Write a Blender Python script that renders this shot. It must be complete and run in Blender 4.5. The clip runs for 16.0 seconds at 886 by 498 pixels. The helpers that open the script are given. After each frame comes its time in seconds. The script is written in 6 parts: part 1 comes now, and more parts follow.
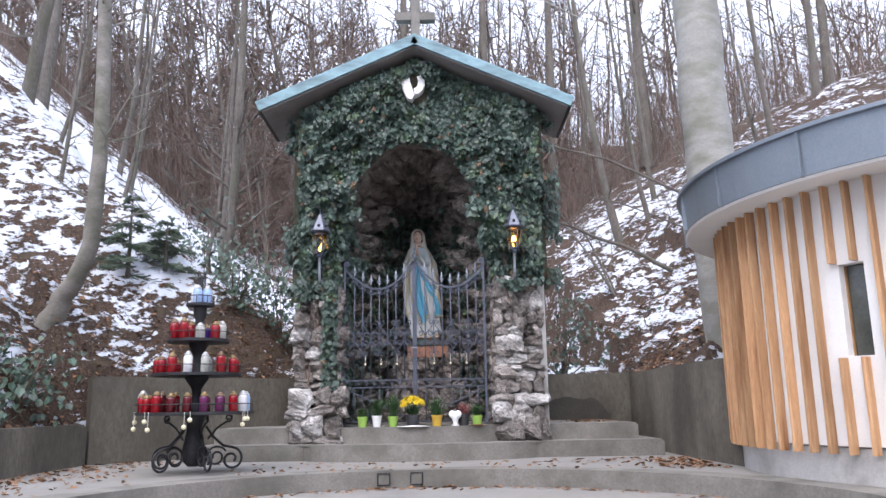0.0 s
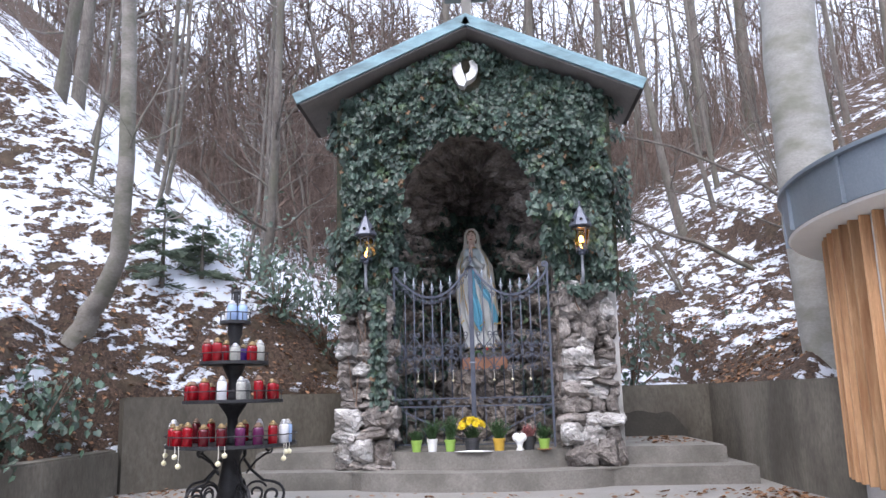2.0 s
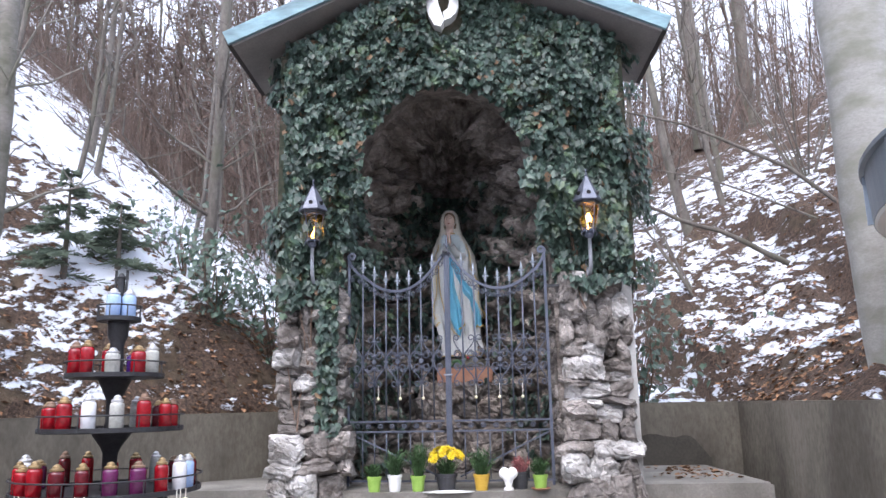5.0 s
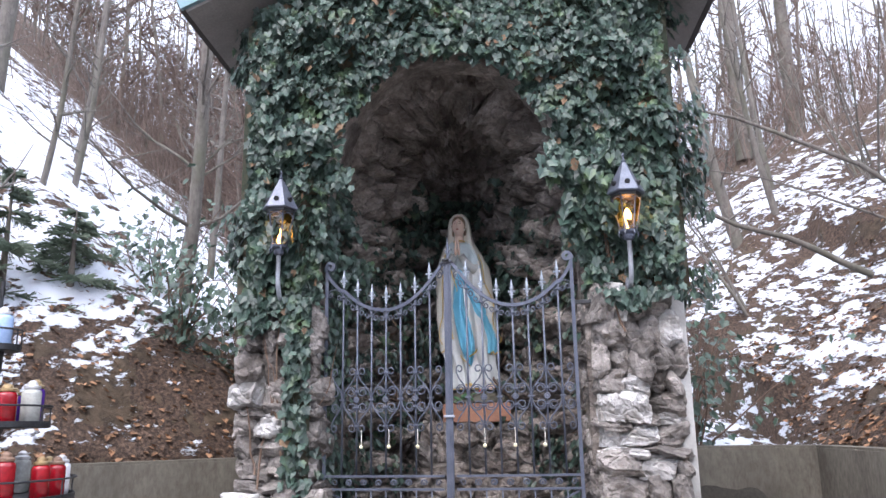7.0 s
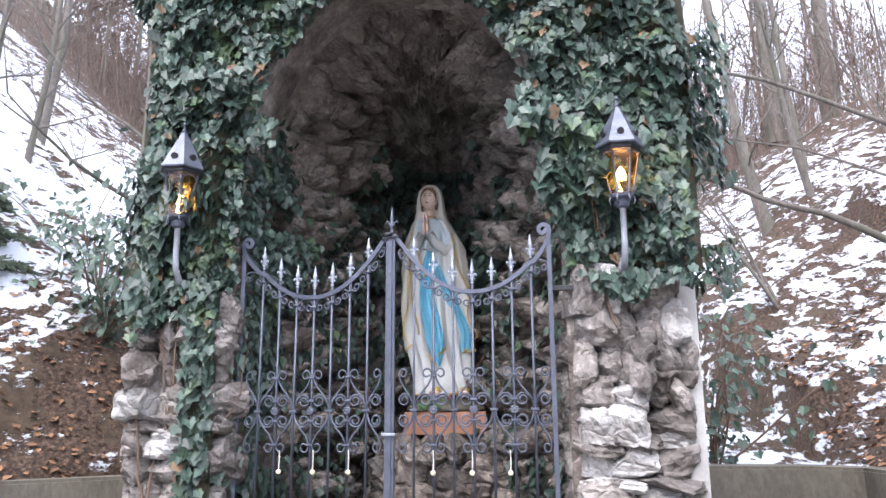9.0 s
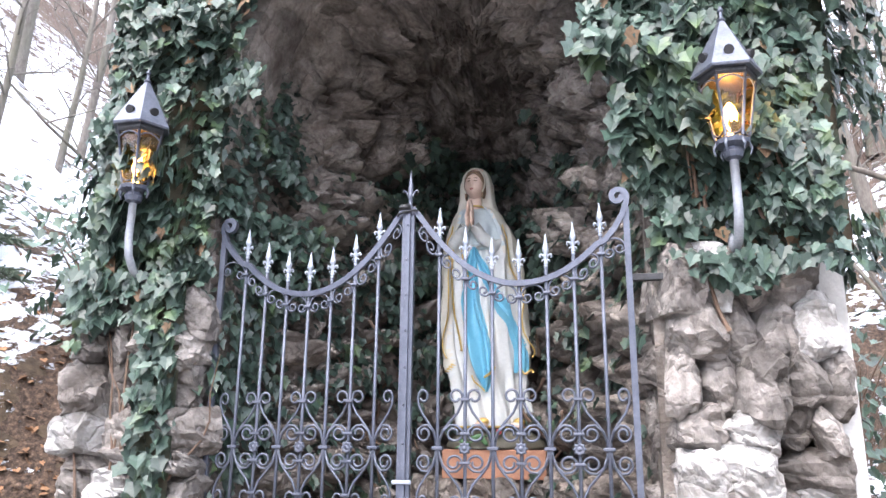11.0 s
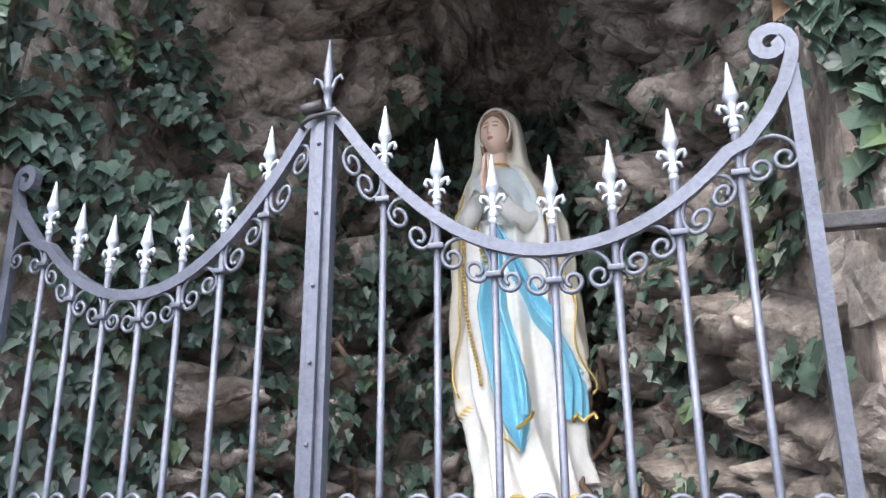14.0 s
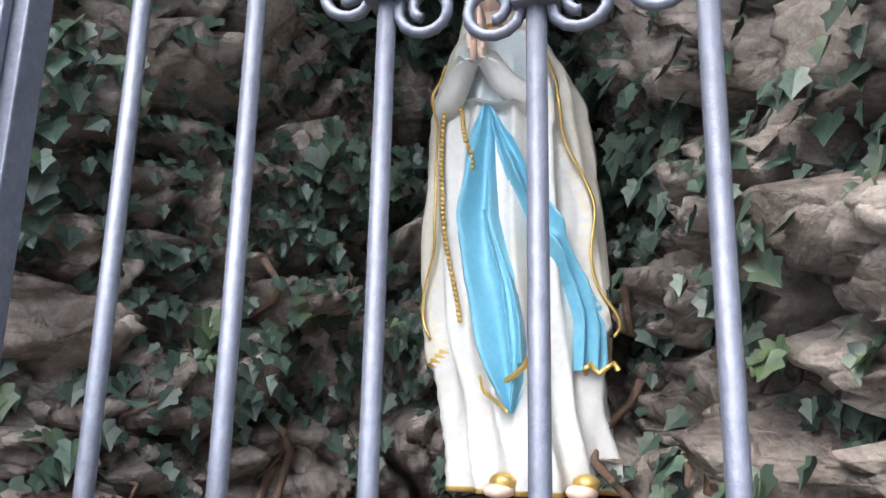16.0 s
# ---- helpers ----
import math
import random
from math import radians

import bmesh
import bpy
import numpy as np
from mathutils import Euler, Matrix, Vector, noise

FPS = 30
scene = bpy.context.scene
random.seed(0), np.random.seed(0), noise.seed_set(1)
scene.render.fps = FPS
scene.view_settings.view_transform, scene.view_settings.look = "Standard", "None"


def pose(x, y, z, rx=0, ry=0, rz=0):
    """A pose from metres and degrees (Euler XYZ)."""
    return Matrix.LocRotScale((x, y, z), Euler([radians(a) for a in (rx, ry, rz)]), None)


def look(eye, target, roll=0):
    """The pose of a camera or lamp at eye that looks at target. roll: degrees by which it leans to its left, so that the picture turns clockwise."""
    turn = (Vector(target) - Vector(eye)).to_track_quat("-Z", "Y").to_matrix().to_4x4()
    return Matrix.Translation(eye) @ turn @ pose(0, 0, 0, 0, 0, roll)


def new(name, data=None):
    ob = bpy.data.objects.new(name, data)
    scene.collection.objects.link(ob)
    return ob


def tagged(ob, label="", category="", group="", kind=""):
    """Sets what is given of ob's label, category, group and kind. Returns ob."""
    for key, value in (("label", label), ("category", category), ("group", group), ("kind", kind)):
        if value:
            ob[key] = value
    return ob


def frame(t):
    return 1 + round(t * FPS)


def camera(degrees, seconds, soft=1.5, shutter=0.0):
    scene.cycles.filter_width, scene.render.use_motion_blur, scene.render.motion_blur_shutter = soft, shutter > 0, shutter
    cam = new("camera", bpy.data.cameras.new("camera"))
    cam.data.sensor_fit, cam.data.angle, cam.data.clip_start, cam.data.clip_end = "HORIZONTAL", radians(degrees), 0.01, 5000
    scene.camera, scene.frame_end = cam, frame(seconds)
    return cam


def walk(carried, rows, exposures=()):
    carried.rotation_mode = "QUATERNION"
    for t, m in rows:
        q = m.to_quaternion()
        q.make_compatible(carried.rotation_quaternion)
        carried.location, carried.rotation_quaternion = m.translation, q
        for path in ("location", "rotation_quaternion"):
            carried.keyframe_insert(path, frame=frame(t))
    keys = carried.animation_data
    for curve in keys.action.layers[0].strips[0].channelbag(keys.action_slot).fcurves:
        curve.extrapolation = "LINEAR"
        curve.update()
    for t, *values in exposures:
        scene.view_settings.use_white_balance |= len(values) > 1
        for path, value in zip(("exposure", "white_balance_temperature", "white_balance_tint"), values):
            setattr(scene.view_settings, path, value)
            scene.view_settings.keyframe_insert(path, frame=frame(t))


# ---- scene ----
cam = camera(60.2, 16.0)
METRES, EYE, TILT, LEAN, TURN = 8.8, 0.58, 0.0, 0.0, 0.0
ROWS = [
    (0.0, 0.0, 0.0, 0.0, 0.19, 11.5, 0.94),
    (0.5, -0.0043, 0.0261, 0.0133, 1.56, 11.67, 0.3),
    (1.0, -0.0109, 0.0465, 0.0226, 3.35, 11.68, 0.94),
    (1.5, -0.0185, 0.0655, 0.0362, 3.7, 11.27, 1.55),
    (2.0, -0.0186, 0.0955, 0.0362, 3.54, 10.84, 1.29),
    (2.5, -0.021, 0.1279, 0.0395, 3.29, 10.62, 0.78),
    (3.0, -0.0312, 0.1658, 0.0406, 2.76, 10.75, 0.65),
    (3.5, -0.0323, 0.1919, 0.0409, 2.23, 11.0, 1.22),
    (4.0, -0.0253, 0.223, 0.0424, 1.7, 11.04, 0.74),
    (6.5, -0.008, 0.4153, 0.0597, 4.04, 12.77, 1.46),
    (7.0, 0.0026, 0.4485, 0.066, 4.74, 13.15, 0.94),
    (7.5, 0.013, 0.4742, 0.0782, 4.44, 12.56, 1.14),
    (8.0, 0.0191, 0.5097, 0.0795, 3.35, 12.33, 1.13),
    (8.5, 0.028, 0.5425, 0.079, 3.19, 12.16, 0.94),
    (9.0, 0.0419, 0.5764, 0.0819, 6.64, 12.56, 0.37),
    (9.5, 0.0451, 0.6064, 0.0814, 8.99, 13.11, -0.29),
    (12.0, 0.0405, 0.7586, 0.0874, 13.23, 15.61, 0.11),
    (12.5, 0.0373, 0.7855, 0.09, 13.57, 15.59, 0.74),
    (13.0, 0.0295, 0.8197, 0.1028, 13.55, 14.55, 1.21),
    (13.5, 0.0281, 0.8445, 0.1089, 14.08, 14.62, 1.03),
    (14.0, 0.0282, 0.8746, 0.1137, 16.79, 16.45, 0.41),
    (14.5, 0.0211, 0.8979, 0.1151, 17.66, 19.56, -0.27),
    (15.0, 0.0168, 0.9193, 0.1133, 17.53, 18.59, -0.51),
    (15.5, 0.0183, 0.9453, 0.114, 17.87, 16.21, -0.89),
    (16.0, 0.0179, 0.9635, 0.1187, 17.91, 12.9, -1.15),
]
EXPO = [(0.0, 1.42, 6050, 14), (4.0, 1.62, 6000, 14), (9.0, 2.16, 6080, 14), (12.5, 2.82, 6350, 11), (16.0, 2.82, 6420, 9)]
walk(cam, [(t, pose(0, 0, EYE, TILT, LEAN, TURN) @ pose(METRES * x, METRES * y, METRES * z, 90 + pitch, roll, yaw)) for t, x, y, z, yaw, pitch, roll in ROWS], EXPO)

# ---- light: a bright overcast winter day ----
SUN_EL, SUN_AZ = 55, 200
world = bpy.data.worlds.new("sky")
scene.world = world
world.use_nodes = True
wn = world.node_tree.nodes
sky = wn.new("ShaderNodeTexSky")
sky.sky_type, sky.sun_disc = "NISHITA", False
sky.sun_elevation, sky.sun_rotation = radians(SUN_EL), radians(SUN_AZ)
sky.air_density, sky.dust_density, sky.ozone_density = 1.0, 7.0, 1.0
wn["Background"].inputs[1].default_value = 0.15
veil_mix = wn.new("ShaderNodeMix")      # the cloud layer before the clear sky
veil_mix.data_type = "RGBA"
veil_mix.inputs[0].default_value = 0.7
veil_mix.inputs[7].default_value = (5.7, 6.05, 6.7, 1)
world.node_tree.links.new(sky.outputs[0], veil_mix.inputs[6])
world.node_tree.links.new(veil_mix.outputs[2], wn["Background"].inputs[0])
sun = new("sun", bpy.data.lights.new("sun", "SUN"))
sun.data.energy, sun.data.angle, sun.data.color = 0.5, radians(60), (1.0, 0.98, 0.96)
sun.matrix_world = look((-6, -14, 26), (0, 8, 0))


# ---- materials ----
def mat(name, c1, c2, rough=0.8, scale=6.0, fine=60.0, bump=0.3, metal=0.0, c3=None, amount3=0.0, scale3=1.5, dist=0.01, spread=0.0, spec=0.4, trans=0.0, stretch=(1, 1, 1)):
    """Two colours mixed by a coarse and a fine noise, a third as stains, a fine relief and, with spread, a shade of its own for each piece."""
    m = bpy.data.materials.new(name)
    m.use_nodes = True
    n, l = m.node_tree.nodes, m.node_tree.links
    b = n["Principled BSDF"]
    mp = n.new("ShaderNodeMapping")
    mp.inputs["Scale"].default_value = stretch
    geo = n.new("ShaderNodeNewGeometry")
    l.new(geo.outputs["Position"], mp.inputs[0])
    def nz(s, detail=6.0, rgh=0.6):
        t = n.new("ShaderNodeTexNoise")
        t.inputs["Scale"].default_value, t.inputs["Detail"].default_value, t.inputs["Roughness"].default_value = s, detail, rgh
        l.new(mp.outputs[0], t.inputs["Vector"])
        return t.outputs["Fac"]
    def ramp(f, a, c):
        r = n.new("ShaderNodeMapRange")
        r.inputs[1].default_value, r.inputs[2].default_value = a, c
        l.new(f, r.inputs[0])
        return r.outputs[0]
    def mix(f, a, c):
        x = n.new("ShaderNodeMix")
        x.data_type = "RGBA"
        for v, i in ((f, 0), (a, 6), (c, 7)):
            if isinstance(v, (float, int)):
                x.inputs[i].default_value = v
            elif isinstance(v, tuple):
                x.inputs[i].default_value = (*v, 1)
            else:
                l.new(v, x.inputs[i])
        return x.outputs[2]
    coarse, grain = nz(scale), nz(fine, 4.0, 0.7)
    add = n.new("ShaderNodeMath")
    add.operation = "MULTIPLY_ADD"
    l.new(grain, add.inputs[0])
    add.inputs[1].default_value = 0.5
    half = n.new("ShaderNodeMath")
    half.operation = "MULTIPLY"
    l.new(coarse, half.inputs[0])
    half.inputs[1].default_value = 0.5
    l.new(half.outputs[0], add.inputs[2])
    col = mix(ramp(add.outputs[0], 0.36, 0.64), c1, c2)
    if c3:
        col = mix(ramp(nz(scale3), 0.58 - amount3, 0.80 - amount3 * 0.9), col, c3)
    if spread:
        oi = n.new("ShaderNodeObjectInfo")
        am = n.new("ShaderNodeMath")
        am.operation = "ADD"
        l.new(oi.outputs["Random"], am.inputs[0])
        l.new(geo.outputs["Random Per Island"], am.inputs[1])
        fr = n.new("ShaderNodeMath")
        fr.operation = "FRACT"
        l.new(am.outputs[0], fr.inputs[0])
        hs = n.new("ShaderNodeHueSaturation")
        l.new(col, hs.inputs["Color"])
        l.new(ramp(fr.outputs[0], 0, 1), hs.inputs["Value"])
        rg = hs.inputs["Value"].links[0].from_node
        rg.inputs[3].default_value, rg.inputs[4].default_value = 1 - spread, 1 + spread
        col = hs.outputs[0]
    l.new(col, b.inputs["Base Color"])
    b.inputs["Roughness"].default_value, b.inputs["Metallic"].default_value = rough, metal
    b.inputs["Specular IOR Level"].default_value = spec
    if trans:
        b.inputs["Transmission Weight"].default_value = trans
    if bump:
        bp = n.new("ShaderNodeBump")
        bp.inputs["Strength"].default_value, bp.inputs["Distance"].default_value = bump, dist
        l.new(add.outputs[0], bp.inputs["Height"])
        l.new(bp.outputs[0], b.inputs["Normal"])
    return m


CONCRETE = mat("concrete", (0.15, 0.14, 0.125), (0.27, 0.255, 0.232), 0.9, 2.5, 45, 0.35, c3=(0.11, 0.105, 0.09), amount3=0.12, scale3=1.3)
PAVING = mat("paving", (0.19, 0.182, 0.172), (0.29, 0.278, 0.262), 0.9, 1.6, 70, 0.25, c3=(0.24, 0.225, 0.2), amount3=0.12, scale3=0.9)
OLD_WALL = mat("old_concrete", (0.10, 0.088, 0.07), (0.22, 0.20, 0.165), 0.92, 1.4, 30, 0.4, c3=(0.055, 0.05, 0.04), amount3=0.16, scale3=0.8, stretch=(1, 1, 0.45))


def rock_mat(name, shades, scale, spread=0.2):
    """Fissured limestone: blocks of several shades, worn cracks, pits and grain."""
    m = mat(name, shades[0], shades[1], 0.92, 4.5, 30, 0.0, c3=shades[2], amount3=0.10, scale3=3.5, spread=spread)
    n, l = m.node_tree.nodes, m.node_tree.links
    b = n["Principled BSDF"]
    geo = n.new("ShaderNodeNewGeometry")
    warp = n.new("ShaderNodeTexNoise")
    warp.inputs["Scale"].default_value, warp.inputs["Detail"].default_value = 6.0, 4.0
    l.new(geo.outputs["Position"], warp.inputs["Vector"])
    ad = n.new("ShaderNodeVectorMath")
    ad.operation = "MULTIPLY_ADD"
    l.new(warp.outputs["Color"], ad.inputs[0])
    ad.inputs[1].default_value = (0.22, 0.22, 0.22)
    l.new(geo.outputs["Position"], ad.inputs[2])
    mp = n.new("ShaderNodeMapping")
    mp.inputs["Scale"].default_value = (1, 1, 1.5)
    l.new(ad.outputs[0], mp.inputs[0])
    edge = n.new("ShaderNodeTexVoronoi")
    edge.feature = "DISTANCE_TO_EDGE"
    cell = n.new("ShaderNodeTexVoronoi")
    for v in (edge, cell):
        v.inputs["Scale"].default_value = scale
        l.new(mp.outputs[0], v.inputs["Vector"])
    rg = n.new("ShaderNodeMapRange")
    rg.inputs[1].default_value, rg.inputs[2].default_value = 0.0, 0.16
    l.new(edge.outputs["Distance"], rg.inputs[0])
    grain = n.new("ShaderNodeTexNoise")
    grain.inputs["Scale"].default_value, grain.inputs["Detail"].default_value, grain.inputs["Roughness"].default_value = 26, 7.0, 0.7
    l.new(geo.outputs["Position"], grain.inputs["Vector"])
    hs = n.new("ShaderNodeHueSaturation")
    old = b.inputs["Base Color"].links[0].from_socket
    l.new(old, hs.inputs["Color"])
    sep = n.new("ShaderNodeSeparateColor")
    l.new(cell.outputs["Color"], sep.inputs[0])
    vr = n.new("ShaderNodeMapRange")
    vr.inputs[3].default_value, vr.inputs[4].default_value = 0.70, 1.28
    l.new(sep.outputs[0], vr.inputs[0])
    l.new(vr.outputs[0], hs.inputs["Value"])
    l.new(hs.outputs[0], b.inputs["Base Color"])
    ht = n.new("ShaderNodeMath")
    ht.operation = "MULTIPLY_ADD"
    l.new(rg.outputs[0], ht.inputs[0])
    ht.inputs[1].default_value = 0.45
    l.new(grain.outputs["Fac"], ht.inputs[2])
    bp = n.new("ShaderNodeBump")
    bp.inputs["Strength"].default_value, bp.inputs["Distance"].default_value = 1.0, 0.020
    l.new(ht.outputs[0], bp.inputs["Height"])
    l.new(bp.outputs[0], b.inputs["Normal"])
    return m


ROCK = rock_mat("rock", ((0.135, 0.118, 0.107), (0.37, 0.338, 0.315), (0.075, 0.063, 0.055)), 7.0)
ROCK_DARK = rock_mat("grotto_rock", ((0.15, 0.122, 0.106), (0.42, 0.375, 0.338), (0.07, 0.054, 0.045)), 7.5, 0.0)
QUARTZ = rock_mat("white_stone", ((0.36, 0.34, 0.325), (0.66, 0.65, 0.64), (0.17, 0.15, 0.13)), 9.0, 0.1)
IVY = mat("ivy_leaf", (0.022, 0.041, 0.032), (0.060, 0.096, 0.073), 0.42, 9, 60, 0.25, c3=(0.10, 0.15, 0.05), amount3=0.03, scale3=5, spread=0.45, spec=0.5)
IVY_BROWN = mat("dead_ivy", (0.12, 0.075, 0.045), (0.21, 0.14, 0.085), 0.85, 9, 60, 0.3, spread=0.3)
# darkened ivy green with brown stem blotches; shade between leaves put into the colour
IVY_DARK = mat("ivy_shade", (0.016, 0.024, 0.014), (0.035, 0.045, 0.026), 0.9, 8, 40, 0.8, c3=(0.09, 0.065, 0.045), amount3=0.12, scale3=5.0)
STEM = mat("ivy_stem", (0.10, 0.065, 0.045), (0.20, 0.135, 0.10), 0.9, 12, 80, 0.6)
IRON = mat("grey_iron", (0.062, 0.070, 0.096), (0.115, 0.126, 0.165), 0.45, 10, 120, 0.2, metal=0.35, spec=0.5)
SILVER = mat("silver_paint", (0.23, 0.26, 0.31), (0.40, 0.43, 0.49), 0.4, 20, 120, 0.15, metal=0.3)
BLACK_IRON = mat("black_iron", (0.018, 0.018, 0.02), (0.05, 0.05, 0.055), 0.5, 14, 110, 0.3, metal=0.3)
COPPER = mat("verdigris_copper", (0.17, 0.28, 0.32), (0.28, 0.42, 0.46), 0.6, 3, 40, 0.2, metal=0.15, c3=(0.13, 0.19, 0.21), amount3=0.12, scale3=2.5, stretch=(1, 1, 3))
SOFFIT = mat("grey_soffit", (0.17, 0.155, 0.145), (0.26, 0.24, 0.225), 0.85, 3, 60, 0.2)
ROOFEDGE = mat("dark_roof_edge", (0.035, 0.03, 0.028), (0.07, 0.06, 0.055), 0.7, 6, 60, 0.2)
PLASTER = mat("grey_plaster", (0.42, 0.41, 0.40), (0.58, 0.57, 0.555), 0.9, 2.5, 60, 0.3, c3=(0.28, 0.27, 0.25), amount3=0.1, scale3=2)
WHITE = mat("white_plaster", (0.74, 0.73, 0.71), (0.84, 0.83, 0.81), 0.85, 2, 80, 0.1)
LARCH = mat("larch_slat", (0.42, 0.235, 0.115), (0.62, 0.385, 0.21), 0.65, 3, 26, 0.3, c3=(0.27, 0.12, 0.05), amount3=0.1, scale3=2.0, spread=0.28, stretch=(6, 6, 0.5))
ZINC = mat("zinc_sheet", (0.20, 0.235, 0.27), (0.27, 0.305, 0.34), 0.42, 1.2, 60, 0.06, metal=0.5)
BARK = mat("grey_bark", (0.085, 0.072, 0.062), (0.19, 0.17, 0.15), 0.9, 5, 32, 0.6, c3=(0.10, 0.10, 0.07), amount3=0.1, scale3=3, stretch=(1, 1, 0.35))
BEECH = mat("beech_bark", (0.25, 0.24, 0.22), (0.38, 0.37, 0.345), 0.85, 2.5, 30, 0.35, c3=(0.20, 0.20, 0.16), amount3=0.12, scale3=2, stretch=(1, 1, 2.2))
SLIM_BARK = mat("slim_bark", (0.15, 0.137, 0.12), (0.27, 0.25, 0.225), 0.88, 3, 34, 0.4, c3=(0.11, 0.11, 0.08), amount3=0.12, scale3=2.5, stretch=(1, 1, 1.6))
TWIG = mat("brown_twigs", (0.085, 0.060, 0.050), (0.18, 0.132, 0.108), 0.9, 3, 30, 0.2, spread=0.35)
FIR = mat("fir_needles", (0.085, 0.12, 0.088), (0.18, 0.22, 0.16), 0.7, 8, 60, 0.2, spread=0.4)


def ground_mat():
    """Leaf litter and soil under patchy, half-melted snow."""
    m = bpy.data.materials.new("snowy_leaf_litter")
    m.use_nodes = True
    n, l = m.node_tree.nodes, m.node_tree.links
    b = n["Principled BSDF"]
    geo = n.new("ShaderNodeNewGeometry")
    along = n.new("ShaderNodeMapping")      # drifts follow the contour
    along.inputs["Scale"].default_value = (1.0, 0.42, 1.5)
    along.inputs["Rotation"].default_value = (0, 0, 0.12)
    l.new(geo.outputs["Position"], along.inputs[0])
    def nz(s, detail, rgh=0.6, dist=0.0, drift=False):
        t = n.new("ShaderNodeTexNoise")
        t.inputs["Scale"].default_value, t.inputs["Detail"].default_value, t.inputs["Roughness"].default_value, t.inputs["Distortion"].default_value = s, detail, rgh, dist
        l.new(along.outputs[0] if drift else geo.outputs["Position"], t.inputs["Vector"])
        return t.outputs["Fac"]
    def math_(op, a, c):
        x = n.new("ShaderNodeMath")
        x.operation = op
        for i, v in enumerate((a, c)):
            if isinstance(v, (int, float)):
                x.inputs[i].default_value = v
            else:
                l.new(v, x.inputs[i])
        return x.outputs[0]
    def ramp(f, stops):
        r = n.new("ShaderNodeValToRGB")
        while len(r.color_ramp.elements) < len(stops):
            r.color_ramp.elements.new(0.5)
        for e, (p, c) in zip(r.color_ramp.elements, stops):
            e.position, e.color = p, (*c, 1)
        l.new(f, r.inputs[0])
        return r.outputs[0]
    leaf = ramp(nz(34, 5, 0.75), [(0.3, (0.016, 0.012, 0.010)), (0.45, (0.052, 0.036, 0.027)), (0.58, (0.115, 0.076, 0.055)), (0.72, (0.23, 0.165, 0.122))])
    soil = ramp(nz(9, 6, 0.7), [(0.3, (0.035, 0.026, 0.018)), (0.7, (0.13, 0.095, 0.065))])
    base = n.new("ShaderNodeMix")
    base.data_type = "RGBA"
    l.new(math_("GREATER_THAN", nz(1.7, 4), 0.56), base.inputs[0])
    l.new(leaf, base.inputs[6])
    l.new(soil, base.inputs[7])
    at = n.new("ShaderNodeAttribute")
    at.attribute_name = "snow"
    big = math_("MULTIPLY", nz(0.8, 4), 0.42)
    mid = math_("MULTIPLY", math_("ADD", math_("MULTIPLY", nz(2.6, 6, 0.7, 0.4, True), 0.50), math_("MULTIPLY", nz(7.5, 7, 0.72, 0.2, True), 0.68)), 1.0)
    sep = n.new("ShaderNodeSeparateXYZ")
    l.new(geo.outputs["Normal"], sep.inputs[0])
    steep = math_("MULTIPLY", math_("SUBTRACT", sep.outputs[2], 0.78), 0.13)
    mask = math_("ADD", math_("ADD", math_("ADD", big, mid), steep), at.outputs["Fac"])
    mr = n.new("ShaderNodeMapRange")
    mr.inputs[1].default_value, mr.inputs[2].default_value = 0.775, 0.80
    l.new(mask, mr.inputs[0])
    fin = n.new("ShaderNodeMix")
    fin.data_type = "RGBA"
    l.new(mr.outputs[0], fin.inputs[0])
    l.new(base.outputs[2], fin.inputs[6])
    fin.inputs[7].default_value = (0.74, 0.78, 0.86, 1)
    l.new(fin.outputs[2], b.inputs["Base Color"])
    b.inputs["Roughness"].default_value = 0.85
    b.inputs["Specular IOR Level"].default_value = 0.25
    h = math_("ADD", math_("MULTIPLY", mr.outputs[0], 0.7), math_("MULTIPLY", nz(26, 5, 0.75), 0.8))
    bp = n.new("ShaderNodeBump")
    bp.inputs["Strength"].default_value, bp.inputs["Distance"].default_value = 0.8, 0.05
    l.new(h, bp.inputs["Height"])
    l.new(bp.outputs[0], b.inputs["Normal"])
    return m


GROUND = ground_mat()


# ---- building helpers ----
def part(name, bm, material, parent=None, label="", smooth=False):
    me = bpy.data.meshes.new(name)
    bm.normal_update()
    bm.to_mesh(me)
    bm.free()
    for m in (material if isinstance(material, (list, tuple)) else [material]):
        me.materials.append(m)
    if smooth:
        me.shade_smooth()
    ob = new(name, me)
    if parent is not None:
        ob.parent = parent
    if label:
        ob["label"] = label
    return ob


def raw(name, verts, faces, material, parent=None, label="", smooth=False):
    me = bpy.data.meshes.new(name)
    me.from_pydata(verts, [], faces)
    for m in (material if isinstance(material, (list, tuple)) else [material]):
        me.materials.append(m)
    if smooth:
        me.shade_smooth()
    ob = new(name, me)
    if parent is not None:
        ob.parent = parent
    if label:
        ob["label"] = label
    return ob


def thing(name, label, category, at=(0, 0, 0), group="", rz=0):
    ob = new(name)
    ob.empty_display_size = 0.1
    ob.matrix_world = pose(*at, 0, 0, rz)
    return tagged(ob, label, category, group)


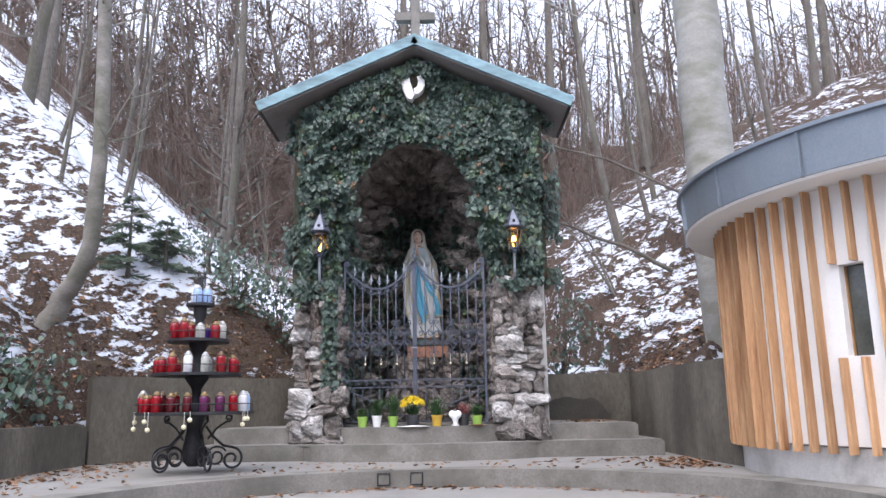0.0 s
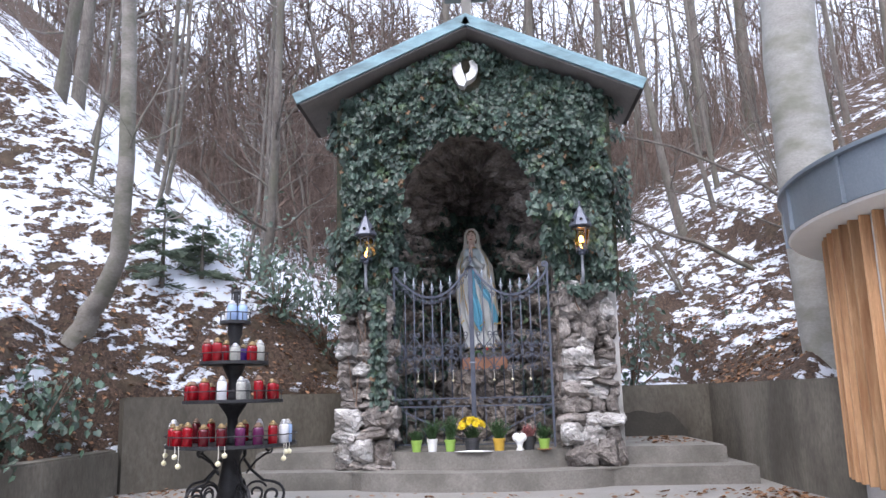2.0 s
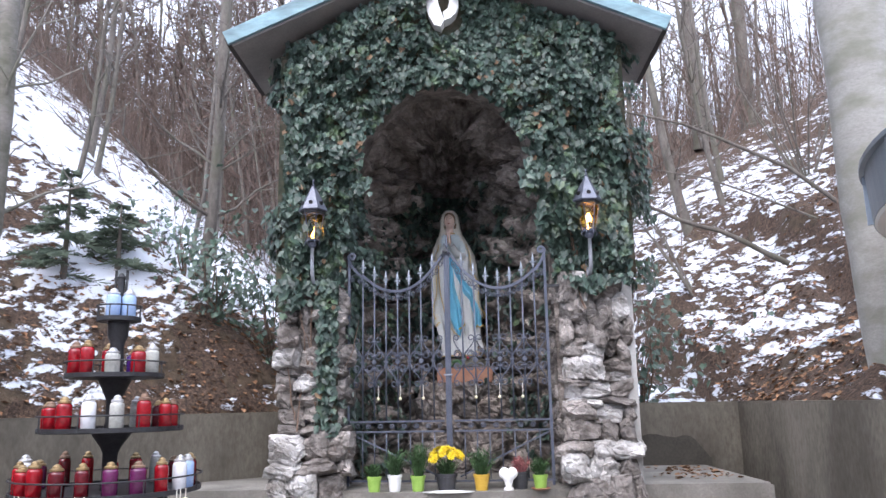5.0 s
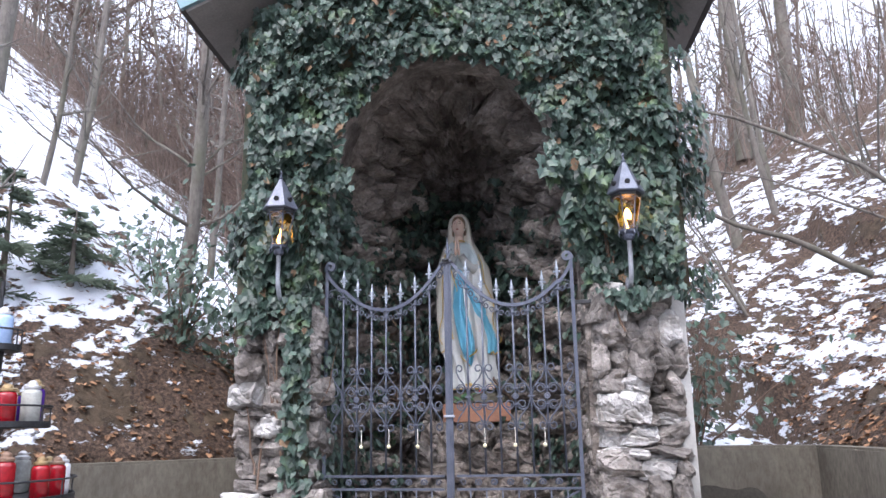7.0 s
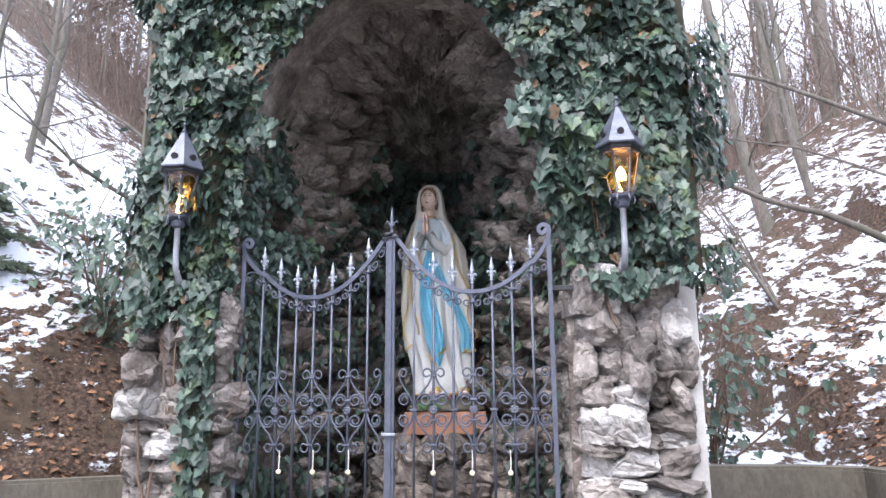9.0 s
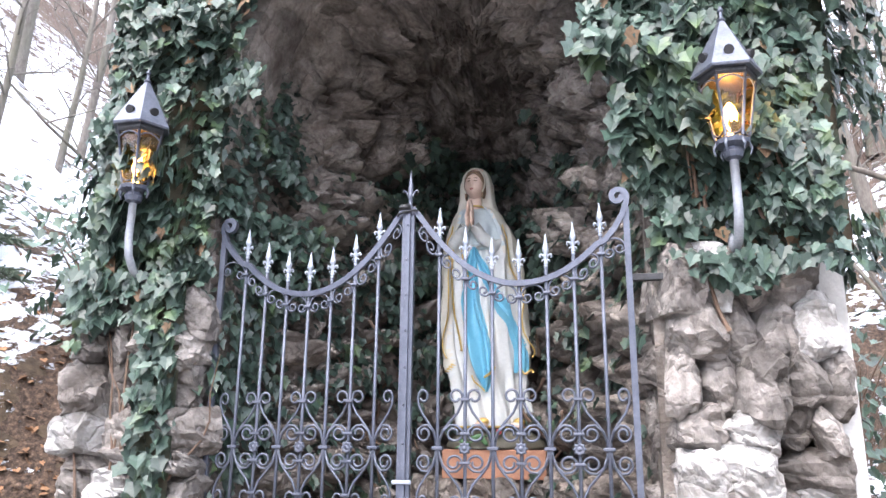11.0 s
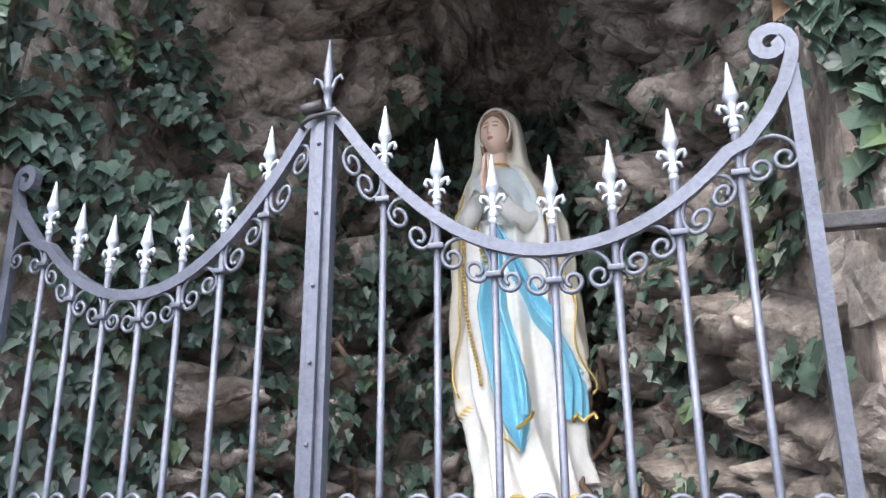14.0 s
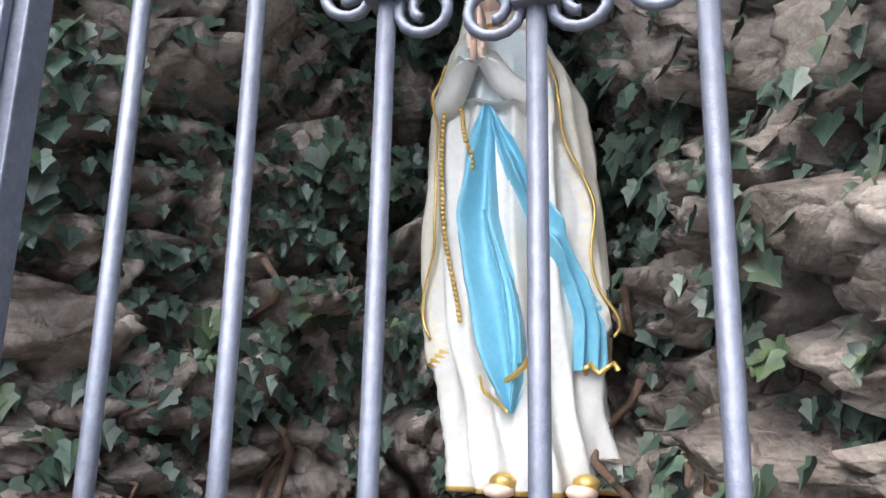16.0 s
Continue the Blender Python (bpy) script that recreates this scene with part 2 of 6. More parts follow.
def box(bm, x0, x1, y0, y1, z0, z1, bevel=0.0, m=None):
    g = bmesh.ops.create_cube(bm, size=1.0)["verts"]
    bmesh.ops.transform(bm, matrix=Matrix.Translation(((x0 + x1) / 2, (y0 + y1) / 2, (z0 + z1) / 2)) @ Matrix.Diagonal((x1 - x0, y1 - y0, z1 - z0, 1)), verts=g)
    if bevel:
        es = {e for v in g for e in v.link_edges}
        r = bmesh.ops.bevel(bm, geom=list(es), offset=bevel, segments=2, affect="EDGES", profile=0.6)
        g = list({v for f in r["faces"] for v in f.verts} | {v for v in g if v.is_valid})
    if m is not None:
        bmesh.ops.transform(bm, matrix=m, verts=g)
    return g


def lathe(bm, prof, n=20, at=(0, 0, 0), m=None):
    """A turned body from (radius, height) pairs."""
    rings = []
    for r, z in prof:
        ring = []
        for i in range(n):
            a = 2 * math.pi * i / n
            p = Vector((at[0] + r * math.cos(a), at[1] + r * math.sin(a), at[2] + z))
            ring.append(bm.verts.new(m @ p if m else p))
        rings.append(ring)
    for a, b in zip(rings, rings[1:]):
        for i in range(n):
            bm.faces.new((a[i], a[(i + 1) % n], b[(i + 1) % n], b[i]))
    bm.faces.new(list(reversed(rings[0])))
    bm.faces.new(rings[-1])
    return bm


def tube(bm, pts, radii, n=8, flat=None, cap=True):
    """A round (or, with flat=(w, h), a rectangular) bar along points."""
    pts = [Vector(p) for p in pts]
    if not isinstance(radii, (list, tuple)):
        radii = [radii] * len(pts)
    rings, up = [], None
    for i, p in enumerate(pts):
        d = (pts[min(i + 1, len(pts) - 1)] - pts[max(i - 1, 0)]).normalized()
        if up is None:
            up = Vector((0, 1, 0)) if abs(d.y) < 0.9 else Vector((0, 0, 1))
        s = d.cross(up).normalized()
        up = s.cross(d).normalized()
        if flat:
            w, h = flat[0] / 2, flat[1] / 2
            ring = [bm.verts.new(p + s * a * w + up * b * h) for a, b in ((1, 1), (-1, 1), (-1, -1), (1, -1))]
        else:
            ring = [bm.verts.new(p + (s * math.cos(2 * math.pi * k / n) + up * math.sin(2 * math.pi * k / n)) * radii[i]) for k in range(n)]
        rings.append(ring)
    k = len(rings[0])
    for a, b in zip(rings, rings[1:]):
        for i in range(k):
            bm.faces.new((a[i], a[(i + 1) % k], b[(i + 1) % k], b[i]))
    if cap:
        bm.faces.new(rings[0])
        bm.faces.new(list(reversed(rings[-1])))


def prism(bm, outline, z0, z1):
    """A slab with that outline (counter-clockwise from above)."""
    a = [bm.verts.new((x, y, z0)) for x, y in outline]
    b = [bm.verts.new((x, y, z1)) for x, y in outline]
    k = len(a)
    for i in range(k):
        bm.faces.new((a[i], a[(i + 1) % k], b[(i + 1) % k], b[i]))
    bm.faces.new(b)
    bm.faces.new(list(reversed(a)))


def fbm(p, s=1.0, o=4):
    return noise.fractal(Vector(p) * s, 0.6, 2.1, o)


CX = -0.31          # middle of the grotto
WALL_Y = 9.0        # its front
TOP = 0.345         # the upper step


def smooth_step(a, b, v):
    u = min(1, max(0, (v - a) / (b - a)))
    return u * u * (3 - 2 * u)


# ---- ground: a gully between two steep wooded slopes ----
def left_edge(y):
    """Where the bank of the western slope begins."""
    return -4.08 if y < 8.6 else min(-1.78, -4.12 + 1.14 * (y - 8.58))


def hill(x, y):
    le = left_edge(y)
    ul = le - x
    low = 0.40 if y < 8.5 else 0.92
    zl = low + min(max(ul, 0), 0.6) * (2.1 - 1.1 * smooth_step(8.4, 9.2, y)) + max(0, ul - 0.6) * 0.88 if ul > 0 else -9
    ur = min(x - 2.65, math.hypot(x - 4.65, y - 6.45) - 2.42) if x > 0 else -1
    if y < 8.0:
        ur = min(ur, x - 7.3)
    zr = 0.93 + min(3, max(0, ur)) * 0.66 + max(0, min(ur, 11) - 3) * 0.5 + 0.40 * max(0, min(y, 17) - 11.3) + 0.27 * max(0, min(y, 27) - 17) + 0.08 * max(0, min(y, 60) - 27) if ur > 0 else -9
    yb = min(y, 62)
    zb = 0.90 + max(0, yb - 11.5) * 0.15 + max(0, yb - 20) * 0.33 if y > 11.75 or (y > 10.85 and not -1.72 < x < 1.17) else -9
    # unseen rise behind the camera, added to keep low sky light off the niche
    zs = (-9 - max(y, -45)) * 0.62 if y < -9 else -9
    z = max(zl, zr, zb, zs)
    if ur > 0 and 10.2 < y:
        z += 0.5 * smooth_step(-0.14, 0.14, ur - 1.75 - 0.35 * fbm((x, y, 2), 0.9, 2)) * smooth_step(10.2, 11.5, y) * (1 - smooth_step(14.5, 16.5, y))
    if z > -5:
        k = 0.8
        z += 0.25 * math.exp(-abs(sorted((zl, zr, zb))[-1] - sorted((zl, zr, zb))[-2]) / k) * (1 if y > 12 else 0)
    return z


def terrain(x, y):
    z = hill(x, y)
    if z < -5:
        return -0.16
    a = min(1, max(0, (z - 0.9) / 0.6)) if y > 8.5 else min(1, max(0, (z - 0.4) / 0.6))
    return z + a * (0.20 * fbm((x, y, 0), 0.8, 3) + 0.075 * fbm((x, y, 5), 3.2, 4)) + min(1.5, max(0, (abs(x) - 6) * 0.05)) * fbm((x, y, 9), 0.16, 2)


def axis(lo, hi, near0, near1, fine, grow=1.13):
    v = [near0]
    while v[-1] < near1:
        v.append(v[-1] + fine)
    s = fine
    while v[-1] < hi:
        s *= grow
        v.append(v[-1] + s)
    s, w = fine, [near0]
    while w[-1] > lo:
        s *= grow
        w.append(w[-1] - s)
    return sorted(set(w[1:])) + v


xs, ys = axis(-260, 260, -9.0, 8.0, 0.085), axis(-200, 320, 5.0, 17.0, 0.085)
gv = [(x, y, terrain(x, y)) for y in ys for x in xs]
NX = len(xs)
gf = [(j * NX + i, j * NX + i + 1, (j + 1) * NX + i + 1, (j + 1) * NX + i) for j in range(len(ys) - 1) for i in range(NX - 1)]
ground = tagged(raw("ground", gv, gf, GROUND, smooth=True), "steep brown leaf-covered slopes with patchy melting snow", "ground", kind="structure")
att = ground.data.attributes.new("snow", "FLOAT", "POINT")
sn = []
for x, y, z in gv:
    if x < 0:
        u = left_edge(y) - x
        s = (-0.012 if y < 9 else -0.035) + 0.058 * smooth_step(0.5, 1.5, u + 0.6 * fbm((x, y, 4), 0.9, 2)) + 0.05 * smooth_step(11, 12.2, y) * (1 - smooth_step(16, 22, y))
        s -= 0.02 * smooth_step(5, 9, u) + 0.05 * smooth_step(9.0, 10.0, y) * (1 - smooth_step(0.9, 1.6, u))
    else:
        u = x - 2.65
        s = -0.055 + 0.03 * smooth_step(0.1, 1.0, u) - 0.05 * smooth_step(18, 30, y)
    if -2.5 < x < 2.5 and y > 14:
        s -= 0.12
    s -= 0.14 * smooth_step(24, 32, y)
    s -= 0.04 * smooth_step(5, 8, x)
    sn.append(s)
att.data.foreach_set("value", sn)

# ---- plaza, steps and kerb ----
KERB_C, KERB_R = (-0.05, 4.55), 2.68


def arc(cx, cy, r, a0, a1, n):
    return [(cx + r * math.cos(radians(a0 + (a1 - a0) * i / n)), cy + r * math.sin(radians(a0 + (a1 - a0) * i / n))) for i in range(n + 1)]


bm = bmesh.new()
prism(bm, [(-30, -30), (30, -30), (30, 7.6), (-30, 7.6)], -0.4, -0.155)
tagged(part("plaza", bm, PAVING), "grey worn asphalt forecourt with scattered leaves", "pavement", kind="structure")
kin = arc(*KERB_C, KERB_R, -5, 185, 60)
kout = arc(*KERB_C, KERB_R + 0.30, -5, 185, 60)
bm = bmesh.new()
prism(bm, kout + list(reversed(kin)), -0.3, 0.0)
bmesh.ops.recalc_face_normals(bm, faces=bm.faces[:])
tagged(part("kerb", bm, CONCRETE), "curved grey concrete kerb round the forecourt", "kerb", kind="structure")
bm = bmesh.new()
prism(bm, [(6, 4.3), (6, 9.3), (3.2, 11), (-4.5, 11), (-4.5, 4.3)] + [(x, y) for x, y in reversed(kout)], -0.3, -0.004)
tagged(part("terrace", bm, PAVING), "pale concrete terrace in front of the steps", "pavement", kind="structure")


def bow(x, w, d):
    """How far a step bulges towards the plaza."""
    u = (x - CX) / w
    return d * max(0, 1 - u * u) ** 0.6 if abs(u) < 1 else 0


def step_outline(y0, x0, x1, w, d, back):
    k = 48
    front = [(x0 + (x1 - x0) * i / k, y0 - bow(x0 + (x1 - x0) * i / k, w, d)) for i in range(k + 1)]
    return front + [(x1, back), (x0, back)]


for nm, args, z0, z1, lb in (("step_1", (8.66, -2.75, 2.40, 1.25, 0.34, 11.0), -0.1, 0.17, "low worn concrete step bowed towards the terrace"),
                             ("step_2", (8.98, -2.65, 2.20, 0.98, 0.38, 11.0), 0.1, TOP, "upper worn concrete step bowed in front of the gate")):
    bm = bmesh.new()
    prism(bm, step_outline(*args), z0, z1)
    es = [e for e in bm.edges if all(abs(v.co.z - z1) < 1e-4 for v in e.verts)]
    bmesh.ops.bevel(bm, geom=es, offset=0.018, segments=2, affect="EDGES")
    tagged(part(nm, bm, CONCRETE), lb, "step", kind="structure")


# ---- retaining walls ----
def wall_run(name, pts, th, z0, z1, label, bevel=0.02, ztops=None):
    """A wall of some thickness along points; the back lies on the left hand side of the way."""
    pts = [Vector((*p, 0)) for p in pts]
    bm = bmesh.new()
    rows = []
    for i, p in enumerate(pts):
        d = (pts[min(i + 1, len(pts) - 1)] - pts[max(i - 1, 0)]).normalized()
        s = Vector((-d.y, d.x, 0)) * th
        zt = ztops[i] if ztops else z1
        rows.append([bm.verts.new((*(p + o).xy, z)) for o, z in ((Vector(), z0), (Vector(), zt), (s, zt), (s, z0))])
    for a, b in zip(rows, rows[1:]):
        for k in range(4):
            bm.faces.new((a[k], b[k], b[(k + 1) % 4], a[(k + 1) % 4]))
    bm.faces.new(list(reversed(rows[0])))
    bm.faces.new(rows[-1])
    bmesh.ops.recalc_face_normals(bm, faces=bm.faces[:])
    es = [e for e in bm.edges if all(v.co.z > z0 + 0.1 for v in e.verts)]
    bmesh.ops.bevel(bm, geom=es, offset=bevel, segments=2, affect="EDGES")
    return tagged(part(name, bm, OLD_WALL), label, "retaining wall", kind="structure")


wall_run("wall_west_low", [(-3.92, 2.0), (-3.92, 8.56)], 0.3, -0.2, 0.43, "low dark damp concrete retaining wall")
wall_run("wall_west", [(-3.90, 8.58), (-3.0, 9.4), (-1.6, 10.6)], 0.3, -0.1, 0.95, "dark weathered concrete retaining wall below the slope")
wall_run("wall_east", [(1.0, 10.75), (2.25, 10.75), (2.50, 10.55), (2.56, 10.0), (2.56, 8.0), (2.66, 6.9)], 0.3, -0.1, 0.97, "brown weathered concrete retaining wall below the slope")
# darker patch with a wavy upper edge, low on the east wall
DARK_CONCRETE = mat("dark_concrete", (0.040, 0.036, 0.030), (0.075, 0.068, 0.056), 0.75, 3, 40, 0.3)
bm = bmesh.new()
dx = [1.26 + 1.02 * i / 24 for i in range(25)]
lo = [bm.verts.new((x, 10.745, TOP - 0.02)) for x in dx]
hi = [bm.verts.new((x, 10.745, TOP + 0.20 + 0.10 * math.sin((x - 1.2) * 2.4) + 0.035 * fbm((x, 0, 1), 4.0, 3) - 0.20 * smooth_step(2.05, 2.28, x))) for x in dx]
for i in range(24):
    bm.faces.new((lo[i], lo[i + 1], hi[i + 1], hi[i]))
tagged(part("damp_stain", bm, DARK_CONCRETE), "dark patch low on the concrete wall", "stain", kind="structure")
wall_run("wall_upper", [(-2.6, 11.6), (-1.75, 11.9)], 0.35, 0.6, 1.45, "mossy old concrete wall at the slope's foot")

# ---- the round kiosk ----
KX, KY = 4.75, 6.40


def ring_strip(bm, r0, r1, z0, z1, a0, a1, n):
    """A curved slab between two radii."""
    p = [(KX + r1 * math.cos(radians(a0 + (a1 - a0) * i / n)), KY + r1 * math.sin(radians(a0 + (a1 - a0) * i / n))) for i in range(n + 1)]
    q = [(KX + r0 * math.cos(radians(a0 + (a1 - a0) * i / n)), KY + r0 * math.sin(radians(a0 + (a1 - a0) * i / n))) for i in range(n + 1)]
    prism(bm, p + list(reversed(q)), z0, z1)
    bmesh.ops.recalc_face_normals(bm, faces=bm.faces[:])


kiosk = thing("round_kiosk", "round building clad in upright larch slats with zinc roof edge", "building")
WIN_A0, WIN_A1 = 208.5, 213.2
bm = bmesh.new()
lathe(bm, [(2.2, -0.2), (2.2, 0.24), (2.17, 0.25)], 96, (KX, KY, 0))
part("plinth", bm, PLASTER, kiosk, "pale concrete plinth")
bm = bmesh.new()
ring_strip(bm, 2.10, 2.22, 0.252, 2.16, WIN_A1, 360 + WIN_A0, 120)
ring_strip(bm, 2.10, 2.22, 0.252, 0.86, WIN_A0, WIN_A1, 4)
ring_strip(bm, 2.10, 2.22, 1.50, 2.16, WIN_A0, WIN_A1, 4)
part("wall", bm, WHITE, kiosk, "smooth white plaster wall")
bm = bmesh.new()
lathe(bm, [(2.55, 2.10), (2.57, 2.44), (2.45, 2.50), (0.05, 2.6)], 120, (KX, KY, 0))
part("roof", bm, ZINC, kiosk, "blue-grey zinc roof with a deep edge")
bm = bmesh.new()
lathe(bm, [(2.53, 2.08), (2.545, 2.098)], 120, (KX, KY, 0))
part("soffit", bm, WHITE, kiosk, "pale soffit")


# ---- grotto: walls, roof, cross ----
grotto = thing("grotto_chapel", "ivy-covered rock grotto chapel with a gabled copper-edged roof", "chapel")
HALF, WL, WR, BACK = 1.93, -1.72, 1.17, 12.3
OPEN_L, OPEN_R, SPRING, CROWN = -1.22, 0.55, 2.45, 3.80


def gable(x):
    return 4.86 - abs(x - CX) * 0.445


def arch_z(x):
    u = (x - (OPEN_L + OPEN_R) / 2) / ((OPEN_R - OPEN_L) / 2)
    return SPRING + (CROWN - SPRING) * math.sqrt(max(0, 1 - abs(u) ** 2.3))


bm = bmesh.new()
N = 40
cols = [WL, WL + 0.28] + [OPEN_L + (OPEN_R - OPEN_L) * i / N for i in range(N + 1)] + [WR - 0.28, WR]
for side, y in ((0, WALL_Y), (1, WALL_Y + 0.35)):
    for a, b in zip(cols, cols[1:]):
        inside = a >= OPEN_L - 1e-6 and b <= OPEN_R + 1e-6
        za, zb = (arch_z(a), arch_z(b)) if inside else (0.2, 0.2)
        q = [(a, y, za), (b, y, zb), (b, y, gable(b)), (a, y, gable(a))]
        if side:
            q.reverse()
        bm.faces.new([bm.verts.new(p) for p in q])
for a, b in zip(cols, cols[1:]):
    if a >= OPEN_L - 1e-6 and b <= OPEN_R + 1e-6:
        bm.faces.new([bm.verts.new(p) for p in ((a, WALL_Y, arch_z(a)), (a, WALL_Y + 0.35, arch_z(a)), (b, WALL_Y + 0.35, arch_z(b)), (b, WALL_Y, arch_z(b)))])
for x in (OPEN_L, OPEN_R):
    bm.faces.new([bm.verts.new(p) for p in ((x, WALL_Y, 0.2), (x, WALL_Y + 0.35, 0.2), (x, WALL_Y + 0.35, SPRING), (x, WALL_Y, SPRING))])
bmesh.ops.remove_doubles(bm, verts=bm.verts[:], dist=0.001)
bmesh.ops.recalc_face_normals(bm, faces=bm.faces[:])
for f in bm.faces:
    f.material_index = 1 if abs(f.normal.y) < 0.5 else 0
part("front_wall", bm, [ROCK_DARK, ROCK_DARK], grotto, "ivy-covered front wall")
for nm, x0, x1 in (("side_wall", WL, WL + 0.15), ("side_wall", WR - 0.15, WR)):
    bm = bmesh.new()
    box(bm, x0, x1, WALL_Y + 0.352, BACK, 0.2, 4.2)
    part(nm, bm, PLASTER, grotto, "grey plastered side wall")
bm = bmesh.new()
box(bm, WL, WR, BACK, BACK + 0.15, 0.2, 4.2)
part("back_wall", bm, PLASTER, grotto)
bm = bmesh.new()
box(bm, WL - 0.05, WR + 0.05, 9.802, BACK + 0.2, 4.202, 4.3)
part("rear_slab", bm, CONCRETE, grotto, "flat concrete slab over the rear")
bm = bmesh.new()
box(bm, 1.10, 1.19, WALL_Y - 0.035, WALL_Y + 0.35, TOP - 0.05, 2.2, 0.01)
part("corner_edge", bm, PLASTER, grotto, "pale plastered corner edge")

ROOF_F, ROOF_B, PITCH = 8.66, 9.8, math.atan(0.445)
for s in (-1, 1):
    def slab(y0, y1, u0, u1, n0, n1, bev=0.0):
        b = bmesh.new()
        m = Matrix.Translation((CX, 0, 5.05)) @ Matrix.Rotation(s * PITCH, 4, "Y") @ Matrix.Diagonal((s, 1, 1, 1))
        box(b, u0, u1, y0, y1, n0, n1, bev, m)
        bmesh.ops.recalc_face_normals(b, faces=b.faces[:])
        return b
    L = HALF / math.cos(PITCH)
    part("roof_board", slab(ROOF_F + 0.03, ROOF_B, 0.02, L - 0.03, -0.15, -0.042), SOFFIT, grotto, "grey boarded roof underside")
    part("roof_sheet", slab(ROOF_F, ROOF_B + 0.02, 0.0, L, -0.04, 0.0, 0.006), COPPER, grotto, "blue-green weathered copper sheet")
    part("verge_board", slab(ROOF_F - 0.006, ROOF_F + 0.028, 0.008, L - 0.005, -0.13, -0.042), COPPER, grotto, "copper-clad verge")
    part("eaves_gutter", slab(ROOF_F + 0.03, ROOF_B, L - 0.028, L + 0.012, -0.13, -0.045, 0.006), ROOFEDGE, grotto, "dark eaves edge")
CROSSY = 8.95
cross = thing("roof_cross", "plain grey concrete cross on the gable's tip", "cross", (CX + 0.01, CROSSY, 4.98))
bm = bmesh.new()
box(bm, -0.055, 0.055, -0.06, 0.06, 0, 1.0, 0.01)
part("upright", bm, CONCRETE, cross)
bm = bmesh.new()
box(bm, -0.25, -0.057, -0.055, 0.055, 0.37, 0.48, 0.01)
part("arm", bm, CONCRETE, cross)
bm = bmesh.new()
box(bm, 0.057, 0.25, -0.055, 0.055, 0.37, 0.48, 0.01)
part("arm", bm, CONCRETE, cross)

# niche: an apse of rough rock
NC, NW, ND = (OPEN_L + OPEN_R) / 2, 0.95, 1.85
NU, NV = 210, 210
niche_v, niche_n = [], []
for j in range(NV + 1):
    v = j / NV * 4.0
    for i in range(NU + 1):
        a = math.pi * i / NU
        z = 0.25 + v * 0.86 if v < 2.6 else 0.25 + 2.236 + 1.47 * math.sin((v - 2.6) / 1.4 * math.pi / 2)
        k = max(0.02, 1.0 if v < 2.6 else math.cos((v - 2.6) / 1.4 * math.pi / 2) ** 0.8)
        p = Vector((NC - NW * math.cos(a) * k, WALL_Y + 0.34 + (ND - 0.25 * (1 - smooth_step(1.9, 2.5, z))) * math.sin(a) ** 0.8 * k, z))
        p.y += 0.65 * math.exp(-((a - math.pi / 2) / 0.9) ** 2 - ((z - 3.45) / 0.35) ** 2)
        d = Vector((math.cos(a) * k, -math.sin(a) * k, -(1 - k))).normalized()
        w = p + 0.07 * Vector((fbm(p, 2.5, 2), fbm(p + Vector((7, 0, 0)), 2.5, 2), fbm(p + Vector((0, 9, 0)), 2.5, 2)))
        h = 0.0
        for sc, am in ((2.3, 0.25), (5.6, 0.11)):
            dist, pts = noise.voronoi(Vector((w.x * sc, w.y * sc, w.z * sc * 1.7)))
            r = noise.cell_vector(pts[0] * 7.3)
            off = Vector((w.x * sc, w.y * sc, w.z * sc * 1.7)) - pts[0]
            h += am * min(1, (dist[1] - dist[0]) * 5.0) * (0.35 + 0.9 * abs(r.x)) + am * 0.8 * off.dot(r) * 0.6
        h += 0.030 * fbm(p, 9.0, 4)
        niche_v.append(p + d * (h * min(1, max(0.1, math.sin(a) * 3)) * min(1, k * 2.2)))
        niche_n.append(d)
NW1 = NU + 1
raw("niche", niche_v, [(j * NW1 + i, (j + 1) * NW1 + i, (j + 1) * NW1 + i + 1, j * NW1 + i + 1) for j in range(NV) for i in range(NU)], ROCK_DARK, grotto, "dark rough rock lining of the niche", True)
bm = bmesh.new()
box(bm, OPEN_L - 0.1, OPEN_R + 0.1, WALL_Y + 0.3, BACK, 0.2, TOP + 0.02)
part("niche_floor", bm, CONCRETE, grotto)

# ---- ivy leaves ----
def leaf_shape(w=1.0, fold=0.18):
    """Outline and folds of a five-lobed leaf, one unit long, its stalk at the top."""
    half = [(0.0, 0.0, 0.0), (0.16, 0.12, fold * 0.5), (0.41, 0.04, fold), (0.36, -0.18, fold * 0.7), (0.52, -0.40, fold * 1.1), (0.29, -0.58, fold * 0.6), (0.0, -1.0, 0.0)]
    v = [(0, -0.38, -0.02)] + [(x * w, y, z) for x, y, z in half] + [(-x * w, y, z) for x, y, z in reversed(half[1:-1])]
    k = len(v) - 1
    return v, [(0, 1 + (i + 1) % k, 1 + i) for i in range(k)]


LEAVES = [leaf_shape(1.0, 0.16), leaf_shape(0.85, 0.26), leaf_shape(1.12, 0.08), leaf_shape(0.95, -0.1)]


def leaf_pose(p, nrm, size, rnd, droop=0.5):
    """A leaf at p that faces along nrm and hangs down."""
    n = (Vector(nrm) + Vector((rnd.uniform(-1, 1), rnd.uniform(-1, 1), rnd.uniform(-0.5, 1.1) * 1.0)) * droop).normalized()
    up = Vector((rnd.gauss(0, 0.45), 0, 1))
    up = (up - n * up.dot(n)).normalized()
    s = up.cross(n).normalized()
    m = Matrix((s, up, n)).transposed().to_4x4()
    return Matrix.Translation(p) @ m @ Matrix.Scale(size, 4)


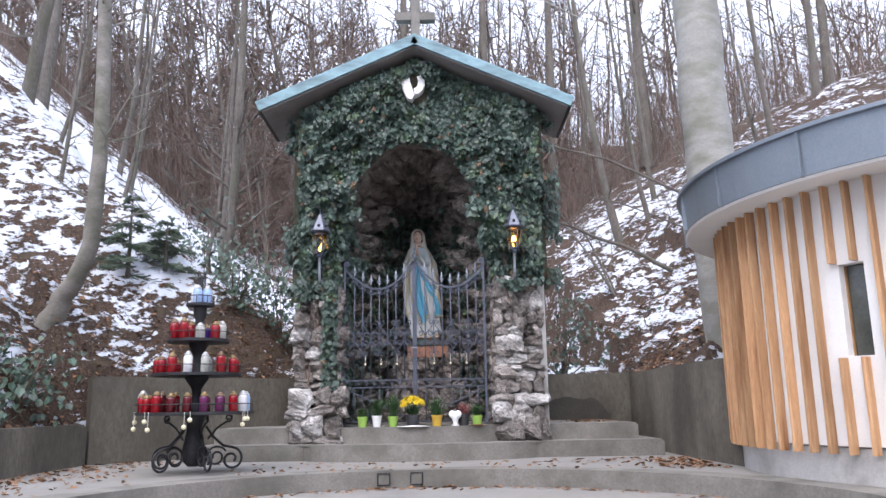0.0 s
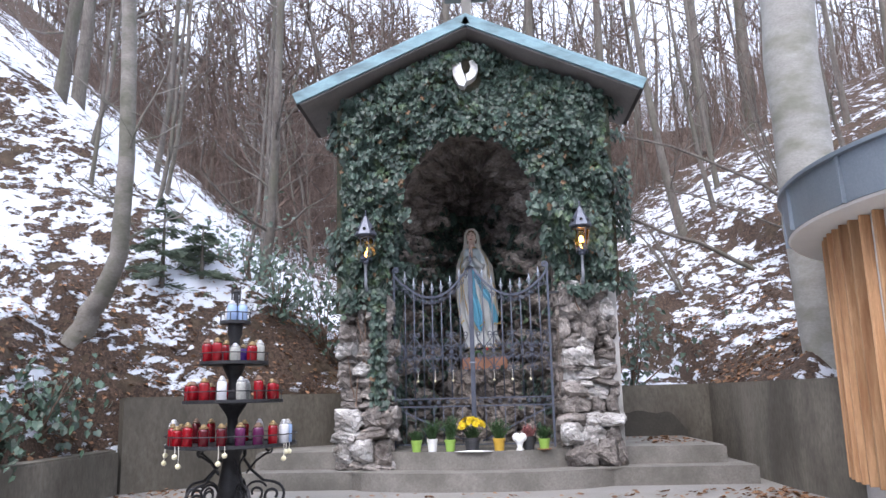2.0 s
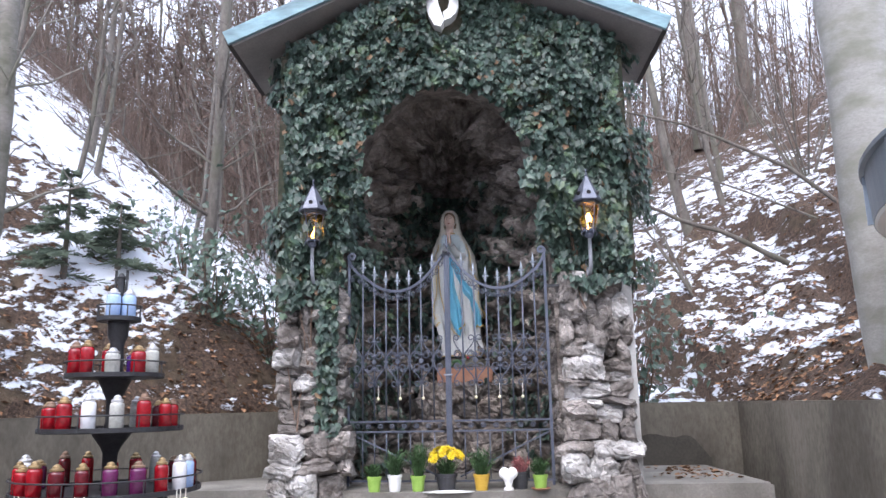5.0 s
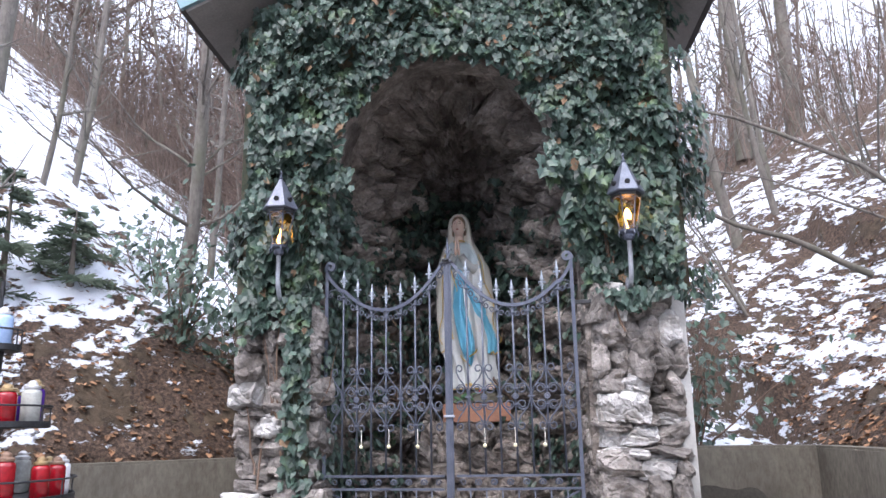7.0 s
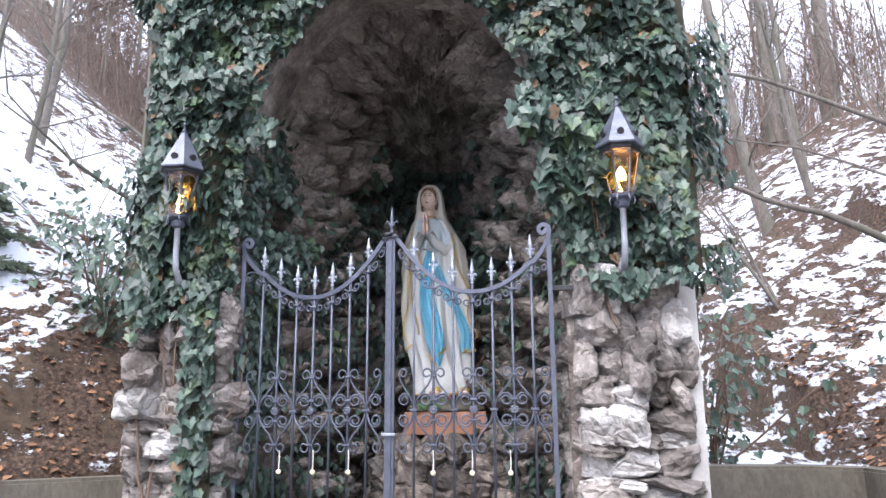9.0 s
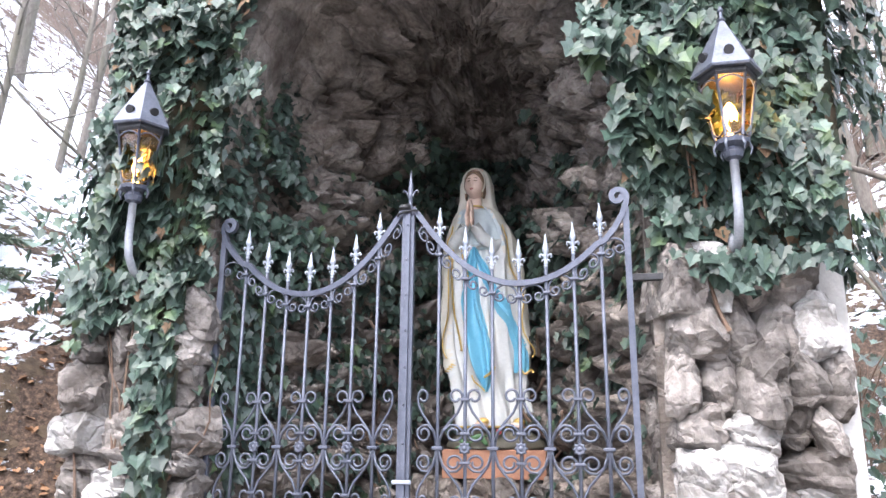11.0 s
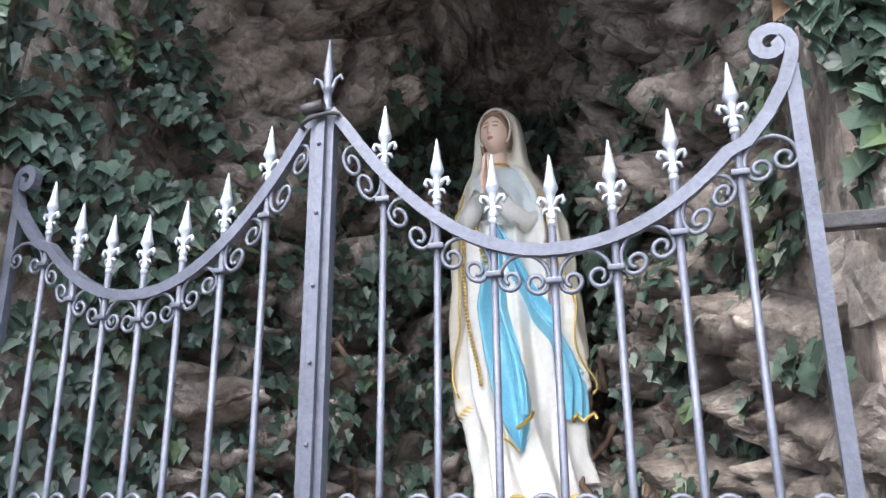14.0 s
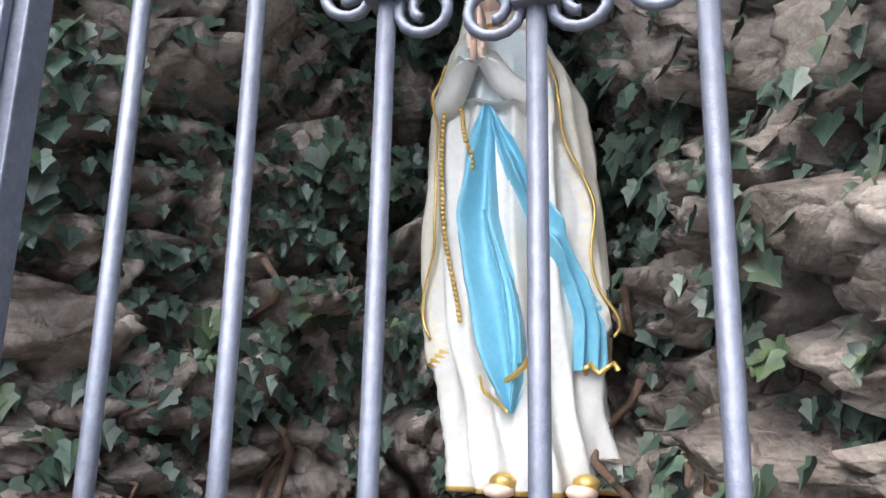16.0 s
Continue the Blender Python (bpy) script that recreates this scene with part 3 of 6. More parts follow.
def leaves_mesh(name, poses, material, parent=None, label="", rnd=random):
    V, F = [], []
    for m in poses:
        v, f = LEAVES[rnd.randrange(4)]
        b = len(V)
        V += [m @ Vector(p) for p in v]
        F += [tuple(i + b for i in q) for q in f]
    return raw(name, V, F, material, parent, label)


# ---- ivy on the front and in the niche ----
rnd = random.Random(4)
ivy = thing("ivy", "dense dark green ivy over the grotto's front and inside", "ivy")


def ivy_low(x):
    """The lower edge of the ivy across the front."""
    w = 0.16 * fbm((x, 0, 3), 3.0, 3)
    if x > 0.3:
        return 1.95 + w * 0.7
    if x < -1.40:
        return 1.84 - 0.2 * max(0, -1.5 - x) + w
    return 0.78 + w


def bulge(x, z):
    e = min(1, max(0, (gable(x) - z) / 0.35))
    b = max(0.045, 0.12 + 0.16 * fbm((x, 1, z), 1.7, 3) + 0.06 * fbm((x, 4, z), 5, 2)) * (0.45 + 0.55 * e)
    for lx in (-1.44, 0.83):
        b *= 1 - 0.6 * math.exp(-((x - lx) / 0.12) ** 2 - ((z - 2.14) / 0.16) ** 2)
    if z < 2.02 and (x < -1.2 or x > 0.62):
        return 0.15
    edge = min(abs(x - OPEN_R), abs(x - OPEN_L))
    return b * (1 if z > 2.75 else 0.3 + 0.7 * smooth_step(0.02, 0.14, edge))


def in_arch(x, z, grow=0.0):
    """Inside the opening that the ivy leaves free; it hangs further in above the gate."""
    hang = smooth_step(2.15, 2.5, z) * (1 - smooth_step(3.2, 3.6, z))
    lo, hi = OPEN_L + 0.07 * hang, OPEN_R - (0.10 + 0.08 * fbm((0, 3, z), 3.0, 2)) * hang
    return lo + grow < x < hi - grow and z < arch_z(x) - grow


# dark sheet added behind the leaves; its colour stands in for the shade there
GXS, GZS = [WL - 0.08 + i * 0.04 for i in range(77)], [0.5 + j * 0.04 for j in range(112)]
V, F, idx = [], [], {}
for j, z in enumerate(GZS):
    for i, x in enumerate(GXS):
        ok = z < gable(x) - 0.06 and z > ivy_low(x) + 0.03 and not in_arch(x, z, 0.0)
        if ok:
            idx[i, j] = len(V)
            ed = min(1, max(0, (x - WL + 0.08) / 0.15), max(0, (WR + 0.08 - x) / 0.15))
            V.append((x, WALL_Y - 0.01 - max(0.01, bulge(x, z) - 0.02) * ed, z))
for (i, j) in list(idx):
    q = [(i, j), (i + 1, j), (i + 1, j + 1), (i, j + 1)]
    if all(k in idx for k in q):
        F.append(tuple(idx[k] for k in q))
raw("ivy_mass", V, F, IVY_DARK, ivy, "dark sheet with brown stem tones, shade behind the leaves in its colour")
poses, dead, near = [], [], []
while len(poses) < 11500:
    x, z = rnd.uniform(WL - 0.2, WR + 0.24), rnd.uniform(0.6, 4.86)
    side = x < WL or x > WR
    if z > gable(x) - 0.02 or z < ivy_low(x) - 0.05 * rnd.random() or in_arch(x, z, (0.05 + 0.09 * rnd.random() * (1 + 1.5 * fbm((x, 2, z), 2.0, 2))) if z > 2.75 else -0.02):
        continue
    if x < -1.17 and z < 1.9 and rnd.random() < 0.35:
        continue
    if side and (z < 1.9 or fbm((x * 0.5, 0, z), 1.5, 2) < -0.15):
        continue
    if math.hypot((x - CX) / 0.17, (z - 4.42) / 0.19) < 1:
        continue
    b = bulge(x, z)
    y = WALL_Y - b - rnd.uniform(-0.03, 0.06) * (1 if b > 0.05 else 0.4)
    if side:
        y += rnd.uniform(0.05, 0.32)
    if -1.22 < x < -1.0 and z < 2.42:
        y = max(y, WALL_Y + rnd.uniform(0.02, 0.06))
    g = 0.5 + 0.9 * max(0, fbm((x, 8, z), 1.3, 2) + 0.3)
    nx = -(bulge(x + 0.05, z) - bulge(x - 0.05, z)) / 0.1
    nrm = Vector((-1 if x < WL else 1 if x > WR else -nx * 0.6, -1, 0.15)).normalized()
    m = leaf_pose((x, y, z), nrm, rnd.uniform(0.042, 0.070) * (0.76 + 0.34 * g), rnd)
    (dead if rnd.random() < 0.014 else poses).append(m)
    if -1.5 < x < 1.2 and 1.6 < z < 2.35 and len(near) < 170 and rnd.random() < 0.5 and not side:
        near.append(poses.pop() if m is poses[-1] else m)
inner = []
while len(inner) < 2700:
    i, j = rnd.randrange(4, NU - 4), rnd.randrange(10, NV - 60)
    p, d = niche_v[j * NW1 + i], niche_n[j * NW1 + i]
    u = i / NU
    want = 0.66 - 0.5 * smooth_step(0.2, 0.42, u) + 0.2 * smooth_step(0.75, 0.95, u) + 0.35 * (1 - smooth_step(0.25, 0.4, u)) * smooth_step(1.7, 2.2, p.z) - 0.15 * (1 - smooth_step(1.6, 2.0, p.z)) - 0.35 * smooth_step(0.30, 0.38, u) * (1 - smooth_step(0.6, 0.7, u)) * (1 - smooth_step(1.9, 2.2, p.z))
    patch = 1.25 * fbm((p.x + 3, p.y, p.z), 2.6, 3) + 0.4 * fbm(p, 7, 2)
    if 2.35 < p.z < 3.05 and 0.25 < u < 0.75:
        want += 0.5
    if p.z < 1.1 and 0.2 < u < 0.8:
        want -= 0.4
    if patch + want < 0.28 or p.z > (3.35 if u < 0.3 else 3.1):
        continue
    inner.append(leaf_pose(p + d * rnd.uniform(0.015, 0.06), d + Vector((0, -0.3, 0.45)), rnd.uniform(0.034, 0.068), rnd, 0.65))
for k in range(1150):
    z, y = rnd.uniform(0.7, 3.3), rnd.uniform(WALL_Y + 0.0, WALL_Y + 0.75)
    lf = k < 800
    if not lf and z < 1.75:
        continue
    if fbm((y, 5.0 if lf else 9.0, z), 2.2, 2) < -0.25:
        continue
    inner.append(leaf_pose(((OPEN_L + 0.03 + 0.02 * rnd.random()) if lf else (OPEN_R - 0.03 - 0.02 * rnd.random()), y, z), (1 if lf else -1, -0.6, 0.5), rnd.uniform(0.04, 0.072), rnd, 0.45))
for k in range(640):      # a cushion that hangs in from the western jamb
    z = rnd.gauss(2.45, 0.40)
    if fbm((2, 1, z), 3.0, 2) < -0.2 + 0.3 * rnd.random() - 0.15:
        continue
    deep = 0.34 * math.exp(-((z - 2.45) / 0.42) ** 2) * (0.7 + 0.5 * fbm((1, 7, z), 2.5, 2))
    q = rnd.random()
    inner.append(leaf_pose((OPEN_L + 0.02 + deep * q, WALL_Y + 0.10 + 0.55 * q + rnd.uniform(-0.08, 0.08), z), (0.5, -1, 0.35), rnd.uniform(0.036, 0.07), rnd, 0.6))
made = 0
while made < 950:      # a band over the rock behind the statue
    i, j = rnd.randrange(40, 178), rnd.randrange(122, 168)
    p, d = niche_v[j * NW1 + i], niche_n[j * NW1 + i]
    if fbm((p.x * 1.2, 3, p.z), 2.4, 3) < -0.12:
        continue
    made += 1
    inner.append(leaf_pose(p + d * rnd.uniform(0.02, 0.10), d + Vector((0, -0.4, 0.5)), rnd.uniform(0.045, 0.08), rnd, 0.6))
for k in range(480):
    z = rnd.uniform(0.75, 2.7)
    if fbm((3.0, 1.0, z), 2.5, 2) < -0.2:
        continue
    inner.append(leaf_pose((rnd.uniform(-1.42, -1.20), rnd.uniform(WALL_Y - 0.10, WALL_Y + 0.03), z), (0.4, -1, 0.3), rnd.uniform(0.04, 0.072), rnd, 0.5))
near += inner[:120]
leaves_mesh("leaves", poses + inner[120:], IVY, ivy, "glossy dark green leaves", rnd)["kind"] = "stuff"
leaves_mesh("dead_leaves", dead, IVY_BROWN, ivy, "dry brown leaves", rnd)["kind"] = "stuff"
LEAF_ME = []
for v, f in LEAVES:
    me = bpy.data.meshes.new("leaf")
    me.from_pydata(v, [], f)
    me.materials.append(IVY)
    LEAF_ME.append(me)
# woody stems
for k in range(14):
    x, z = rnd.choice([rnd.uniform(-1.7, -1.3), rnd.uniform(0.7, 1.05)]), rnd.uniform(0.7, 1.2) if k % 2 else rnd.uniform(1.8, 2.4)
    if x > 0 and k % 2:
        z += 1.0
    pts, dx = [], 0.0
    for s in range(9):
        pts.append((x, WALL_Y - max(0.06, bulge(x, z)) * 0.9, z))
        dx = 0.7 * dx + rnd.gauss(0, 0.02)
        x += dx
        z += rnd.uniform(0.05, 0.16)
    bm = bmesh.new()
    tube(bm, pts, [0.008 - 0.0007 * s for s in range(9)], 6)
    part("stem", bm, STEM, ivy, "brown woody stem", True)
for k in range(9):
    i, j = rnd.choice([rnd.randrange(10, 70), rnd.randrange(135, 200)]), rnd.randrange(40, 90)
    pts = []
    for s in range(12):
        i2, j2 = min(NU - 3, max(3, i)), min(NV - 5, j)
        pts.append(niche_v[j2 * NW1 + i2] + niche_n[j2 * NW1 + i2] * 0.02)
        i += rnd.randrange(-4, 5)
        j += rnd.randrange(2, 7)
    bm = bmesh.new()
    tube(bm, pts, rnd.uniform(0.006, 0.013), 5)
    part("stem", bm, STEM, ivy, "brown woody stem", True)

# white remnant plate in the gable
bm = bmesh.new()
for lobe in ([(-0.165, 0.10), (-0.15, 0.15), (-0.10, 0.125), (-0.06, 0.13), (-0.045, 0.05), (-0.02, -0.03), (0.0, -0.10), (-0.03, -0.155), (-0.09, -0.13), (-0.145, -0.02)],
             [(0.004, -0.10), (-0.008, -0.02), (0.035, 0.015), (0.05, 0.09), (0.035, 0.14), (0.085, 0.165), (0.125, 0.14), (0.13, 0.04), (0.10, -0.03), (0.055, -0.075)]):
    f0 = [bm.verts.new((CX - 0.01 + x, WALL_Y - 0.17 + 0.25 * abs(x), 4.42 + z)) for x, z in lobe]
    f1 = [bm.verts.new((CX - 0.01 + x, WALL_Y + 0.02, 4.42 + z)) for x, z in lobe]
    bm.faces.new(f0)
    for i in range(len(lobe)):
        bm.faces.new((f0[i], f1[i], f1[(i + 1) % len(lobe)], f0[(i + 1) % len(lobe)]))
bmesh.ops.recalc_face_normals(bm, faces=bm.faces[:])
tagged(part("white_plaque", bm, WHITE), "small white plaster plaque half hidden by ivy", "plaque")


# ---- rough stones of the piers ----
def stone_mesh(seed):
    """A split block: a cube cut by skew planes, with bedding ledges and chipped faces."""
    r = random.Random(seed)
    bm = bmesh.new()
    bmesh.ops.create_cube(bm, size=1.0)
    bmesh.ops.subdivide_edges(bm, edges=bm.edges[:], cuts=7, use_grid_fill=True)
    o = Vector((seed * 3.1, seed * 1.7, 0))
    cuts = []
    for _ in range(9):
        d = Vector((r.uniform(-1, 1), r.uniform(-1.2, 0.3), r.uniform(-1, 1))).normalized()
        cuts.append((d, r.uniform(0.40, 0.58)))
    for v in bm.verts:
        c = v.co.copy()
        for d, k in cuts:
            e = v.co.dot(d) - k
            if e > 0:
                v.co -= d * e
        ledge = noise.noise(Vector((0.3, 0.2, math.floor((c.z + 0.12 * c.x) * 4.5) * 1.7)) + o)
        v.co.y += 0.10 * ledge * (1 if c.y < 0.3 else 0)
        v.co += 0.07 * Vector((noise.noise(c * 4 + o), noise.noise(c * 4 + o + Vector((5, 0, 0))), noise.noise(c * 4 + o + Vector((0, 5, 0))))) + 0.035 * Vector((noise.noise(c * 12 + o), noise.noise(c * 12 + o + Vector((5, 0, 0))), noise.noise(c * 12 + o + Vector((0, 5, 0)))))
    me = bpy.data.meshes.new("stone")
    bm.to_mesh(me)
    bm.free()
    return me


STONE = {}
for tag_, m_ in (("rock", ROCK), ("white", QUARTZ), ("dark", ROCK_DARK)):
    STONE[tag_] = [stone_mesh(k) for k in range(12)]
    for me in STONE[tag_]:
        me.materials.append(m_)


def stone(parent, p, size, rot, kind, r):
    ob = new("stone", r.choice(STONE[kind]))
    ob.parent = parent
    ob.matrix_world = Matrix.Translation(p) @ Euler(rot).to_matrix().to_4x4() @ Matrix.Diagonal((*size, 1))
    return ob


def pier(x0, x1, z0, z1, yf, r, white=0.2, small=1.0):
    """Rough courses between two edges: tall split blocks above, thinner plates below."""
    z = z0
    while z < z1:
        h = (r.uniform(0.12, 0.21) if z > 1.34 else r.choice([0.055, 0.075, 0.13, 0.16])) * small
        x = x0 + r.uniform(-0.03, 0.01)
        while x < x1 - 0.02:
            w = min(r.uniform(0.09, 0.17) if z > 1.34 else r.uniform(0.13, 0.30), x1 - x + 0.04)
            kind = "white" if r.random() < white * (1.5 if z < 1.34 else 0.4) else "rock"
            stone(pier_thing, (x + w / 2, yf + r.uniform(-0.05, 0.03), z + h / 2 + r.uniform(-0.015, 0.015)), (w * 1.16, r.uniform(0.18, 0.28), h * r.uniform(1.12, 1.3)), (r.gauss(0, 0.12), r.gauss(0, 0.10), r.gauss(0, 0.22)), kind, r)
            x += w
        z += h * 0.95


r5 = random.Random(11)
for nm, xa, xb, lb in (("rock_pier", 0.60, 1.09, "rough pier of pale jagged stones beside the gate"), ("rock_pier", -1.73, -1.21, "rough pier of grey stones half under ivy")):
    pier_thing = thing(nm, lb, "rock pier", ((xa + xb) / 2, WALL_Y, TOP), "piers beside the gate")
    bpy.context.view_layer.update()
    pier(xa, xb, 0.70, 1.98 if xa > 0 else 1.90, WALL_Y - 0.02, r5, 0.24 if xa > 0 else 0.06)
    if xa > 0:
        for dx_, w_, z_ in ((0.68, 0.17, 1.262), (0.82, 0.18, 1.255)):
            stone(pier_thing, (dx_, WALL_Y - 0.075, z_), (w_, 0.24, 0.17), (0, 0.04, 0.05), "white", r5)
    pier(xa - 0.03, xb + 0.04, 0.16, 0.66, WALL_Y - 0.13, r5, 0.22, 1.5)
    bm = bmesh.new()
    box(bm, xa - 0.01, xb + 0.02, WALL_Y - 0.10, WALL_Y - 0.022, 0.175, 0.64)
    part("core", bm, ROCK, pier_thing)
    for k in range(34):
        stone(pier_thing, ((OPEN_R + 0.03) if xa > 0 else (OPEN_L - 0.03), r5.uniform(WALL_Y + 0.02, WALL_Y + 0.36), r5.uniform(0.42, 1.95 if xa > 0 else 1.3)), (r5.uniform(0.08, 0.13), r5.uniform(0.10, 0.2), r5.uniform(0.09, 0.2)), (r5.gauss(0, 0.3), r5.gauss(0, 0.25), r5.gauss(0, 0.3)), "rock", r5)

SX, SY, SZ = -0.255, 10.5, 1.462
# ---- pedestal of stones, terracotta block ----
BRICK = mat("terracotta", (0.30, 0.15, 0.095), (0.42, 0.22, 0.14), 0.85, 6, 60, 0.4)
pier_thing = thing("stone_pedestal", "heap of rough stones that carries the statue", "pedestal", (-0.2, 10.2, TOP))
bpy.context.view_layer.update()
z = TOP
while z < 1.14:
    h = r5.uniform(0.09, 0.17)
    k = 1 - 0.35 * (z - TOP)
    x = -0.2 - 0.62 * k
    while x < -0.2 + 0.5 * k:
        w = r5.uniform(0.12, 0.26)
        stone(pier_thing, (x + w / 2, 10.15 + 0.28 * (z - TOP) + r5.uniform(-0.06, 0.06), z + h / 2), (w * 1.2, r5.uniform(0.3, 0.42), h * 1.3), (r5.gauss(0, 0.15), r5.gauss(0, 0.2), r5.gauss(0, 0.25)), "rock" if z > 0.8 and r5.random() < 0.6 else "dark", r5)
        x += w
    z += h * 0.95
bm = bmesh.new()
box(bm, -0.62, 0.22, 10.32, 10.9, TOP, 1.198)
part("core", bm, ROCK_DARK, pier_thing)
bm = bmesh.new()
box(bm, -0.50, 0.05, 10.28, 10.75, 1.20, 1.350, 0.006)
tagged(part("plinth_block", bm, BRICK), "flat orange terracotta block under the statue", "plinth")


# ---- statue: one plain mesh ----
ST_WHITE = mat("statue_white", (0.54, 0.55, 0.54), (0.67, 0.68, 0.67), 0.45, 4, 50, 0.08, c3=(0.6, 0.57, 0.5), amount3=0.03, scale3=6)
ST_CREAM = mat("statue_cream", (0.58, 0.55, 0.47), (0.70, 0.67, 0.59), 0.5, 5, 50, 0.08)
ST_BLUE = mat("statue_blue", (0.13, 0.40, 0.56), (0.20, 0.50, 0.66), 0.4, 6, 60, 0.08)
ST_SKIN = mat("statue_skin", (0.76, 0.56, 0.46), (0.82, 0.63, 0.53), 0.5, 8, 60, 0.05)
ST_GOLD = mat("statue_gold", (0.55, 0.36, 0.09), (0.70, 0.50, 0.18), 0.35, 10, 80, 0.1, metal=0.5)
ST_MOUND = mat("statue_mound", (0.075, 0.07, 0.055), (0.14, 0.13, 0.10), 0.7, 8, 50, 0.3)
ST_PALE = mat("statue_pale_blue", (0.46, 0.53, 0.56), (0.57, 0.64, 0.66), 0.45, 4, 50, 0.08)
ST_LIP = mat("statue_lip", (0.42, 0.16, 0.13), (0.50, 0.22, 0.18), 0.5, 8, 60, 0.05)
ST_HAIR = mat("statue_hair", (0.20, 0.13, 0.08), (0.31, 0.21, 0.14), 0.6, 10, 80, 0.2)
HS = 1.065
PROF = [(0, 0.0, 0.205, 0.165), (0.05, 0.0, 0.21, 0.17), (0.20, -0.015, 0.20, 0.16), (0.40, -0.03, 0.225, 0.165), (0.62, -0.045, 0.225, 0.16), (0.82, -0.058, 0.208, 0.145), (0.98, -0.07, 0.190, 0.130), (1.07, -0.078, 0.174, 0.115), (1.14, -0.084, 0.140, 0.102), (1.20, -0.088, 0.104, 0.094), (1.26, -0.09, 0.090, 0.090), (1.34, -0.092, 0.084, 0.088), (1.40, -0.093, 0.068, 0.074), (1.435, -0.093, 0.040, 0.046), (1.45, -0.093, 0.004, 0.005)]


def prof(h):
    for a, b in zip(PROF, PROF[1:]):
        if h <= b[0]:
            u = (h - a[0]) / (b[0] - a[0])
            u = u * u * (3 - 2 * u) * 0.5 + u * 0.5
            return [a[k] + (b[k] - a[k]) * u for k in (1, 2, 3)]
    return PROF[-1][1:]


def body(th, h, off=0.0):
    """A point of the robe; th in degrees from the front, to the viewer's right."""
    cx, w, d = prof(h)
    a = radians(th)
    fo = smooth_step(0.0, 0.15, 1.12 - h)
    f = 0.019 * (1 - 2 * abs(math.sin(a * 6.5 + 1.6 * math.sin(h * 3.1) + h * 1.2))) + 0.006 * math.sin(a * 19 - h * 5) + 0.012 * math.sin(a * 5 + h * 5.0)
    veil = 0.018 if (abs(th) > veil_edge(h, th) and h > 0.33 + 0.05 * math.sin(a * 6)) else 0.0
    front = 1 - smooth_step(42, 60, abs(th))
    hollow = 0.062 * front * smooth_step(1.17, 1.23, h) * (1 - smooth_step(1.385, 1.412, h))
    k = off + f * fo + veil - hollow
    return Vector((SX + cx + (w + k) * math.sin(a), SY - (d + k) * math.cos(a), SZ + h))


def veil_edge(h, th):
    return 40 + 22 * math.sin(min(1, max(0, (1.05 - h) / 0.7)) * math.pi * 0.5) + 5 * math.sin(h * 17 + (2 if th > 0 else 0))


bm = bmesh.new()
HN, TN = 130, 168
rows = []
for j in range(HN + 1):
    h = 1.45 * j / HN
    rows.append([bm.verts.new(body(-180 + 360 * i / TN, h)) for i in range(TN)])
for j in range(HN):
    h = 1.45 * (j + 0.5) / HN
    for i in range(TN):
        th = -180 + 360 * (i + 0.5) / TN
        f = bm.faces.new((rows[j][i], rows[j][(i + 1) % TN], rows[j + 1][(i + 1) % TN], rows[j + 1][i]))
        hem = 0.33 + 0.05 * math.sin(radians(th) * 6)
        e = abs(th) - veil_edge(h, th)
        f.material_index = 0
        if h > hem and e > 0:
            f.material_index = 4 if h < hem + 0.010 else 1
        elif h < 0.012:
            f.material_index = 4
        elif h > 1.20 and abs(th) < 48:
            f.material_index = 3
        elif h > 0.955:
            f.material_index = 8
bm.faces.new(list(reversed(rows[0])))


def ball(p, r, mi, sq=(1, 1, 1), n=2):
    g = bmesh.ops.create_icosphere(bm, subdivisions=n, radius=r, matrix=Matrix.Translation(p) @ Matrix.Diagonal((*sq, 1)))["verts"]
    for f in {f for v in g for f in v.link_faces}:
        f.material_index = mi


def strip(path, mi, lift=0.02, n=48, m=24):
    """A sash end: rows of (height, middle, half width in degrees), laid over the robe with folds."""
    rr = []
    for j in range(n + 1):
        u = j / n * (len(path) - 1)
        k = min(int(u), len(path) - 2)
        h, c, w = [path[k][q] + (path[k + 1][q] - path[k][q]) * (u - k) for q in range(3)]
        rr.append([bm.verts.new(body(c + w * (2 * i / m - 1), h, lift * math.sin(math.pi * min(1, max(0.0, i / m))) ** 0.5 + 0.017 * (1 - 2 * abs(math.sin(i / m * 7 + u * 0.35))) * min(1, 0.25 + u * 0.5))) for i in range(m + 1)])
    for a, b in zip(rr, rr[1:]):
        for i in range(m):
            bm.faces.new((a[i], a[i + 1], b[i + 1], b[i])).material_index = mi


def cord(pts, r, mi, n=6):
    k = len(bm.faces)
    tube(bm, pts, r, n)
    bm.faces.ensure_lookup_table()
    for f in bm.faces[k:]:
        f.material_index = mi


strip([(0.955, -7, 3), (0.80, -12, 10), (0.65, -15, 16), (0.49, -9, 21), (0.33, -3, 21), (0.25, 0, 13), (0.18, 0, 1.5)], 2, 0.026)
strip([(0.955, -5, 2), (0.85, 6, 8), (0.755, 16, 11), (0.63, 30, 11), (0.54, 42, 10), (0.47, 51, 9), (0.39, 57, 8), (0.28, 59, 8)], 2, 0.034)
strip([(0.66, -8, 2), (0.48, 2, 6), (0.38, 5, 8), (0.29, 6, 7)], 2, 0.042)
strip([(0.975, -24, 3), (0.958, -4, 22), (0.940, 20, 3)], 0, 0.022, 8)
cord([body(6 + 7 * math.cos(0.7 * k), 0.30 - 0.05 * abs(math.sin(0.35 * k)), 0.05) for k in range(10)], 0.007, 4)
cord([body(50 + 2.2 * k, 0.285 - 0.012 * math.sin(1.6 * k), 0.042) for k in range(9)], 0.007, 4)
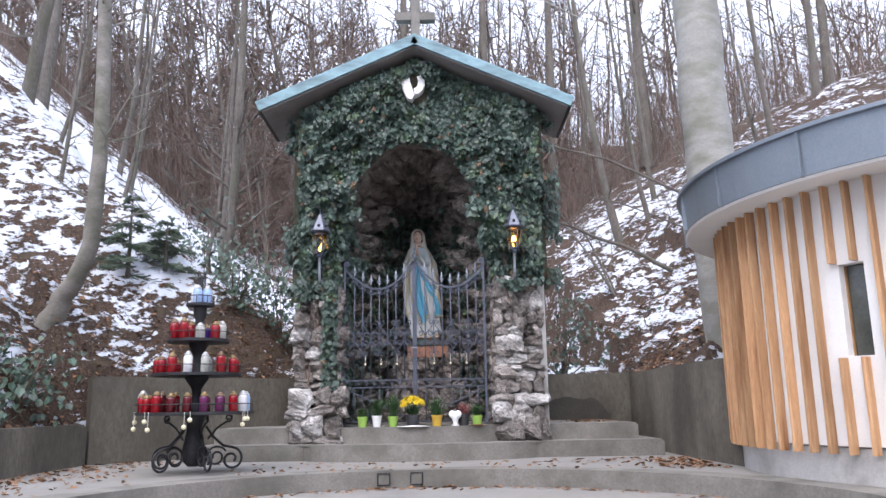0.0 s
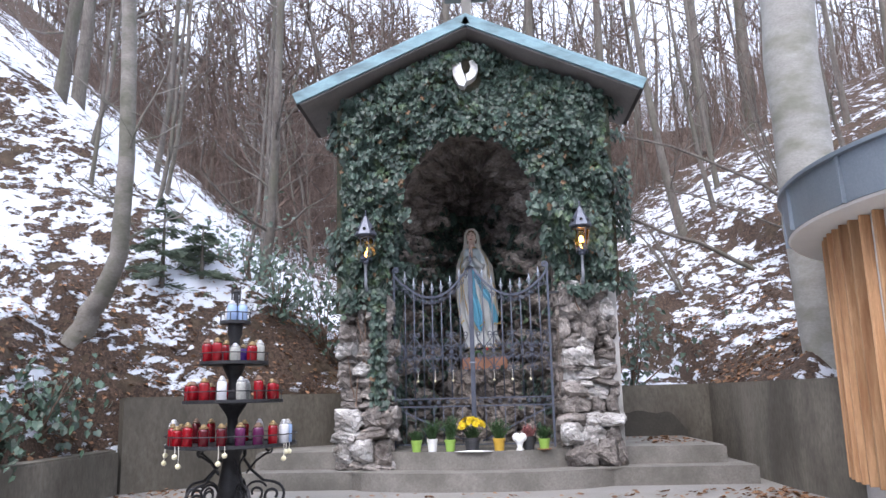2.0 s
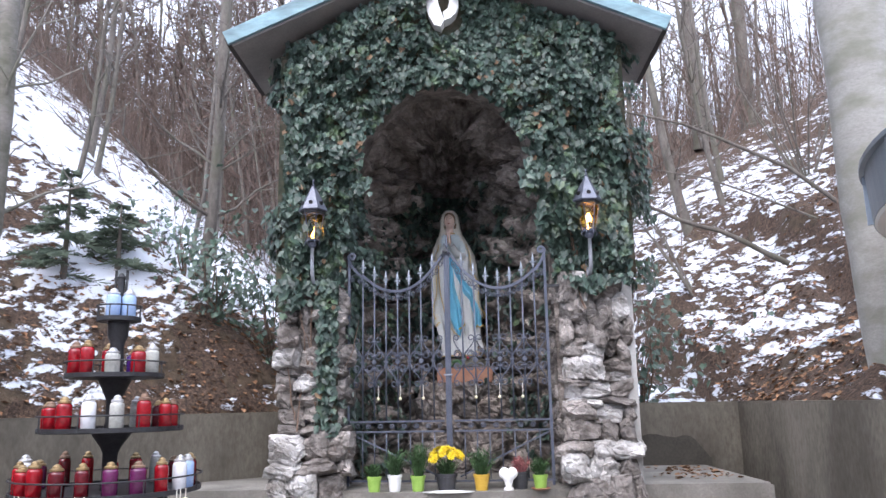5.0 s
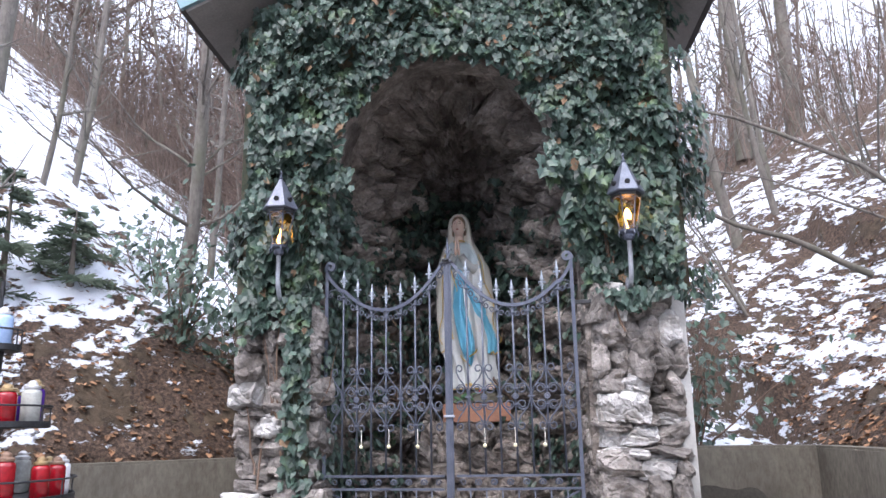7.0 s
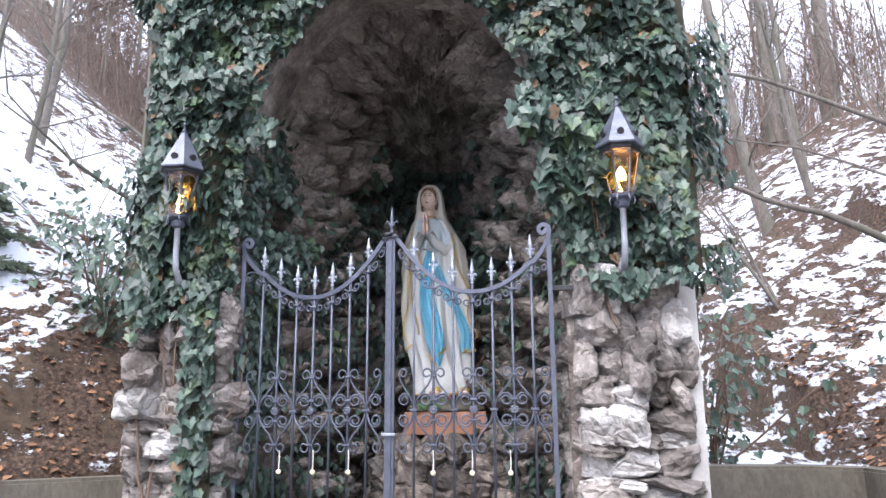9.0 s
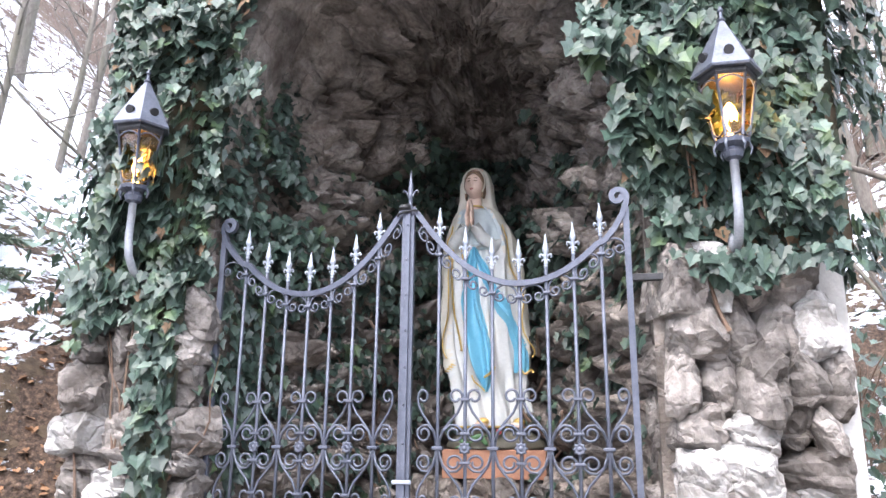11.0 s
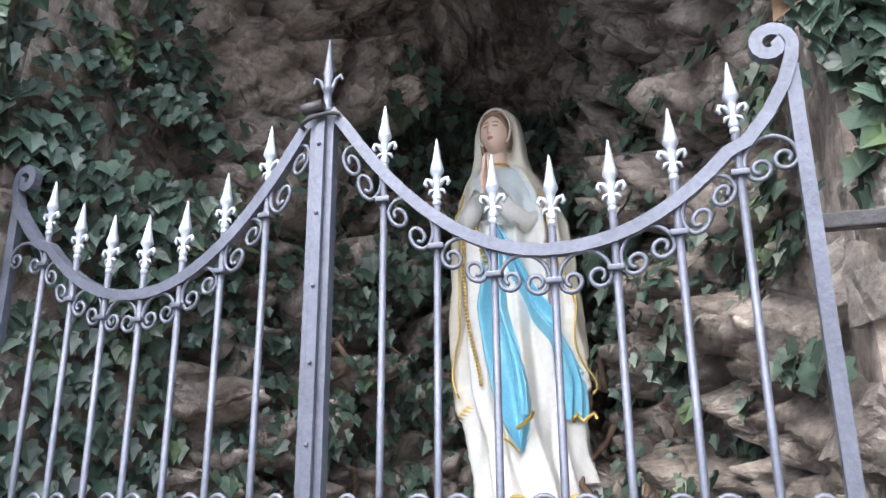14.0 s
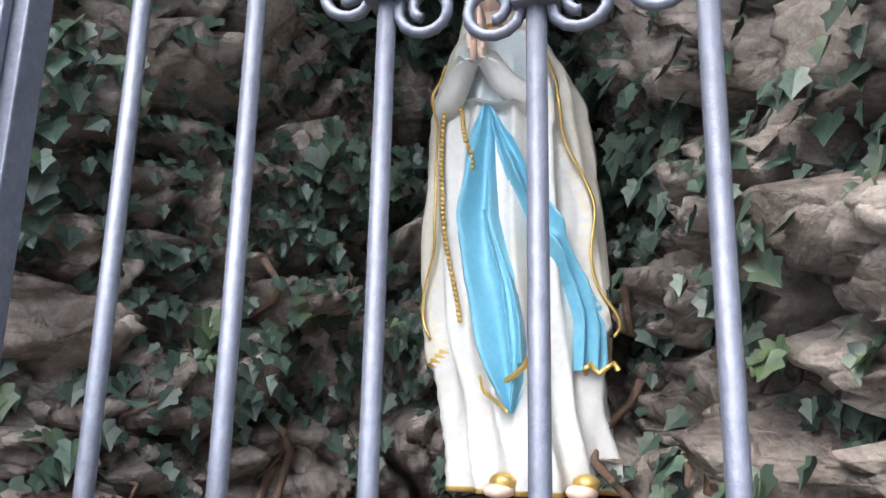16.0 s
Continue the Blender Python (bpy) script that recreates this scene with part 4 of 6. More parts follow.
cord([body(-20 + 2.1 * k, 0.262 - 0.009 * k, 0.034) for k in range(10)], 0.0045, 4)
for s in (-1, 1):
    cord([body(s * (veil_edge(1.08 - 0.72 * k / 40, s) + 0.5), 1.08 - 0.72 * k / 40, 0.024) for k in range(41)], 0.0042, 4, 5)
# sleeves, joined palms, head, feet
HX = SX - 0.105
for s in (-1, 1):
    cord([(SX - 0.08 + s * 0.150, SY - 0.02, SZ + 1.06), (SX - 0.085 + s * 0.145, SY - 0.075, SZ + 0.985), (SX - 0.092 + s * 0.118, SY - 0.115, SZ + 0.955), (HX + s * 0.066, SY - 0.150, SZ + 1.005), (HX + s * 0.026, SY - 0.175, SZ + 1.065)], [0.030, 0.036, 0.038, 0.036, 0.030], 0, 14)
    cord([(HX + s * 0.038 + 0.029 * math.cos(w) * s, SY - 0.168 + 0.030 * math.sin(w), SZ + 1.050 - 0.014 * math.cos(w)) for w in [0.6 * e for e in range(12)]], 0.005, 0, 6)
    ball((HX + s * 0.013, SY - 0.176, SZ + 1.098), 0.036, 3, (0.36, 0.80, 1.15), 3)
    for q in range(4):
        y0 = SY - 0.200 + 0.0145 * q
        cord([(HX + s * 0.012, y0, SZ + 1.11), (HX + s * 0.012, y0 + 0.002, SZ + 1.155), (HX + s * 0.008, y0 + 0.006, SZ + 1.19), (HX + s * 0.005, y0 + 0.010, SZ + 1.208 + 0.006 * math.sin(q * 1.2))], [0.0090, 0.0088, 0.0072, 0.0035], 3, 8)
    cord([(HX + s * 0.016, SY - 0.198, SZ + 1.085), (HX + s * 0.017, SY - 0.210, SZ + 1.115), (HX + s * 0.010, SY - 0.206, SZ + 1.145)], [0.009, 0.008, 0.005], 3, 8)
FX, FY, FZ = SX - 0.092, SY - 0.070, SZ + 1.325
cord([(FX, SY - 0.040, SZ + 1.16), (FX - 0.002, SY - 0.046, SZ + 1.22), (FX - 0.004, SY - 0.048, SZ + 1.28)], [0.050, 0.038, 0.036], 3, 16)
cord([(FX + 0.052 * math.sin(q), SY - 0.040 - 0.052 * math.cos(q), SZ + 1.197 + 0.006 * math.cos(q)) for q in [-1.2 + 0.2 * e for e in range(13)]], 0.0045, 4, 6)
first = len(bm.verts)
bmesh.ops.create_icosphere(bm, subdivisions=5, radius=1.0)
bm.verts.ensure_lookup_table()
face_v = bm.verts[first:]
for v in face_v:
    x, y, z = v.co.x * 0.060, v.co.y * 0.066, v.co.z * 0.080
    x *= 1 - 0.24 * smooth_step(-0.015, -0.08, z)
    if y < 0:
        ridge = smooth_step(0.024, -0.018, z) * smooth_step(-0.031, -0.021, z)
        y -= 0.015 * ridge * math.exp(-(x / 0.0075) ** 2)
        y += 0.006 * math.exp(-((abs(x) - 0.021) / 0.011) ** 2 - ((z - 0.010) / 0.009) ** 2)
        y -= 0.0035 * math.exp(-((abs(x) - 0.020) / 0.008) ** 2 - ((z - 0.009) / 0.004) ** 2)
        y -= 0.0045 * math.exp(-(x / 0.014) ** 2 - ((abs(z + 0.041) - 0.003) / 0.004) ** 2)
        y -= 0.006 * math.exp(-(x / 0.016) ** 2 - ((z + 0.066) / 0.012) ** 2)
    v.co = (x, y, z)
for f in {f for v in face_v for f in v.link_faces}:
    c = f.calc_center_median()
    f.material_index = 3
    if c.y < -0.02:
        ex = abs(c.x) - 0.0205
        if abs(ex) < 0.0095 and abs(c.z - 0.0085) < 0.0038 * (1 - (ex / 0.010) ** 2):
            f.material_index = 5
        if abs(ex) < 0.0115 and abs(c.z - (0.0250 - 14 * ex * ex)) < 0.0024:
            f.material_index = 5
        if abs(c.x) < 0.0125 and abs(c.z + 0.041) < 0.0062 * (1 - (c.x / 0.0145) ** 2):
            f.material_index = 7
# parted hair that frames the brow and runs back under the veil
for s in (-1, 1):
    for q in range(4):
        o = 0.006 * q
        cord([(s * 0.003, -0.046 + o, 0.068 + 0.3 * o), (s * (0.024 + 0.2 * o), -0.047 + o, 0.058 + 0.5 * o), (s * (0.043 + 0.3 * o), -0.034 + o, 0.034 + 0.4 * o), (s * (0.053 + 0.2 * o), -0.018 + o, 0.0), (s * (0.054 + 0.2 * o), -0.006 + o, -0.04), (s * (0.050 + 0.2 * o), -0.004 + o, -0.075)], [0.008, 0.011, 0.011, 0.010, 0.009, 0.006], 5, 7)
# folded rim of the veil round the hair
cord([(0.068 * math.cos(q), -0.020 - 0.012 * math.sin(q), 0.012 + 0.084 * math.sin(q)) for q in [-0.75 + 4.64 * k / 22 for k in range(23)]], 0.0050, 1, 8)
bm.verts.ensure_lookup_table()
bmesh.ops.transform(bm, matrix=Matrix.Translation((FX, FY, FZ)) @ Matrix.Rotation(radians(-9), 4, "Z") @ Matrix.Rotation(radians(-7), 4, "X"), verts=bm.verts[first:])
# rocky mound under the feet
first = len(bm.verts)
fcount = len(bm.faces)
bmesh.ops.create_icosphere(bm, subdivisions=4, radius=1.0)
bm.verts.ensure_lookup_table()
bm.faces.ensure_lookup_table()
for v in bm.verts[first:]:
    c = v.co.copy()
    v.co = Vector((SX + 0.02 + c.x * 0.275, SY - 0.01 + c.y * 0.225, SZ - 0.10 + max(-0.005, c.z) * 0.115)) + 0.016 * Vector((noise.noise(c * 3), noise.noise(c * 3 + Vector((4, 0, 0))), 0.4 * noise.noise(c * 4)))
for f in bm.faces[fcount:]:
    f.material_index = 6
ball((SX - 0.03, SY - 0.185, SZ + 0.03), 0.028, 4, (1.2, 1, 0.8))
ball((SX + 0.16, SY - 0.14, SZ + 0.03), 0.028, 4, (1.2, 1, 0.8))
ball((SX - 0.04, SY - 0.18, SZ + 0.012), 0.04, 3, (1.0, 1.2, 0.5))
ball((SX + 0.15, SY - 0.14, SZ + 0.012), 0.04, 3, (1.0, 1.2, 0.5))
for k in range(46):
    u = k / 45
    ball(body(-35 - 6 * math.sin(u * 3), 0.98 - 0.58 * u, 0.026), 0.0076, 4, n=1)
for k in range(14):
    u = k / 25
    ball(body(-28 + 14 * math.sin(u * math.pi), 0.95 - 0.34 * u, 0.030), 0.0076, 4, n=1)
bmesh.ops.transform(bm, matrix=Matrix.Translation((SX, SY, SZ)) @ Matrix.Diagonal((1.0, 1.0, HS, 1)) @ Matrix.Translation((-SX, -SY, -SZ)), verts=bm.verts[:])
tagged(part("statue", bm, [ST_WHITE, ST_CREAM, ST_BLUE, ST_SKIN, ST_GOLD, ST_HAIR, ST_MOUND, ST_LIP, ST_PALE], None, "", True), "painted plaster statue in white robe with blue sash", "statue")


ROSE_RED = mat("rose_red", (0.34, 0.02, 0.03), (0.48, 0.05, 0.06), 0.6, 12, 60, 0.1)
ROSE_GREEN = mat("rose_green", (0.04, 0.11, 0.04), (0.09, 0.19, 0.08), 0.5, 12, 60, 0.1)
rose = thing("rose", "single red rose laid at the statue's feet", "flower", (SX - 0.06, SY - 0.24, 1.40))
bm = bmesh.new()
tube(bm, [(-0.11, -0.005, -0.045), (-0.03, 0.0, -0.015), (0.06, 0.0, 0.020), (0.115, 0.005, 0.035)], 0.004, 6)
part("stem", bm, ROSE_GREEN, rose, "", True)
for px_, pz_, tilt_ in ((-0.06, -0.015, 0.5), (0.0, 0.012, -0.3), (0.04, 0.0, 0.9)):
    bm = bmesh.new()
    bmesh.ops.create_icosphere(bm, subdivisions=2, radius=0.034, matrix=Matrix.Translation((px_, -0.012, pz_)) @ Matrix.Rotation(tilt_, 4, "Y") @ Matrix.Diagonal((1.2, 0.12, 0.42, 1)))
    part("leaf", bm, ROSE_GREEN, rose, "", True)
bm = bmesh.new()
lathe(bm, [(0.004, 0), (0.014, 0.006), (0.017, 0.016), (0.012, 0.026), (0.003, 0.03)], 9, (0, 0, 0), Matrix.Translation((0.112, 0.004, 0.034)) @ Matrix.Rotation(1.0, 4, "Y"))
part("bloom", bm, ROSE_RED, rose, "closed red bloom", True)


# ---- the wrought-iron gate ----
gate = thing("iron_gate", "double-leaf grey wrought-iron gate with silver spear tips", "gate", (CX, 8.9, TOP))
PX = -0.325
SPACE = 0.0995
LEAF_L = Matrix.Translation((PX - 0.038, 8.9, 0)) @ Matrix.Rotation(radians(-8.0), 4, "Z") @ Matrix.Diagonal((-1, 1, 1, 1))
LEAF_R = Matrix.Translation((PX, 8.9, 0))
SILVER_DULL = mat("dull_silver", (0.26, 0.275, 0.31), (0.40, 0.42, 0.46), 0.45, 20, 120, 0.15, metal=0.3)


def arc_z(u):
    """Height of the sagging top rail over a leaf."""
    if u < 0.40:
        return 1.932 + 0.275 * ((0.40 - u) / 0.375) ** 2.0
    return 1.932 + 0.15 * ((u - 0.40) / 0.30) ** 2.2


def spiral(c, r0, a0, turns, shrink=0.3, n=16):
    """Points in the plane of the gate that wind inwards."""
    return [(c[0] + r0 * (1 - (1 - shrink) * i / n) * math.cos(a0 + turns * 2 * math.pi * i / n), c[1] + r0 * (1 - (1 - shrink) * i / n) * math.sin(a0 + turns * 2 * math.pi * i / n)) for i in range(n + 1)]


def ironwork(name, pts, r, parent, M, y=0.0, flat=None, material=None, label="", n=6):
    bm = bmesh.new()
    tube(bm, [M @ Vector((u, y, z)) for u, z in pts], r, n, flat)
    bmesh.ops.recalc_face_normals(bm, faces=bm.faces[:])
    ob = part(name, bm, material or IRON, None, label, True if not flat else False)
    ob.parent = parent
    ob.matrix_parent_inverse = parent.matrix_world.inverted()
    return ob


bpy.context.view_layer.update()


def collar(u, z, M, parent, w=0.028, h=0.010):
    bm = bmesh.new()
    box(bm, u - w / 2, u + w / 2, -0.012, 0.012, z - h / 2, z + h / 2, 0.003, M)
    bmesh.ops.recalc_face_normals(bm, faces=bm.faces[:])
    ob = part("collar", bm, IRON)
    ob.parent, ob.matrix_parent_inverse = parent, parent.matrix_world.inverted()


SPEAR = [(0.0065, 0), (0.0085, 0.006), (0.0062, 0.012), (0.0095, 0.018), (0.006, 0.026), (0.0065, 0.040), (0.0085, 0.048), (0.0075, 0.056), (0.0130, 0.064), (0.0125, 0.070), (0.0085, 0.086), (0.0055, 0.104), (0.0015, 0.128)]
for M, side in ((LEAF_L, "left"), (LEAF_R, "right")):
    tips = [2.236, 2.155, 2.112, 2.098, 2.112, 2.155, 2.222]
    END = 0.795 if side == "right" else 0.822
    de = END - 0.795
    top = [(-0.004, arc_z(0.002))] + [(0.025 + 0.03 * i, arc_z(0.025 + 0.03 * i)) for i in range(24)]
    top = top[:-1] + [(0.715 + de * 0.3, 2.080), (0.752 + de * 0.6, 2.125), (0.780 + de, 2.172), (0.796 + de, 2.215), (0.800 + de, 2.238)] + spiral((0.768 + de, 2.243), 0.031, 0.12, 1.1, 0.32)
    ironwork("top_rail", top, 0.01, gate, M, 0, (0.021, 0.020))
    bpy.context.view_layer.update()
    ironwork("end_stile", [(END, 0.36), (END, 2.205)], 0.01, gate, M, 0.004, (0.022, 0.018))
    for zr in (0.40, 0.785, 0.865):
        ironwork("cross_rail", [(0.02, zr), (END, zr)], 0.01, gate, M, 0.002, (0.014, 0.018))
    ironwork("brace", [(0.06, 0.43), (END - 0.02, 0.77)], 0.007, gate, M, 0.012, (0.012, 0.008))
    # C-scrolls under the top rail, one between each pair of bars, ends curled inwards
    stops = [0.012 if side == "right" else 0.0] + [0.103 + SPACE * k for k in range(7)] + [END]
    for ua, ub in zip(stops, stops[1:]):
        za, zb_ = arc_z(min(ua, 0.70)) - 0.055, arc_z(min(ub, 0.70)) - 0.055
        if ub == END:
            zb_ = za + 0.035
        um, hw_ = (ua + ub) / 2, (ub - ua) / 2 - 0.008
        curl = [(-hw_ + 0.020 - 0.020 * (1 - 0.085 * q) * math.cos(q), -0.004 - 0.020 * (1 - 0.085 * q) * math.sin(q)) for q in [0.42 * w for w in range(18, 0, -1)]]
        bend = [(-hw_ * math.cos(q), 0.042 * math.sin(q)) for q in [math.pi * w / 14 for w in range(15)]]
        run = curl + bend + [(-x, z) for x, z in reversed(curl)]
        tip_ = (zb_ - za) / (ub - ua)
        lean = math.hypot(1, tip_)
        ironwork("scroll", [(um + x * (1 + 1 / lean) / 2 - z * 0.8 * tip_ / lean, (za + zb_) / 2 + x * tip_ + z / lean) for x, z in run], 0.0040, gate, M, 0, n=6)
    for k in range(7):
        u = 0.103 + SPACE * k
        bar = ironwork("bar", [(u, 0.87), (u, tips[k] - 0.11)], 0.0066, gate, M, 0, n=8)
        bm = bmesh.new()
        lathe(bm, [(a, b - 0.015) for a, b in SPEAR], 8, (u, 0, tips[k] - 0.11), M)
        for s in (-1, 1):
            tube(bm, [M @ Vector((u + s * q, 0, tips[k] - 0.11 + z)) for q, z in ((0.003, 0.020), (0.012, 0.034), (0.019, 0.036), (0.022, 0.029), (0.018, 0.023))], [0.004, 0.0045, 0.0045, 0.004, 0.003], 6)
            tube(bm, [M @ Vector((u + s * q, 0, tips[k] - 0.11 + z)) for q, z in ((0.004, 0.016), (0.012, 0.014), (0.015, 0.007))], [0.0035, 0.0035, 0.002], 5)
        bmesh.ops.recalc_face_normals(bm, faces=bm.faces[:])
        sp = part("spear_tip", bm, SILVER, None, "silver-painted spear tip", True)
        bpy.context.view_layer.update()
        sp.parent, sp.matrix_parent_inverse = bar, bar.matrix_world.inverted()
        za = arc_z(u) if u < 0.71 else 2.08
        collar(u, za - 0.052, M, gate)
        ironwork("lower_bar", [(u, 0.41), (u, 0.78)], 0.005, gate, M, 0, n=6)
        if k % 2 == 0:
            collar(u, 1.346, M, gate, 0.04, 0.012)
        else:
            for zz in (1.346 + 0.168, 1.346 - 0.168):
                collar(u, zz, M, gate, 0.032)
            for zz in (1.346 + 0.05, 1.346 - 0.05):
                collar(u, zz, M, gate, 0.038)
            bm = bmesh.new()
            rings = []
            for rr, yy in ((0.0, -0.020), (0.007, -0.019), (0.010, -0.014), (0.012, -0.017), (0.018, -0.017), (0.022, -0.010), (0.018, 0.0)):
                rings.append([bm.verts.new(M @ Vector((u + rr * (1 + (0.16 * math.cos(8 * g) if rr > 0.012 else 0)) * math.cos(g), yy, 1.346 + rr * (1 + (0.16 * math.cos(8 * g) if rr > 0.012 else 0)) * math.sin(g)))) for g in [2 * math.pi * q / 32 for q in range(32)]])
            for ra, rb in zip(rings, rings[1:]):
                for q in range(32):
                    bm.faces.new((ra[q], ra[(q + 1) % 32], rb[(q + 1) % 32], rb[q]))
            bmesh.ops.remove_doubles(bm, verts=bm.verts[:], dist=0.0002)
            bmesh.ops.recalc_face_normals(bm, faces=bm.faces[:])
            ob = part("rosette", bm, IRON, None, "grey flower rosette", True)
            ob.parent, ob.matrix_parent_inverse = gate, gate.matrix_world.inverted()
        # the large scrollwork between each odd bar and its neighbours
        for s in (-1, 1):
            if k % 2 == 0 and not (k == 6 and s > 0) and not (k == 0 and s < 0):
                continue
            d = SPACE if k % 2 else 0.082
            for v in (1, -1):
                b0 = u if k % 2 else u + s * d
                e = s if k % 2 else -s
                def P(x, z):
                    return (b0 + e * x * d / SPACE, 1.346 + v * z)
                outer = [(0.092, 0.0), (0.092, 0.028), (0.082, 0.058), (0.058, 0.088), (0.028, 0.122), (0.012, 0.155), (0.010, 0.178)] + [(0.034 - 0.024 * math.cos(q) * (1 - 0.07 * q), 0.180 + 0.026 * math.sin(q) * (1 - 0.07 * q)) for q in [0.42 * w for w in range(1, 15)]]
                inner = [(0.092, 0.022), (0.080, 0.058), (0.055, 0.080), (0.030, 0.078)] + [(0.040 - 0.030 * math.cos(q) * (1 - 0.085 * q), 0.050 - 0.028 * math.sin(q) * (1 - 0.085 * q)) for q in [0.42 * w for w in range(-1, 17)]]
                ironwork("scroll", [P(x, z) for x, z in outer], 0.0046, gate, M, 0, n=6)
                ironwork("scroll", [P(x, z) for x, z in inner], 0.0046, gate, M, 0, n=6)
        # the low scroll band
        for s in (-1, 1):
            ironwork("band_scroll", [(u + s * 0.045 + 0.02 * math.cos(q) * (1 - 0.09 * q) * s, 0.825 + 0.022 * math.sin(q) * (1 - 0.09 * q)) for q in [0.5 * w for w in range(0, 15)]], 0.004, gate, M, 0, n=5)
# meeting stile with rivets, padlock and tip
PX = -0.344
bm = bmesh.new()
box(bm, PX - 0.024, PX + 0.024, 8.888, 8.912, 0.36, 2.235, 0.002)
part("meeting_stile", bm, IRON, gate).matrix_parent_inverse = gate.matrix_world.inverted()
bm = bmesh.new()
box(bm, PX - 0.010, PX + 0.010, 8.878, 8.887, 0.36, 2.235, 0.002)
part("cover_strip", bm, IRON, gate).matrix_parent_inverse = gate.matrix_world.inverted()
for k in range(13):
    bm = bmesh.new()
    bmesh.ops.create_uvsphere(bm, u_segments=8, v_segments=5, radius=0.0045, matrix=Matrix.Translation((PX, 8.877, 0.55 + 0.135 * k)))
    part("rivet", bm, IRON, gate, "", True).matrix_parent_inverse = gate.matrix_world.inverted()
bm = bmesh.new()
lathe(bm, [(0.013, 0), (0.016, 0.01), (0.008, 0.02), (0.008, 0.05), (0.012, 0.055), (0.008, 0.062), (0.011, 0.09), (0.008, 0.11), (0.001, 0.165)], 10, (PX + 0.004, 8.9, 2.236))
for s in (-1, 1):
    tube(bm, [(PX + 0.004 + s * q, 8.9, 2.236 + z) for q, z in ((0.005, 0.05), (0.016, 0.075), (0.026, 0.083), (0.030, 0.072))], [0.004, 0.004, 0.003, 0.002], 6)
part("finial", bm, IRON, gate, "dark pointed finial", True).matrix_parent_inverse = gate.matrix_world.inverted()
bm = bmesh.new()
tube(bm, [(PX - 0.005 + 0.038 * math.cos(q), 8.89 - 0.022 * math.sin(q), 2.222 + 0.008 * math.cos(q)) for q in [0.5 * w for w in range(14)]], 0.0045, 6)
tube(bm, [(PX - 0.03, 8.868, 2.238), (PX + 0.012, 8.868, 2.242)], 0.011, 10)
tagged(part("wire_loop", bm, BLACK_IRON, None, "", True), "dark cable lock looped over the gate post", "lock")
bm = bmesh.new()
box(bm, PX - 0.035, PX + 0.035, 8.868, 8.876, 1.222, 1.236, 0.003)
part("latch", bm, SILVER, gate, "pale latch plate").matrix_parent_inverse = gate.matrix_world.inverted()
bm = bmesh.new()
box(bm, 0.47, 0.62, 8.905, 8.93, 1.93, 1.955, 0.003)
part("hinge", bm, BLACK_IRON, gate, "dark hinge strap").matrix_parent_inverse = gate.matrix_world.inverted()
# small bells on strings
BELL = mat("cream_ball", (0.72, 0.66, 0.42), (0.82, 0.78, 0.58), 0.45, 20, 80, 0.05)
STRING = mat("string", (0.6, 0.57, 0.5), (0.72, 0.7, 0.63), 0.9, 30, 120, 0.1)


def pendant(p, drop, r, label):
    t = thing("hanging_ball", label, "pendant", p, "hanging balls")
    bm = bmesh.new()
    tube(bm, [(0, 0, 0), (0.002, 0, -drop / 2), (0, 0, -drop)], 0.0028, 5)
    part("string", bm, STRING, t)
    bm = bmesh.new()
    bmesh.ops.create_uvsphere(bm, u_segments=14, v_segments=10, radius=r, matrix=Matrix.Translation((0, 0, -drop - r)))
    part("ball", bm, BELL, t, "", True)
    return t


for u, M in ((0.19, LEAF_L), (0.38, LEAF_L), (0.565, LEAF_L), (0.20, LEAF_R), (0.39, LEAF_R), (0.575, LEAF_R)):
    pendant(M @ Vector((u, -0.012, 1.155)), 0.095, 0.013, "small cream ball hanging from the gate's scrollwork")


# ---- trees ----
def add_tube(V, F, pts, radii, n):
    up = None
    base = len(V)
    for i, p in enumerate(pts):
        d = (pts[min(i + 1, len(pts) - 1)] - pts[max(i - 1, 0)]).normalized()
        if up is None:
            up = Vector((0, 1, 0)) if abs(d.y) < 0.8 else Vector((1, 0, 0))
        s = d.cross(up).normalized()
        up = s.cross(d).normalized()
        for k in range(n):
            a = 2 * math.pi * k / n
            V.append(p + (s * math.cos(a) + up * math.sin(a)) * radii[i])
    for i in range(len(pts) - 1):
        for k in range(n):
            F.append((base + i * n + k, base + i * n + (k + 1) % n, base + (i + 1) * n + (k + 1) % n, base + (i + 1) * n + k))


def wander(p, d, length, seg, bend, r, lift=0.0):
    pts = [Vector(p)]
    d = Vector(d).normalized()
    for _ in range(seg):
        d = (d + Vector((r.gauss(0, bend), r.gauss(0, bend), r.gauss(0, bend) + lift))).normalized()
        pts.append(pts[-1] + d * length / seg)
    return pts


